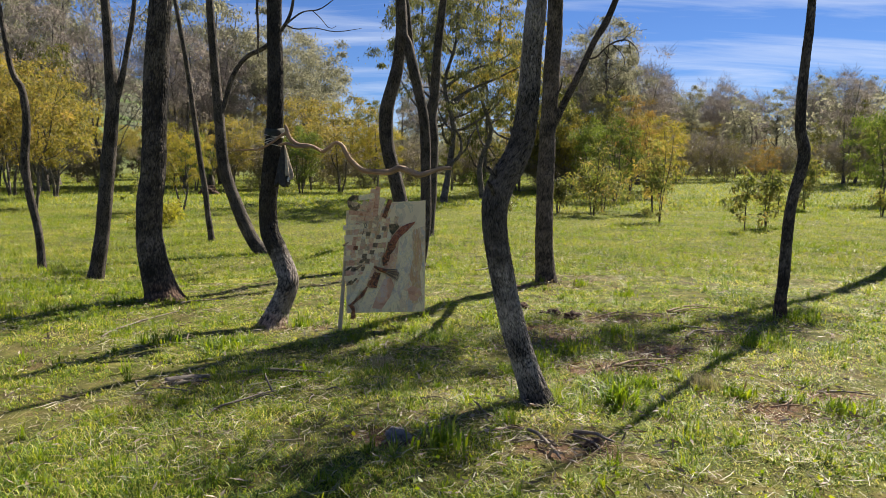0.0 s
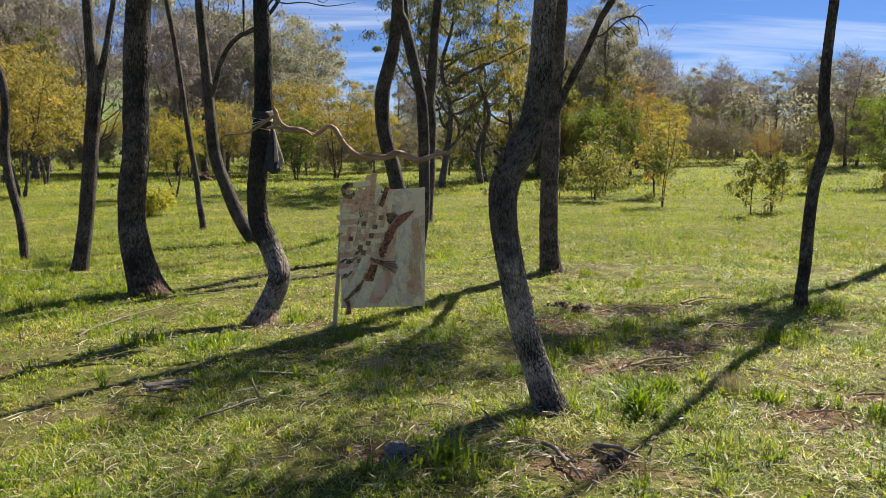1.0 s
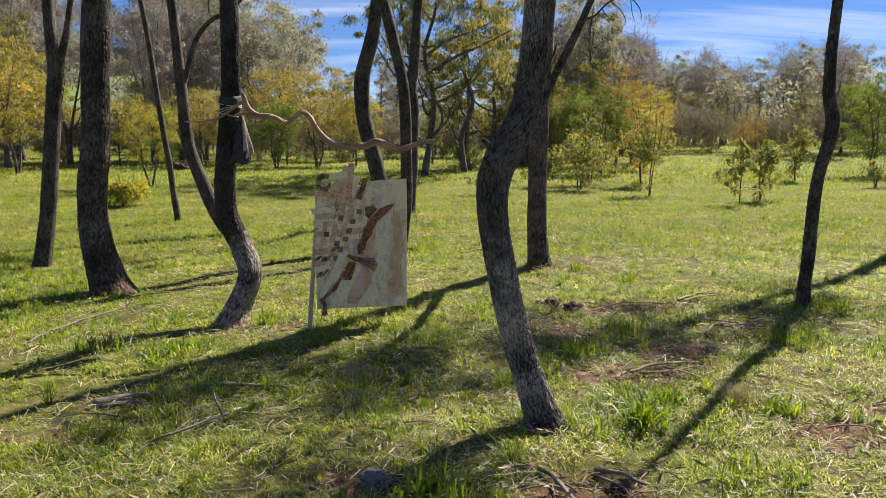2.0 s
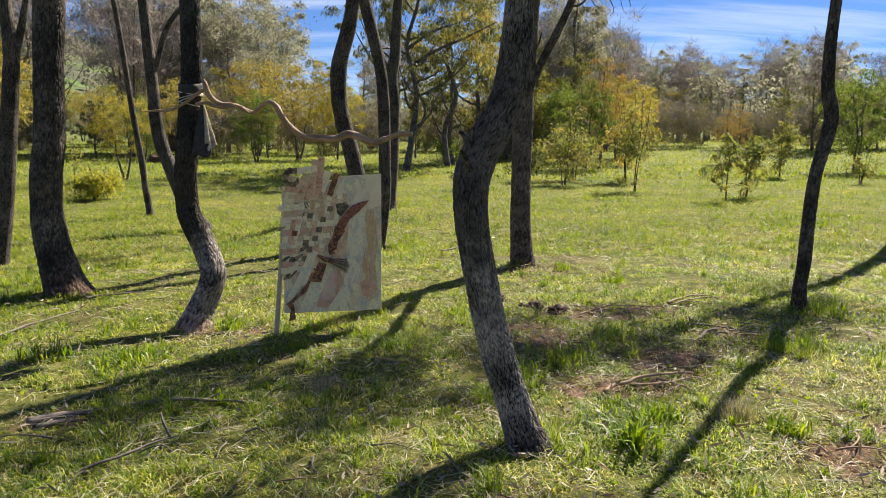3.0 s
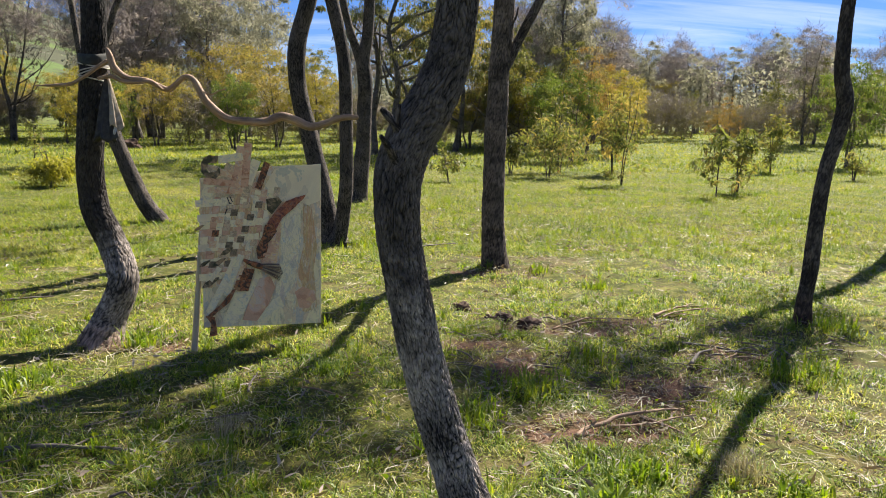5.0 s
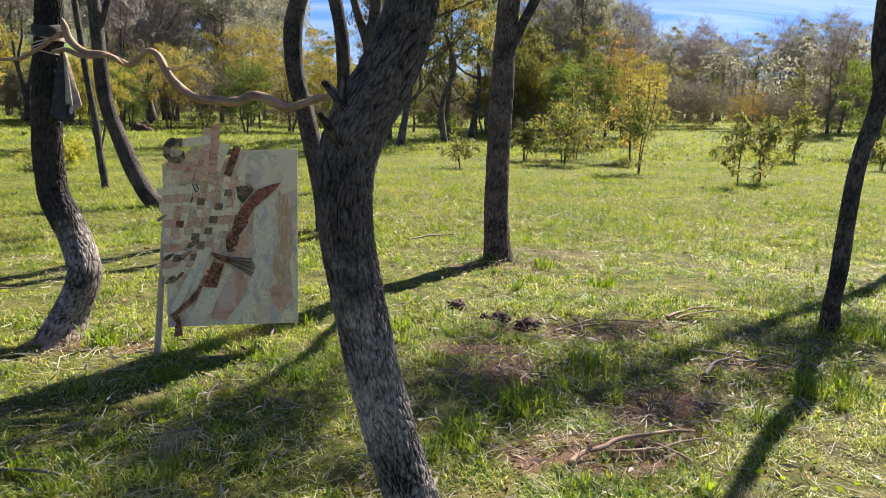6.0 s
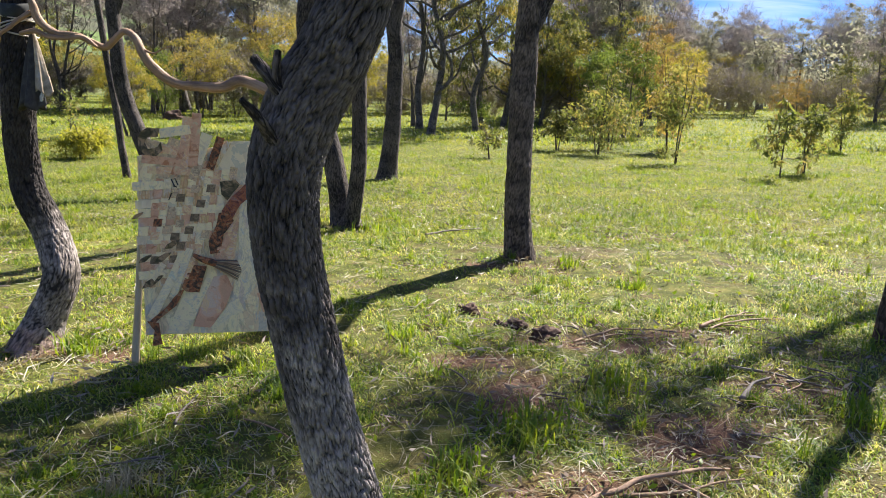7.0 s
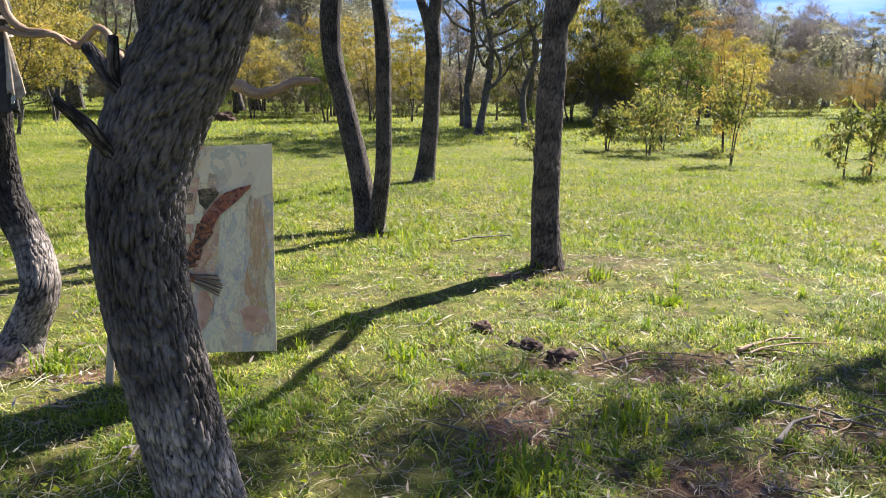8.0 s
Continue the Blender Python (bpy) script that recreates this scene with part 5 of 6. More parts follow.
    g.add(*blades(rng, x, y, h, 0.007 + 0.009 * rng.random(len(x)), 0.2 + 0.65 * rng.random(len(x)), False))
    ob = build("pasture_tussocks", np.concatenate(g.v), g.f, TUFT, None, False)
    tagged(ob, "green tussocks scattered over the pasture", "grass", kind="stuff")
    # dead leaves and broken straw that glint on the pasture
    x, y = scatter(rng, 10000, 9.0, 32, 1.2)
    keep = rng.random(len(x)) < np.clip((vnoise(flat3(x, y, 0.7), 37) - 0.38) * 4, 0.08, 1)
    x, y = x[keep], y[keep]
    v, f = stalks(rng, x, y, 0.03 + 0.07 * rng.random(len(x)) ** 2, 0.004 + 0.007 * rng.random(len(x)), 0.02, 0.05)
    ob = build("pale_litter", v, f, STRAW, None, False)
    tagged(ob, "pale dead leaves and straw lying on the pasture", "leaf litter", kind="stuff")
    # dry stalks lying criss-cross, thick where dead grass mats under the trees: x, y, half width
    x, y = scatter(rng, 230000, 2.0, 13, 0.8)
    mat = np.clip((vnoise(flat3(x, y, 1.3), 41) * 0.5 + vnoise(flat3(x, y, 4.5), 42) * 0.5 - 0.38) * 2.8, 0.05, 0.45)
    for cx, cy, r in ((-0.5, 5.4, 1.3), (0.2, 4.1, 0.9), (-1.4, 4.3, 0.9), (1.3, 6.2, 1.2), (2.4, 4.4, 1.0), (-2.6, 6.3, 0.7), (-1.5, 6.8, 0.5), (-0.9, 5.9, 1.0)):
        mat = np.maximum(mat, 1.1 * np.exp(-((x - cx) ** 2 + (y - cy) ** 2) / r ** 2) * (0.35 + 0.9 * vnoise(flat3(x, y, 5.0), 43)))
    keep = rng.random(len(x)) < mat * 0.38
    x, y = x[keep], y[keep]
    n = len(x)
    v, f = stalks(rng, x, y, 0.04 + 0.20 * rng.random(n) ** 2.2, 0.0014 + 0.0026 * rng.random(n), 0.008, 0.038)
    ob = build("dry_straw", v, f, STRAW, None, False)
    tagged(ob, "pale dry straw and dead grass stalks", "straw", kind="stuff")


make_grass()


# ---------------------------------------------------------------- the collage on its stake
def paint(name, cols, scale=9.0, warp=1.5, stretch=(1, 1, 1), rough=0.75, fine=0.25, veins=None, stains=(), lift=1.0):
    """Watercolour washes bleeding into one another, with paper grain."""
    m, nt, n, l, out = nodes(name)
    tc, mp, oi = n("ShaderNodeTexCoord"), n("ShaderNodeMapping"), n("ShaderNodeObjectInfo")
    mp.inputs["Scale"].default_value = stretch
    off = n("ShaderNodeVectorMath")
    off.operation, off.inputs[1].default_value = "SCALE", (0, 0, 0)
    shift = n("ShaderNodeCombineXYZ")
    mul = n("ShaderNodeMath")
    mul.operation, mul.inputs[1].default_value = "MULTIPLY", 37.0
    l(oi.outputs["Random"], mul.inputs[0])
    l(mul.outputs[0], shift.inputs["X"])
    l(shift.outputs[0], mp.inputs["Location"])
    l(tc.outputs["Object"], mp.inputs["Vector"])
    a = noise_node(nt, mp.outputs[0], scale, 6, 0.6, warp)
    b = noise_node(nt, tc.outputs["Object"], 160, 3, 0.6)
    cols = [tuple(x ** lift for x in c) for c in cols]
    st = [(0.37 + 0.26 * k / max(1, len(cols) - 1), c) for k, c in enumerate(cols)]
    r = ramp_node(nt, st)
    l(a.outputs["Fac"], r.inputs[0])
    grain = ramp_node(nt, [(0.3, (1 - fine * (2 * lift - 1),) * 3), (0.7, (1, 1, 1))])
    l(b.outputs["Fac"], grain.inputs[0])
    col = r.outputs["Color"]
    for k, (shade, size, level) in enumerate(stains):
        # a wash that pooled and dried with a darker rim
        w = noise_node(nt, mp.outputs[0], size, 5, 0.6, 1.2)
        w.noise_dimensions = "4D"
        w.inputs["W"].default_value = 3.7 * (k + 1)
        cover = ramp_node(nt, [(level, (0, 0, 0)), (level + 0.02, (0.6, 0.6, 0.6)), (level + 0.10, (0.35, 0.35, 0.35))])
        l(w.outputs["Fac"], cover.inputs[0])
        col = mix_node(nt, cover.outputs["Color"], col, tuple(x ** (0.75 + 0.25 * lift) for x in shade))
    if veins:
        w = noise_node(nt, mp.outputs[0], veins[1], 5, 0.6, 2.2)
        line = ramp_node(nt, [(0.455, (0, 0, 0)), (0.49, (0.33, 0.33, 0.33)), (0.50, (0.33, 0.33, 0.33)), (0.54, (0, 0, 0))])
        l(w.outputs["Fac"], line.inputs[0])
        col = mix_node(nt, line.outputs["Color"], col, veins[0])
    col = mix_node(nt, 1.0, col, grain.outputs["Color"], "MULTIPLY")
    bp = n("ShaderNodeBump")
    bp.inputs["Strength"].default_value, bp.inputs["Distance"].default_value = 0.4, 0.002
    l(a.outputs["Fac"], bp.inputs["Height"])
    s = n("ShaderNodeBsdfPrincipled")
    s.inputs["Roughness"].default_value = rough
    l(col, s.inputs["Base Color"])
    l(bp.outputs[0], s.inputs["Normal"])
    l(s.outputs[0], out.inputs["Surface"])
    return m


CREAM, SAND, TAN, PEACH = (0.92, 0.62, 0.25), (0.72, 0.50, 0.25), (0.46, 0.29, 0.15), (0.78, 0.36, 0.18)
RUST, BROWN, UMBER, ROSE = (0.52, 0.17, 0.06), (0.19, 0.095, 0.05), (0.075, 0.05, 0.035), (0.72, 0.44, 0.34)
GREYP, LILAC, BLUE, WHITE = (0.76, 0.55, 0.24), (0.80, 0.58, 0.29), (0.45, 0.53, 0.50), (0.97, 0.70, 0.26)
M_BOARD = paint("washed_board", [GREYP, WHITE, CREAM, WHITE], 5, 2.0, (1.4, 1, 0.7), veins=((0.36, 0.30, 0.26), 7.0), stains=(((0.70, 0.42, 0.24), 4.0, 0.54), ((0.55, 0.40, 0.20), 6.0, 0.57), ((0.50, 0.47, 0.44), 5.0, 0.58)), lift=0.6)
M_GREY = paint("grey_wash", [(0.78, 0.54, 0.25), (0.92, 0.64, 0.28), (0.84, 0.57, 0.25)], 5, 1.0, stains=(((0.45, 0.42, 0.30), 7.0, 0.56), ((0.66, 0.50, 0.30), 6.0, 0.58)), lift=0.6)
M_CREAM = paint("cream_paper", [SAND, CREAM, WHITE, CREAM], 22, 1.0, stains=(((0.60, 0.44, 0.26), 20.0, 0.58), ((0.50, 0.47, 0.40), 24.0, 0.60)), lift=0.6)
M_TAN = paint("tan_paper", [TAN, SAND, (0.60, 0.34, 0.18), CREAM], 30, 1.5, stains=(((0.30, 0.17, 0.09), 26.0, 0.56),), lift=0.8)
M_RUST = paint("rust_paper", [RUST, (0.72, 0.36, 0.18), PEACH, SAND], 18, 1.5, stains=(((0.40, 0.14, 0.08), 20.0, 0.58),), lift=0.8)
M_ROSE = paint("rose_paper", [ROSE, CREAM, PEACH, LILAC], 18, 2.0, stains=(((0.58, 0.28, 0.18), 16.0, 0.57),), lift=0.8)
M_BARKP = paint("bark_scrap", [UMBER, BROWN, RUST, TAN], 26, 1.5, (1, 1, 1), 0.9, 0.5)
M_RED = paint("red_bark_scrap", [(0.12, 0.04, 0.03), (0.30, 0.10, 0.07), RUST, (0.42, 0.22, 0.16)], 24, 1.5, (1, 1, 1), 0.85, 0.4)
M_PEACH = paint("peach_wash", [(0.66, 0.32, 0.17), PEACH, (0.74, 0.50, 0.33)], 7, 1.0, stains=(((0.58, 0.24, 0.12), 8.0, 0.55), (CREAM, 9.0, 0.60)), lift=0.8)
M_MARBLE = paint("marbled_wash", [(0.66, 0.56, 0.40), WHITE, LILAC, WHITE], 9, 3.0, (1.6, 1, 0.7), veins=((0.34, 0.26, 0.19), 11.0), stains=(((0.50, 0.43, 0.36), 9.0, 0.55), ((0.66, 0.45, 0.36), 8.0, 0.58)), lift=0.6)
M_OCHRE = paint("ochre_drip", [(0.70, 0.52, 0.28), CREAM, (0.80, 0.66, 0.46), (0.78, 0.46, 0.22)], 9, 1.5, (2.2, 1, 0.5), veins=((0.45, 0.22, 0.10), 8.0), stains=(((0.62, 0.34, 0.08), 7.0, 0.47), ((0.70, 0.30, 0.13), 8.0, 0.52)), lift=0.8)
M_BLUE = paint("pale_blue_wash", [WHITE, LILAC, WHITE, CREAM], 10, 2.0, veins=((0.45, 0.40, 0.38), 12.0), stains=((BLUE, 9.0, 0.57), (SAND, 10.0, 0.60)), lift=0.6)
M_OLIVE = paint("olive_leaf_scrap", [(0.06, 0.05, 0.02), (0.13, 0.10, 0.045), TAN], 22, 1.0)
M_SQUARE = paint("brown_square", [(0.13, 0.09, 0.045), (0.24, 0.165, 0.09), (0.40, 0.27, 0.15)], 30, 1.5)
M_INK = paint("black_ink", [(0.02, 0.02, 0.02), (0.04, 0.035, 0.03)], 20)

panel = new("collage_panel")
panel.matrix_basis = Matrix.Translation((-0.865, 6.80, 0.15)) @ Matrix.Rotation(radians(17.5), 4, "Z")
tagged(panel, "woven and painted paper collage panel propped on a wooden stake", "artwork")


def sheet(name, outline, mat, layer, label="", curl=0.0, thick=0.0012):
    """A scrap of paper on the panel: outline in centimetres from the lower left corner; layer counts from the board outwards."""
    bm = bmesh.new()
    pts = []
    rng = random.Random(len(outline) * 131 + int(outline[0][0] * 10))
    for k, (a, b) in enumerate(outline):
        c, d = outline[(k + 1) % len(outline)]
        steps = max(1, int(math.hypot(c - a, d - b) / 2.2))
        for j in range(steps):
            u = j / steps
            jig = 0.16 if 0 < j else 0.05
            pts.append((a + (c - a) * u + rng.uniform(-jig, jig), b + (d - b) * u + rng.uniform(-jig, jig)))
    y = -0.0022 * layer
    front = [bm.verts.new((u / 100, y - curl * (0.5 + 0.5 * math.sin(u * 0.9 + w * 0.6)), w / 100)) for u, w in pts]
    back = [bm.verts.new((v.co.x, v.co.y + thick, v.co.z)) for v in front]
    bm.faces.new(front)
    bm.faces.new(back[::-1])
    for k in range(len(front)):
        j = (k + 1) % len(front)
        bm.faces.new((front[j], front[k], back[k], back[j]))
    bmesh.ops.recalc_face_normals(bm, faces=bm.faces)
    bmesh.ops.triangulate(bm, faces=[f for f in bm.faces if len(f.verts) > 4])
    return part(name, bm, mat, panel, label)


def ribbon(name, a, b, width, mat, waves, phase, layer, label=""):
    """A paper strip from a to b (centimetres) that dips under and over the strips it crosses."""
    rng = random.Random(int(a[0] * 17 + a[1] * 5))
    L = math.hypot(b[0] - a[0], b[1] - a[1])
    dx, dy = (b[0] - a[0]) / L, (b[1] - a[1]) / L
    n = max(8, int(L * 1.3))
    bm = bmesh.new()
    rows = []
    for k in range(n + 1):
        u = k / n
        h = -0.0022 * layer - 0.0022 * math.cos(math.pi * (u * L / waves + phase))
        w = width * (1 + rng.uniform(-0.04, 0.04))
        cx, cz = a[0] + dx * L * u, a[1] + dy * L * u
        rows.append([bm.verts.new(((cx - dy * w * s) / 100, h + o, (cz + dx * w * s) / 100)) for s, o in ((-0.5, 0), (0.5, 0), (0.5, 0.0009), (-0.5, 0.0009))])
    for p, q in zip(rows, rows[1:]):
        for k in range(4):
            j = (k + 1) % 4
            bm.faces.new((p[k], p[j], q[j], q[k]))
    bm.faces.new(rows[0][::-1])
    bm.faces.new(rows[-1])
    bmesh.ops.recalc_face_normals(bm, faces=bm.faces)
    return part(name, bm, mat, panel, label)


def woven(name, a, b, width, mat, over, layer):
    """A strip of the lattice, given in grid units; over tells how high it rides where it meets the other strips."""
    L = math.hypot(*(p - q for p, q in zip(to_cm(*a), to_cm(*b))))
    n = max(12, int(L * 1.6))
    (x0, z0), (x1, z1) = to_cm(*a), to_cm(*b)
    dx, dz = (x1 - x0) / L, (z1 - z0) / L
    bm = bmesh.new()
    rows = []
    for k in range(n + 1):
        u = k / n
        h = -0.0022 * layer - 0.0026 * max(-1, min(1, 1.6 * over(a[0] + (b[0] - a[0]) * u, a[1] + (b[1] - a[1]) * u)))
        cx, cz = x0 + dx * L * u, z0 + dz * L * u
        rows.append([bm.verts.new(((cx - dz * width * s) / 100, h + o, (cz + dx * width * s) / 100)) for s, o in ((-0.5, 0), (0.5, 0), (0.5, 0.0009), (-0.5, 0.0009))])
    for p, q in zip(rows, rows[1:]):
        for k in range(4):
            j = (k + 1) % 4
            bm.faces.new((p[k], p[j], q[j], q[k]))
    bm.faces.new(rows[0][::-1])
    bm.faces.new(rows[-1])
    bmesh.ops.recalc_face_normals(bm, faces=bm.faces)
    return part(name, bm, mat, panel)


def to_cm(a, b):
    return ((a - 265) * 0.2917, (573 - b) * 0.3212)


def make_collage():
    bm = bmesh.new()
    bmesh.ops.create_cube(bm, size=1)
    for v in bm.verts:
        v.co = Vector(((v.co.x + 0.5) * 0.735, (v.co.y + 0.5) * 0.012, (v.co.z + 0.5) * 1.015))
    # the upper left of the board is cut away in steps, and hidden by the strips
    for v in bm.verts:
        if v.co.x < 0.1 and v.co.z > 0.9:
            v.co.z -= 0.09
        if v.co.x > 0.5 and v.co.z < 0.1:
            v.co.z -= 0.022
    bmesh.ops.bevel(bm, geom=bm.edges[:], offset=0.002, segments=1, affect="EDGES")
    part("board", bm, M_BOARD, panel)
    # painted ground on the bare half
    sheet("paper_sheet", [(39.4, 99.9), (72.9, 101.2), (72.9, 78.1), (59.8, 73.2), (45.2, 71.6), (37.9, 76.4)], M_GREY, 1, "grey washed paper")
    sheet("painted_band", [(62.1, 77.4), (67.7, 73.2), (70.9, 49.1), (68.5, 33.1), (70.9, 9.0), (62.7, 5.5), (56.3, 10.6), (57.5, 29.9), (62.1, 49.1)], M_OCHRE, 1, "ochre watercolour band")
    sheet("painted_band", [(48.1, 73.2), (61.0, 78.1), (59.8, 49.1), (55.4, 23.4), (48.7, 13.8), (44.0, 20.2), (47.5, 42.7)], M_MARBLE, 2, "marbled grey watercolour band")
    sheet("painted_blot", [(56.3, 19.6), (61.3, 22.8), (68.5, 19.6), (70.0, 13.8), (65.0, 8.0), (59.2, 9.0)], M_PEACH, 2, "peach watercolour blot")
    sheet("painted_shape", [(34.4, 29.9), (40.8, 30.5), (44.0, 23.4), (39.4, 12.2), (32.1, 2.2), (23.3, 3.5), (27.7, 15.4)], M_PEACH, 3, "large peach watercolour shape")
    sheet("painted_shape", [(42.3, 15.4), (46.7, 17.7), (49.3, 10.6), (42.9, 8.0), (35.0, 1.6), (32.1, 2.2)], M_BLUE, 3, "pale blue and white wash")
    sheet("paper_sheet", [(19.0, 21.8), (25.4, 20.9), (31.2, 29.9), (33.5, 28.3), (23.3, 5.8), (20.4, 0.3), (10.2, 0.3), (13.7, 9.0)], M_CREAM, 2)
    sheet("paper_sheet", [(37.9, 76.4), (51.0, 78.1), (53.4, 73.2), (39.4, 65.8), (35.0, 66.8)], M_ROSE, 2)
    sheet("paper_sheet", [(40.8, 73.2), (48.7, 63.6), (45.2, 39.5), (37.9, 31.5), (35.0, 42.7), (39.4, 55.6)], M_ROSE, 2, "rose-washed paper")
    # woven lattice: leaning uprights through level strips
    def across(a, b):
        return (a - 280 - (420 - b) * 0.2) / 13.3

    def down(a, b):
        return (b + 0.05 * (a - 258) - 332) / 14.2

    ups = [M_PEACH, M_CREAM, M_TAN, M_OCHRE, M_ROSE, M_OCHRE, M_CREAM, M_PEACH, M_CREAM, M_TAN]
    for k in range(10):
        low, high = (500 - 12 * k if k > 1 else 478), 320 - 2 * k
        a, b = ((280 + 13.3 * k + (420 - y) * 0.2, y) for y in (low, high))
        woven("paper_strip", a, b, 3.7, ups[k], lambda p, q, k=k: -math.cos(math.pi * (down(p, q) + k)), 3.6)
    rows = [M_CREAM, M_OCHRE, M_GREY, M_CREAM, M_PEACH, M_CREAM, M_GREY, M_OCHRE, M_CREAM, M_PEACH, M_CREAM, M_OCHRE]
    for k in range(12):
        right = 402 - 6.5 * max(0, k - 2)
        left = 262 - 7 * (k == 0) - 4 * (k % 4 == 2)
        a, b = ((x, 332 + 14.2 * k - 0.05 * (x - 258)) for x in (left, right))
        woven("paper_strip", a, b, 4.3, rows[k], lambda p, q, k=k: math.cos(math.pi * (across(p, q) + k)), 3.6)
    # darker squares let into the weave
    for a, b, m in ((291, 364, M_RUST), (302, 363, M_ROSE), (365, 359.5, M_SQUARE), (383, 335.5, M_SQUARE), (357, 336, M_TAN), (293, 389, M_BARKP), (329, 391, M_TAN), (354, 382, M_SQUARE), (307, 401, M_TAN), (344, 402, M_SQUARE), (320, 412, M_SQUARE),
                    (329, 427, M_SQUARE), (317, 448, M_SQUARE), (285.5, 449, M_SQUARE), (341, 368, M_ROSE), (316, 378, M_TAN), (287, 410, M_ROSE), (282, 432, M_RUST), (303, 424, M_ROSE), (371, 409, M_TAN), (349, 431, M_ROSE), (332, 350, M_SQUARE), (370, 385, M_OCHRE), (310, 436, M_TAN)):
        u, w = to_cm(a, b)
        sheet("paper_square", [(u - 2.4, w - 1.9), (u + 1.7, w - 2.1), (u + 2.5, w + 1.9), (u - 1.6, w + 2.0)], m, 5.1, "", 0.0008)
    # tail of leaning slips at the lower left
    for k, (p, q, w, m) in enumerate([((23.3, 45.3), (13.7, 19.6), 3.6, M_BLUE), ((19.0, 42.7), (7.3, 17.0), 3.0, M_CREAM), ((15.5, 33.1), (2.9, 9.0), 4.4, M_BLUE), ((10.2, 37.9), (0.9, 25.1), 3.0, M_CREAM), ((28.3, 47.5), (20.4, 29.9), 2.6, M_ROSE)]):
        ribbon("paper_slip", p, q, w, m, 30, 0, 5.2 + 0.6 * k)
    for a, b, c in ((300, 446, 1.5), (282, 485, 1.9), (271, 447, 1.2), (316, 425, 1.4), (262, 378, 1.0)):
        u, w = to_cm(a, b)
        sheet("leaf_scrap", [(u - 3.0 * c, w - 1.6 * c), (u - 0.5 * c, w - 1.2 * c), (u + 2.2 * c, w + 1.2 * c), (u + 2.6 * c, w + 2.0 * c), (u + 0.4 * c, w + 1.6 * c), (u - 2.0 * c, w + 0.2 * c)], M_OLIVE, 7, "dark dried leaf scrap", 0.002)
    # bands and torn strips along the top
    ribbon("paper_band", to_cm(272, 289), to_cm(392, 300), 4.0, M_RUST, 40, 0, 4.5, "rust-orange paper band")
    ribbon("paper_band", to_cm(300, 272), to_cm(378, 284), 4.6, M_ROSE, 40, 0, 4.0)
    ribbon("paper_band", to_cm(354, 300), to_cm(364, 218), 4.6, M_RUST, 40, 0, 5.2, "rust paper strip standing above the panel")
    ribbon("paper_band", to_cm(336, 310), to_cm(349, 224), 4.8, M_ROSE, 40, 0, 4.2)
    ribbon("paper_band", to_cm(302, 250), to_cm(352, 243), 4.6, M_CREAM, 40, 0, 5.8)
    ribbon("paper_band", to_cm(360, 296), to_cm(380, 250), 5.4, M_CREAM, 40, 0, 4.6)
    ribbon("paper_band", to_cm(382, 305), to_cm(402, 255), 4.0, M_BARKP, 40, 0, 5.4, "brown bark strip")
    ribbon("paper_band", to_cm(385, 308), to_cm(415, 262), 3.0, M_OCHRE, 40, 0, 3.2)
    ribbon("paper_band", to_cm(304, 318), to_cm(328, 258), 6.0, M_TAN, 40, 0, 3.4)
    ribbon("paper_band", to_cm(378, 318), to_cm(412, 330), 4.2, M_ROSE, 40, 0, 3.6)
    ribbon("paper_band", to_cm(278, 318), to_cm(300, 262), 4.6, M_CREAM, 40, 0, 3.2)
    ribbon("paper_band", to_cm(280, 306), to_cm(398, 312), 3.6, M_ROSE, 40, 0, 3.8)
    ribbon("paper_band", to_cm(322, 314), to_cm(340, 268), 3.0, M_RUST, 40, 0, 4.9)
    ribbon("paper_band", to_cm(352, 322), to_cm(372, 284), 4.0, M_TAN, 40, 0, 4.4)
    sheet("leaf_scrap", [(38.8, 79.7), (46.7, 80.6), (48.7, 78.1), (42.3, 70.0), (39.4, 73.2)], M_OLIVE, 5, "dark olive leaf scrap", 0.002)
    # dark curled scrap at the upper corner
    sheet("bark_curl", [(5.5, 106.6), (11.1, 106.3), (10.2, 102.1), (5.3, 101.8), (3.5, 98.6), (5.3, 96.0), (9.9, 97.3), (11.4, 99.9), (12.0, 95.4), (9.0, 92.5), (3.8, 93.1), (0.9, 96.7), (0.6, 101.2), (2.6, 105.0)], M_OLIVE, 7, "dark curled scrap of bark", 0.008)
    sheet("paper_scrap", [(2.9, 101.8), (10.8, 99.3), (5.5, 94.8)], M_TAN, 6)
    # inked marks that cannot be read
    for a, b, c, d in ((318, 320, 323, 331), (324, 319, 329, 330), (313, 353, 318, 342), (321, 331, 327, 333)):
        ribbon("ink_mark", to_cm(a, b), to_cm(c, d), 0.55, M_INK, 90, 0, 6.4)
    # bark torn across the diagonal
    sheet("bark_strip", [(63.6, 82.2), (62.1, 79.7), (55.4, 73.2), (48.7, 67.8), (43.8, 59.4), (40.8, 58.1), (39.4, 64.6), (43.8, 71.0), (51.0, 78.1), (57.5, 80.6)], M_RED, 6, "reddish torn strip of bark", 0.006)
    sheet("bark_strip", [(42.9, 64.6), (45.2, 59.4), (40.0, 52.4), (38.2, 42.7), (33.0, 42.1), (32.4, 49.1), (36.5, 57.2), (37.9, 63.6)], M_BARKP, 6, "dark brown torn bark", 0.006)
    sheet("bark_strip", [(31.2, 35.7), (27.1, 21.8), (20.4, 22.8), (18.4, 25.1), (23.3, 36.9)], M_BARKP, 6, "dark brown square of bark", 0.004)
    sheet("bark_strip", [(41.7, 51.7), (43.8, 49.1), (38.2, 40.8), (35.3, 40.1), (37.0, 45.9)], M_RUST, 7)
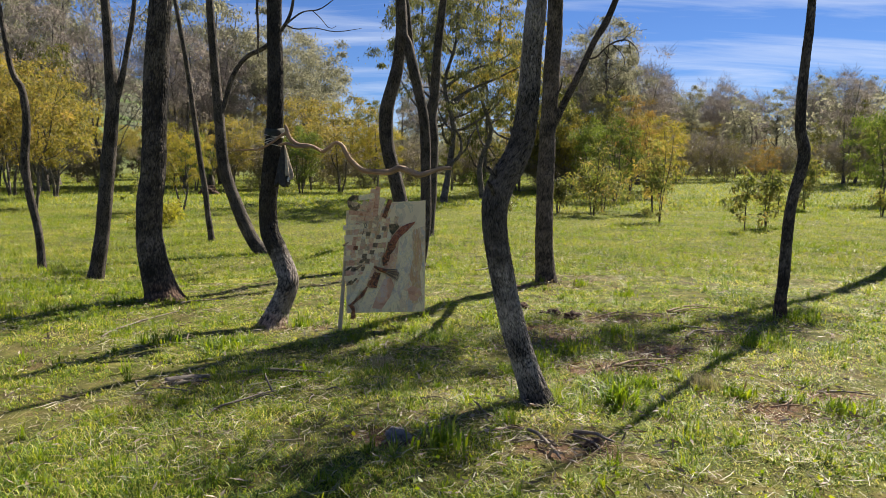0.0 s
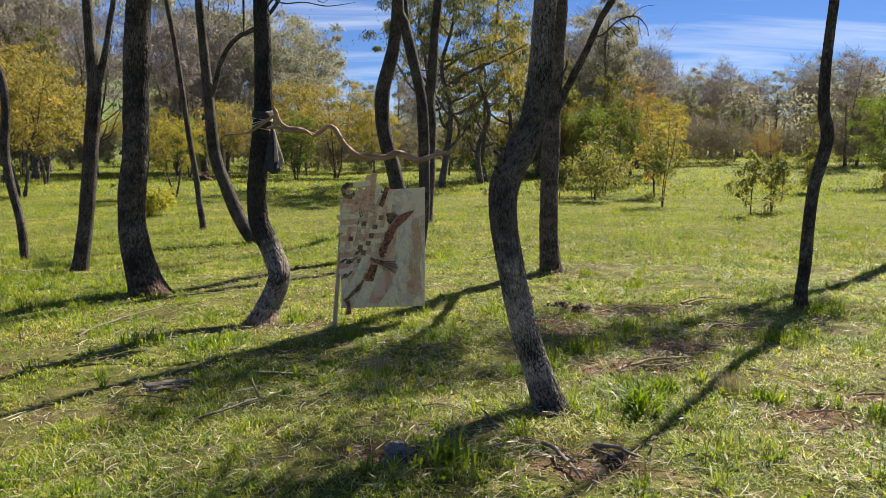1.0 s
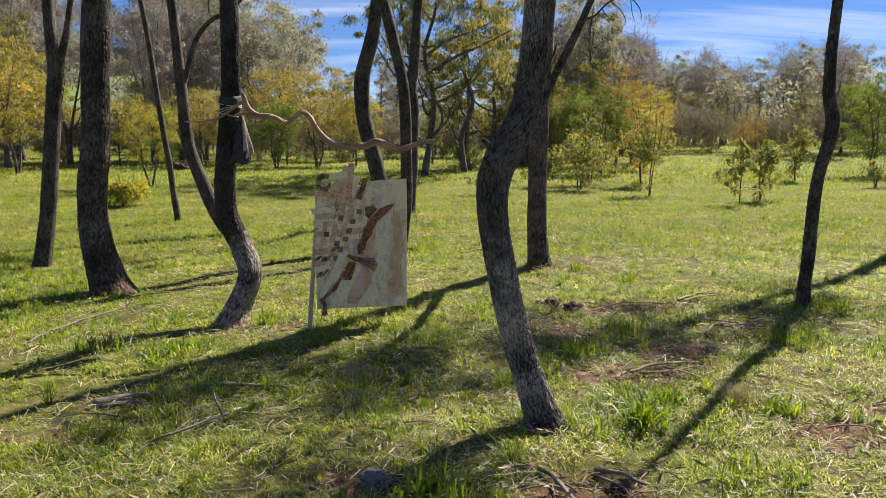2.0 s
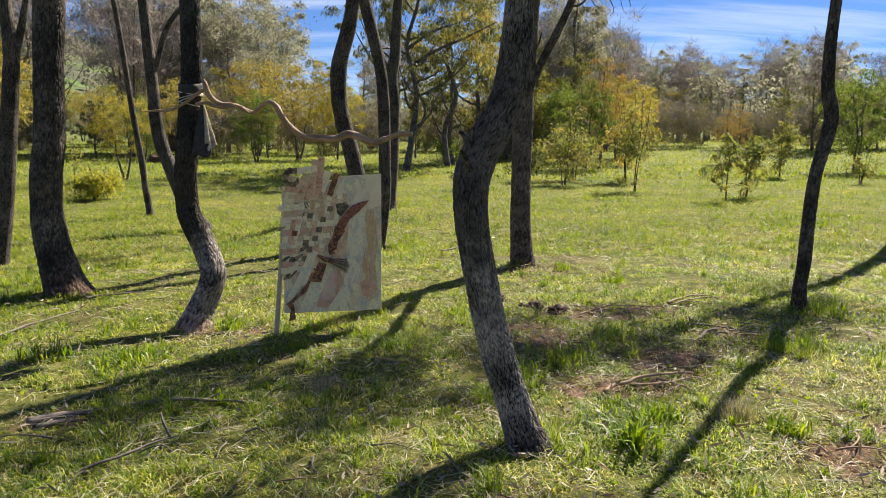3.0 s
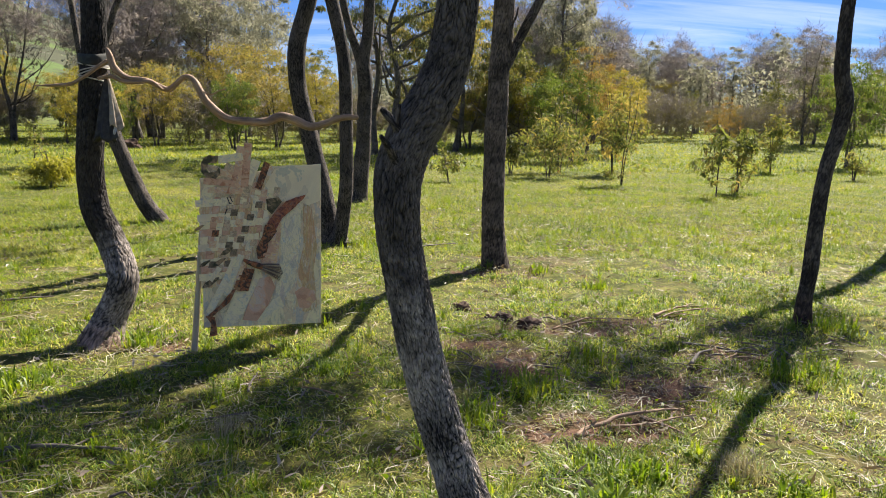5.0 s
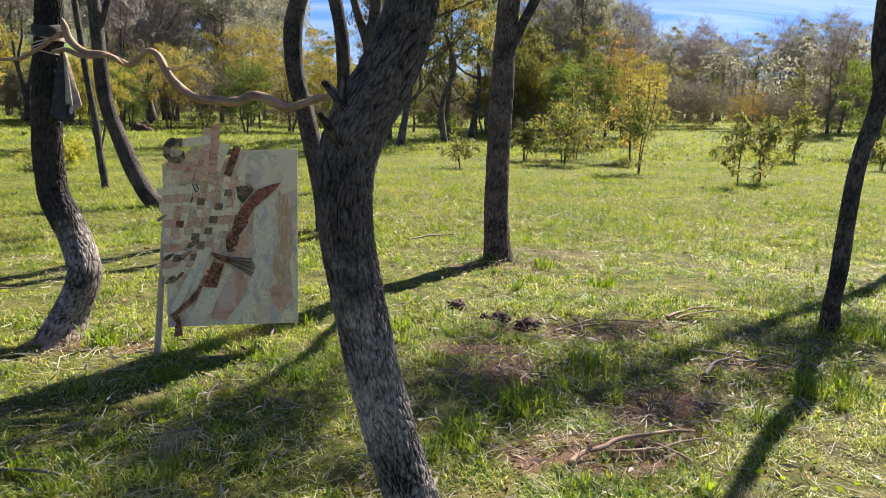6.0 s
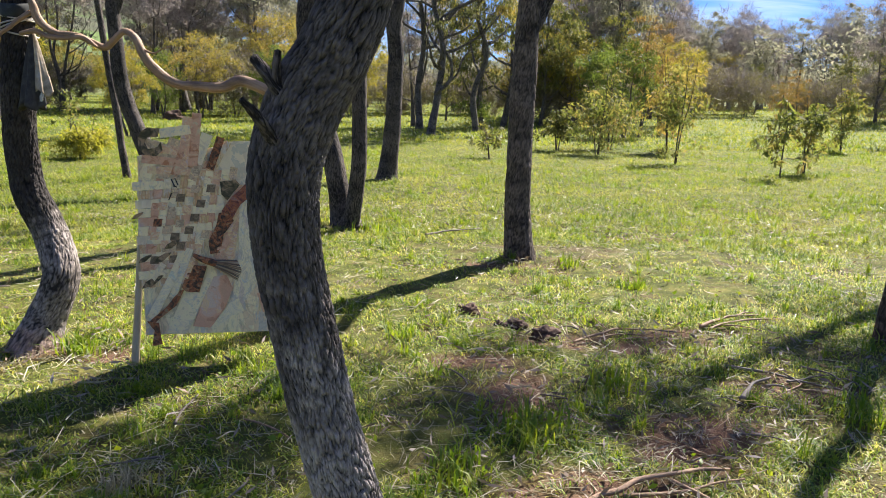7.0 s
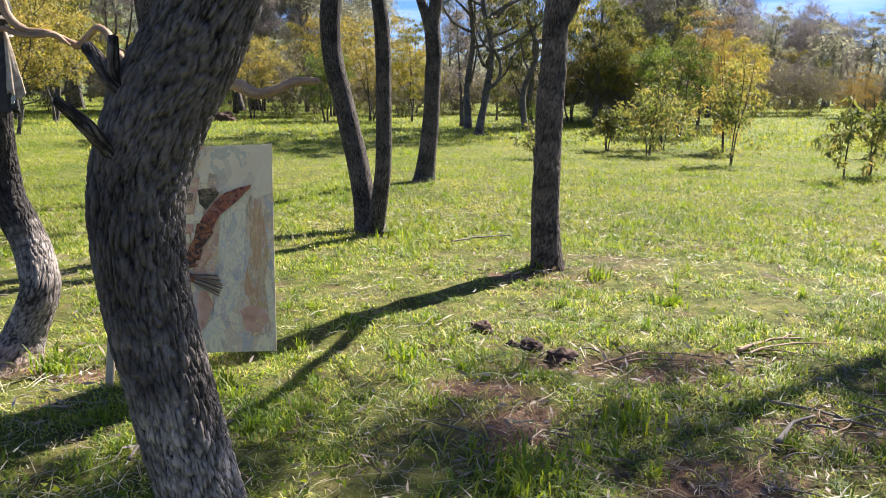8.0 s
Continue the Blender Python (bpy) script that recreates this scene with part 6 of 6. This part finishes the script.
    sheet("bark_strip", [(19.8, 24.1), (15.5, 15.4), (4.4, 6.7), (0.9, 6.7), (10.2, 14.5), (17.5, 23.4)], M_BARKP, 7, "thin dark bark edge", 0.004)
    sheet("bark_strip", [(0.9, 8.0), (6.7, 6.7), (7.9, -4.8), (2.9, -5.5), (4.4, 2.6)], M_BARKP, 7, "rusty bark end hanging below the panel", 0.006)
    # fan of bound stalks
    for k in range(15):
        t = (k - 7) / 7
        x0, z0 = to_cm(366, 452)
        x1, z1 = to_cm(432 - 4 * abs(t) * 2, 470 + 17 * t)
        x0, x1, z0, z1 = x0 / 100, x1 / 100, z0 / 100, z1 / 100
        y = -0.022 - 0.006 * math.cos(k * 2.4)
        v, f, at = tube([(x0, y + 0.004, z0 + 0.002 * t, 0.0035), ((x0 + x1) / 2, y - 0.004, (z0 + z1) / 2 + 0.004, 0.0038), (x1, y, z1, 0.0022)], 6, 0.02, 0, 0, 0.1, k)
        tagged(build("stalk", v, f, STICK if k % 4 == 0 else DRIFT if k % 2 else TIMBER, panel, True, at), "dry bound stalk")
    u, w = to_cm(362, 448)
    v, f, at = tube([(u / 100 - 0.035, -0.022, w / 100 + 0.02, 0.011), (u / 100, -0.026, w / 100, 0.017), (u / 100 + 0.05, -0.026, w / 100 - 0.02, 0.020), (u / 100 + 0.075, -0.024, w / 100 - 0.028, 0.015)], 12, 0.006, 0, 0, 0.25, 8)
    tagged(build("binding", v, f, M_BARKP, panel, True, at), "dark bark knot binding the stalks")
    # the stake behind
    pts = [(-0.070, 0.012, -0.30), (-0.060, 0.016, -0.15), (-0.042, 0.02, 0.05), (-0.016, 0.026, 0.35), (0.014, 0.032, 0.70)]
    v, f, at = tube([(*p, 0.023 - 0.002 * k) for k, p in enumerate(pts)], 10, 0.03, 0, 0, 0.12, 4)
    tagged(build("stake", v, f, TIMBER, panel, True, at), "pale weathered wooden stake")


make_collage()

# ---------------------------------------------------------------- driftwood, cord and cloth on the curved trunk
drift = new("driftwood_branch")
drift.location = (-1.47, 7.0, 1.7)
tagged(drift, "long twisting weathered branch tied across a tree trunk", "branch")
D0 = np.array((-1.47, 7.0, 1.7, 0))
MAIN = [(-1.44, 6.985, 1.835, 0.008), (-1.425, 6.98, 1.80, 0.018), (-1.40, 6.985, 1.72, 0.022), (-1.33, 7.0, 1.665, 0.017), (-1.23, 7.01, 1.655, 0.016), (-1.16, 7.03, 1.625, 0.018), (-1.10, 7.04, 1.602, 0.021), (-1.05, 7.03, 1.635, 0.021), (-0.98, 7.0, 1.68, 0.020),
        (-0.92, 6.98, 1.65, 0.022), (-0.88, 6.97, 1.575, 0.024), (-0.83, 6.98, 1.505, 0.023), (-0.74, 7.0, 1.435, 0.022), (-0.62, 7.02, 1.42, 0.021), (-0.50, 7.03, 1.42, 0.024), (-0.41, 7.03, 1.455, 0.026), (-0.32, 7.03, 1.43, 0.026), (-0.23, 7.03, 1.395, 0.024),
        (-0.13, 7.02, 1.42, 0.021), (-0.03, 7.0, 1.455, 0.019), (0.07, 6.99, 1.46, 0.014)]
for nm, ctrl in (("main_limb", MAIN),
                 ("side_limb", [(-1.50, 6.985, 1.655, 0.010), (-1.42, 6.975, 1.668, 0.013), (-1.36, 6.985, 1.645, 0.013), (-1.28, 6.995, 1.64, 0.013), (-1.19, 7.0, 1.645, 0.011), (-1.12, 7.0, 1.60, 0.006)]),
                 ("side_limb", [(-1.44, 6.985, 1.76, 0.014), (-1.50, 6.975, 1.72, 0.012), (-1.56, 6.975, 1.675, 0.011), (-1.66, 6.98, 1.62, 0.010), (-1.78, 7.03, 1.61, 0.009), (-1.92, 7.08, 1.605, 0.004)]),
                 ("twig", [(-0.885, 6.97, 1.60, 0.006), (-0.82, 6.95, 1.575, 0.004), (-0.77, 6.95, 1.60, 0.003), (-0.73, 6.95, 1.61, 0.002)])):
    v, f, a = tube(np.array(ctrl) - D0, 18, 0.008, 0, 0.0035, 0.22, 17, (50, 12))
    build(nm, v, f, DRIFT, drift, True, a)
CORD = wood_material("pale_cord", (0.40, 0.36, 0.30), (0.62, 0.58, 0.50), 3.0)


def loop_round(name, cx, cy, cz, r, tilt, thick, mat, parent, origin, label=""):
    c = []
    for k in range(17):
        t = 6.2832 * k / 16
        c.append((cx + r * math.cos(t) - origin[0], cy + r * math.sin(t) - origin[1], cz + tilt * math.cos(t) - origin[2], thick))
    v, f, a = tube(c, 8, 0.01, 0, 0, 0.1, 6)
    ob = build(name, v, f, mat, parent, True, a)
    return tagged(ob, label) if label else ob


for dz, tl in ((1.715, 0.02), (1.735, -0.015), (1.70, 0.03), (1.66, -0.02)):
    loop_round("cord_loop", -1.56, 7.083, dz, 0.088, tl, 0.0045, CORD, drift, D0, "pale cord loop round the trunk")
CLOTH_D = paint("charcoal_cloth", [(0.02, 0.019, 0.018), (0.04, 0.037, 0.034), (0.065, 0.06, 0.054)], 12, 1.0, (1, 1, 1), 0.9, 0.2)
CLOTH = paint("grey_cloth", [(0.22, 0.175, 0.12), (0.38, 0.31, 0.22), (0.55, 0.46, 0.35)], 10, 1.0, (1, 1, 1), 0.9, 0.2)
# strap wound round the trunk
strap = new("cloth_strap")
strap.location = (-1.555, 7.08, 1.80)
tagged(strap, "dark grey-green cloth strap wound round a trunk", "strap")
n = 40
rows = []
for z, r in ((1.745, 0.086), (1.752, 0.090), (1.77, 0.0905), (1.79, 0.089), (1.805, 0.087), (1.812, 0.079)):
    rows.append([((r + 0.003 * math.sin(5 * 6.2832 * k / n + z * 60)) * math.cos(6.2832 * k / n), (r + 0.003 * math.sin(5 * 6.2832 * k / n + z * 60)) * math.sin(6.2832 * k / n), z - 1.80 + 0.012 * math.sin(6.2832 * k / n)) for k in range(n)])
v = np.array(rows).reshape(-1, 3)
q = [(i * n + k, i * n + (k + 1) % n, (i + 1) * n + (k + 1) % n, (i + 1) * n + k) for i in range(len(rows) - 1) for k in range(n)]
build("band", v, [np.array(q)], paint("olive_grey_cloth", [(0.014, 0.017, 0.013), (0.026, 0.03, 0.023), (0.045, 0.05, 0.04)], 14), strap, True)


def hanging_cloth():
    """A garment hung by its collar: pleats that open downwards, a folded hem."""
    ob = new("hanging_cloth")
    ob.location = (-1.462, 7.03, 1.66)
    tagged(ob, "limp charcoal and grey cloth hanging from the tied branch", "cloth")
    for nm, mat, x0, wide, length, deep, ph, lab in (("front_fold", CLOTH, 0.036, 0.075, 0.30, 0.022, 0.3, "grey cloth fold"), ("back_fold", CLOTH_D, -0.014, 0.105, 0.37, 0.035, 1.7, "charcoal cloth fold")):
        n, k = 44, 26
        rows = []
        for i in range(k + 1):
            u = i / k
            half = 0.012 + (wide / 2) * u ** 0.75
            d = 0.010 + deep * u ** 0.7
            row = []
            for j in range(n):
                t = 6.2832 * j / n
                pl = 1 + 0.22 * u * math.sin(5 * t + ph + 1.5 * u) + 0.10 * u * math.sin(9 * t - ph)
                hem = 0.018 * u * math.sin(3 * t + ph) * (u > 0.7)
                row.append((x0 * u + half * pl * math.cos(t), d * pl * math.sin(t) - 0.02 * u, -length * u + hem))
            rows.append(row)
        v = np.array(rows).reshape(-1, 3)
        q = [(i * n + j, i * n + (j + 1) % n, (i + 1) * n + (j + 1) % n, (i + 1) * n + j) for i in range(k) for j in range(n)]
        v = np.vstack([v, [[0, 0, 0.015]], [[x0, -0.02, -length + 0.03]]])
        t1 = [(k * 0 + (j + 1) % n, j, n * (k + 1)) for j in range(n)]
        t2 = [(k * n + j, k * n + (j + 1) % n, n * (k + 1) + 1) for j in range(n)]
        tagged(build(nm, v, [np.array(q), np.array(t1), np.array(t2)], mat, ob, True), lab)
    bm = bmesh.new()
    bmesh.ops.create_cube(bm, size=1)
    for w in bm.verts:
        w.co = Vector((0.048 + w.co.x * 0.022, -0.045 + w.co.y * 0.02, -0.315 + w.co.z * 0.045 + w.co.x * 0.02))
    bmesh.ops.bevel(bm, geom=bm.edges[:], offset=0.008, segments=2, affect="EDGES")
    part("lining_tab", bm, paint("pale_lining", [(0.4, 0.4, 0.4), (0.6, 0.6, 0.6)], 30), ob, "pale bit of lining")


hanging_cloth()


# ---------------------------------------------------------------- on the ground
def gz(x, y):
    return float(ground_z(x, y))


def stick(label, pts, r, mat=STICK, forks=(), seed=0, name="fallen_stick"):
    """A stick on the ground: points x, y, height over the ground; forks: side twigs likewise."""
    ob = new(name)
    x0, y0 = pts[0][0], pts[0][1]
    z0 = gz(x0, y0)
    ob.location = (x0, y0, z0)
    tagged(ob, label, "stick", "fallen sticks")
    for k, line in enumerate((pts, *forks)):
        m = len(line)
        rr = r if k == 0 else r * 0.6
        c = [(x - x0, y - y0, gz(x, y) + h - z0, rr * (1 - 0.6 * i / max(1, m - 1))) for i, (x, y, h) in enumerate(line)]
        v, f, a = tube(c, 8, 0.02, 0, 0, 0.25, seed + k)
        made = build("shaft" if k == 0 else "twig", v, f, mat, ob if k == 0 else shaft, True, a)
        shaft = made if k == 0 else shaft
    return ob


def bowed(x0, y0, x1, y1, h0=0.012, h1=0.02, bow=0.04, n=6, seed=0):
    rng = random.Random(seed)
    L = math.hypot(x1 - x0, y1 - y0)
    nx, ny = -(y1 - y0) / L, (x1 - x0) / L
    out = []
    for k in range(n):
        u = k / (n - 1)
        b = bow * math.sin(math.pi * u) + rng.uniform(-0.012, 0.012)
        out.append((x0 + (x1 - x0) * u + nx * b, y0 + (y1 - y0) * u + ny * b, h0 + (h1 - h0) * math.sin(math.pi * u * 0.9)))
    return out


stick("long thin bowed stick lying in grass", bowed(-2.87, 6.3, -2.59, 7.4, 0.02, 0.035, 0.08, 8, 1), 0.011, STICK, (), 1)
stick("forked dark twig with a raised end", bowed(-1.40, 4.47, -1.07, 4.83, 0.012, 0.05, -0.03, 7, 2), 0.010, STICK, [bowed(-1.10, 4.80, -1.17, 4.95, 0.03, 0.13, 0.02, 4, 3), bowed(-1.2, 4.68, -1.02, 4.62, 0.02, 0.05, 0.02, 4, 4), bowed(-1.36, 4.5, -1.38, 4.35, 0.01, 0.04, 0.01, 3, 5)], 2)
stick("dark stick half sunk in grass", bowed(-1.5, 5.3, -0.8, 5.32, 0.01, 0.03, 0.05, 7, 6), 0.014, STICK, [bowed(-1.1, 5.33, -0.95, 5.5, 0.02, 0.03, 0.02, 4, 7)], 3)
stick("pale split stick with frayed bark", bowed(1.17, 5.48, 1.82, 5.83, 0.015, 0.03, 0.05, 8, 8), 0.014, DRIFT, [bowed(1.35, 5.58, 1.85, 5.76, 0.02, 0.02, -0.02, 5, 9), bowed(1.55, 5.7, 1.72, 5.5, 0.02, 0.02, 0.02, 4, 10)], 4)
stick("short dark broken stick", bowed(2.12, 6.5, 2.38, 6.8, 0.02, 0.05, 0.01, 5, 11), 0.013, STICK, [bowed(2.3, 6.7, 2.42, 6.66, 0.02, 0.03, 0.01, 3, 12)], 5)
stick("bundle of pale stripped bark", bowed(2.30, 7.70, 2.82, 7.97, 0.02, 0.03, 0.03, 6, 13), 0.012, DRIFT, [bowed(2.34, 7.66, 2.9, 7.90, 0.02, 0.03, 0.02, 6, 14), bowed(2.36, 7.76, 2.74, 8.0, 0.02, 0.04, -0.02, 6, 15), bowed(2.45, 7.72, 2.66, 7.62, 0.02, 0.03, 0.0, 4, 16)], 6)
stick("thin stick lying across grass", bowed(0.46, 10.64, 1.17, 11.07, 0.03, 0.04, 0.06, 7, 17), 0.009, STICK, (), 7)
stick("dark strip of bark lying in grass", bowed(0.49, 4.10, 0.60, 3.70, 0.02, 0.03, 0.015, 6, 18), 0.013, STICK, [bowed(0.53, 3.95, 0.62, 3.86, 0.02, 0.03, 0.01, 4, 19)], 8)
stick("short dark curl of bark in grass", bowed(0.70, 4.09, 0.83, 3.84, 0.02, 0.035, 0.02, 5, 20), 0.010, STICK, [], 9)
stick("curled dark strip of bark", bowed(0.74, 4.12, 0.92, 3.92, 0.02, 0.06, -0.02, 6, 20), 0.016, STICK, (), 9)
stick("thin pale twig with two prongs", bowed(2.05, 4.62, 2.32, 4.45, 0.02, 0.05, 0.02, 5, 21), 0.006, DRIFT, [bowed(2.2, 4.53, 2.18, 4.40, 0.03, 0.05, 0.01, 3, 22)], 10)
stick("dark twig in grass", bowed(2.5, 4.95, 2.85, 4.86, 0.015, 0.03, 0.03, 5, 23), 0.010, STICK, (), 11)
stick("piece of stick in bare earth", bowed(1.45, 7.36, 1.95, 7.62, 0.012, 0.03, 0.03, 6, 24), 0.010, DRIFT, [bowed(1.6, 7.42, 1.98, 7.5, 0.02, 0.02, 0.02, 5, 25)], 12)
stick("stick beside a tree foot", bowed(-2.75, 7.9, -2.35, 8.15, 0.015, 0.03, 0.02, 5, 26), 0.012, STICK, (), 13)
stick("broken grey stick among litter", bowed(2.2, 6.95, 2.75, 6.55, 0.015, 0.02, 0.06, 7, 27), 0.010, STICK, [bowed(2.45, 6.78, 2.7, 6.85, 0.02, 0.02, 0.0, 4, 28)], 14)
stick("weathered slab of bark", bowed(-1.86, 5.02, -1.62, 5.2, 0.02, 0.03, 0.0, 5, 29), 0.030, STICK, [bowed(-1.8, 4.98, -1.6, 5.1, 0.01, 0.02, 0.01, 4, 30)], 15)

# thin dead twigs where litter gathers: middle of each drift, half width and half depth, number
rt = random.Random(23)
for cx, cy, wx, wy, m in ((2.45, 6.65, 0.45, 0.35, 12), (1.15, 6.55, 0.45, 0.35, 8), (1.75, 7.45, 0.5, 0.2, 7), (3.35, 6.75, 0.25, 0.2, 6), (1.75, 6.1, 0.3, 0.25, 6), (0.75, 4.0, 0.3, 0.25, 6), (2.2, 4.5, 0.4, 0.3, 7), (-1.75, 4.9, 0.4, 0.3, 7), (-0.3, 4.6, 0.7, 0.4, 8), (-0.6, 5.9, 0.6, 0.4, 6)):
    for k in range(m):
        x, y, a, L = cx + rt.uniform(-wx, wx), cy + rt.uniform(-wy, wy), rt.uniform(0, 6.28), rt.uniform(0.10, 0.34)
        pale = rt.random() < 0.4
        stick("pale dead twig lying in the litter" if pale else "thin dark twig lying in the litter", bowed(x, y, x + L * math.cos(a), y + L * math.sin(a), 0.014, 0.03, rt.uniform(-0.03, 0.03), 5, k), rt.uniform(0.003, 0.007), DRIFT if pale else STICK, (), 40 + k)

EARTHY = paint("dark_red_earth", [(0.05, 0.028, 0.018), (0.10, 0.058, 0.038), (0.17, 0.10, 0.068)], 40, 1.0, (1, 1, 1), 0.95, 0.4)
STONE = paint("grey_stone", [(0.10, 0.10, 0.10), (0.19, 0.185, 0.18), (0.27, 0.26, 0.25)], 30, 1.0, (1, 1, 1), 0.9, 0.3)


def lump(name, label, x, y, r, mat, seed, cat):
    """A rough clod or stone resting in the turf."""
    bm = bmesh.new()
    bmesh.ops.create_icosphere(bm, subdivisions=4, radius=1)
    for v in bm.verts:
        d = 1 + 0.55 * (noise.noise(v.co * 1.3 + Vector((seed, 0, 0))) ) + 0.25 * noise.noise(v.co * 3.7 + Vector((0, seed, 0))) + 0.08 * noise.noise(v.co * 9)
        v.co = Vector((v.co.x * d * r, v.co.y * d * r * 0.85, v.co.z * d * r * 0.62))
    for f in bm.faces:
        f.smooth = True
    me = bpy.data.meshes.new(name)
    bm.to_mesh(me)
    bm.free()
    me.materials.append(mat)
    ob = new(name, me)
    ob.location = (x, y, gz(x, y) + r * 0.22)
    return tagged(ob, label, cat)


lump("earth_clod", "dark overturned clod of earth in turf", 1.29, 7.50, 0.082, EARTHY, 1, "clod")
lump("earth_clod", "dark clod of earth beside a larger one", 1.12, 7.66, 0.066, EARTHY, 2, "clod")
lump("earth_clod", "dark clod of earth in sunlit grass", 0.84, 7.92, 0.066, EARTHY, 3, "clod")
lump("earth_clod", "small crumb of dark earth", 1.02, 7.7, 0.028, EARTHY, 4, "clod")
lump("earth_clod", "dark clod beneath curled bark", 0.82, 3.98, 0.05, EARTHY, 5, "clod")
lump("field_stone", "grey stone half hidden in grass", -0.24, 4.05, 0.062, STONE, 6, "stone")
lump("tree_stump", "low dark burnt stump in the paddock", -10.29, 33.65, 0.40, EARTHY, 7, "stump")


def tuft(label, x, y, n, r, h, w, mat, seed, lean=(0.1, 0.7), name="grass_tuft"):
    """A clump of strap leaves rising from one root."""
    rng = np.random.default_rng(seed)
    px, py = x + rng.normal(0, r, n), y + rng.normal(0, r, n)
    hh = h * (0.55 + 0.6 * rng.random(n))
    v, f = blades(rng, px, py, hh, w * (0.6 + 0.8 * rng.random(n)), lean[0] + (lean[1] - lean[0]) * rng.random(n), True)
    z = gz(x, y)
    ob = build(name, v - (x, y, z), f, mat, None, False)
    ob.location = (x, y, z)
    return tagged(ob, label, "grass tuft", kind="stuff")


def make_tufts():
    tuft("strap-leaved bright green tuft", 1.12, 4.72, 80, 0.05, 0.22, 0.016, TUFT, 1, (0.2, 0.75))
    tuft("dry straw-coloured feathery tuft", 1.78, 5.07, 300, 0.055, 0.14, 0.003, STRAW, 2, (0.0, 0.6))
    tuft("grey-green spiky weed tuft", 0.02, 3.88, 90, 0.07, 0.17, 0.013, TUFT, 3, (0.1, 0.8))
    tuft("bright green tuft in sun", 1.36, 5.05, 90, 0.06, 0.12, 0.011, TUFT, 4)
    tuft("bright green tuft in sun", 1.95, 4.85, 80, 0.05, 0.12, 0.012, TUFT, 5)
    tuft("green tuft in light shade", 1.02, 6.15, 140, 0.11, 0.13, 0.010, TUFT, 6)
    tuft("green tuft in light shade", 0.75, 5.75, 110, 0.08, 0.12, 0.009, TUFT, 7)
    tuft("bright green tuft beside a trunk", -1.30, 6.95, 70, 0.05, 0.17, 0.010, TUFT, 8)
    tuft("green tuft beside a trunk", 1.7, 9.35, 60, 0.05, 0.13, 0.009, TUFT, 9)
    tuft("green tuft on the paddock", 2.15, 8.75, 70, 0.07, 0.13, 0.010, TUFT, 10)
    tuft("green tuft on the paddock", 0.45, 7.4, 70, 0.06, 0.12, 0.010, TUFT, 11)
    tuft("green tuft at a tree foot", -0.15, 10.9, 90, 0.10, 0.16, 0.009, TUFT, 12)
    tuft("yellowing tuft in light shade", -0.45, 5.55, 160, 0.05, 0.12, 0.004, STRAW, 13, (0.0, 0.6))
    tuft("lush green tuft in shade", -1.75, 6.1, 110, 0.09, 0.14, 0.010, TUFT, 14)
    tuft("lush green tuft in sun", -2.35, 6.25, 100, 0.08, 0.15, 0.010, TUFT, 15)
    tuft("lush green tuft at a tree foot", 3.5, 7.35, 110, 0.10, 0.14, 0.009, TUFT, 16)
    tuft("bright broad tuft on the paddock", 2.45, 4.55, 70, 0.05, 0.13, 0.013, TUFT, 17)
    tuft("green tuft in dappled shade", 1.55, 6.7, 120, 0.09, 0.13, 0.009, TUFT, 18)
    tuft("green tuft in dappled shade", 2.75, 6.35, 140, 0.12, 0.15, 0.009, TUFT, 19)


make_tufts()


def litter():
    """Dead gum leaves and flakes of bark, thickest where the earth is bare and under the trees."""
    rng = np.random.default_rng(91)
    x, y = scatter(rng, 22000, 2.2, 12.0, 0.9)
    near_tree = np.zeros(len(x))
    for cx, cy in ((0.6, 4.5), (-1.5, 6.9), (-3.0, 8.0), (1.3, 9.3), (2.4, 6.7), (1.5, 7.3), (1.0, 6.4), (1.7, 6.2), (2.7, 6.9), (0.7, 4.0), (2.1, 4.5)):
        near_tree = np.maximum(near_tree, np.exp(-((x - cx) ** 2 + (y - cy) ** 2) / 0.35))
    keep = rng.random(len(x)) < np.clip(0.045 + 0.5 * near_tree + 0.6 * earth(x, y), 0, 1)
    x, y = x[keep], y[keep]
    v, q = leaf_cloud(rng, np.stack([x, y, ground_z(x, y) + 0.03], 1), 0.012, 1, 0.07, 0.014, 0.02)
    v[:, 2] = np.maximum(v[:, 2], ground_z(v[:, 0], v[:, 1]) + 0.004)
    tagged(build("leaf_litter", v, [q], LITTER, None, False), "fallen gum leaves and flakes of bark", "leaf litter", kind="stuff")


litter()
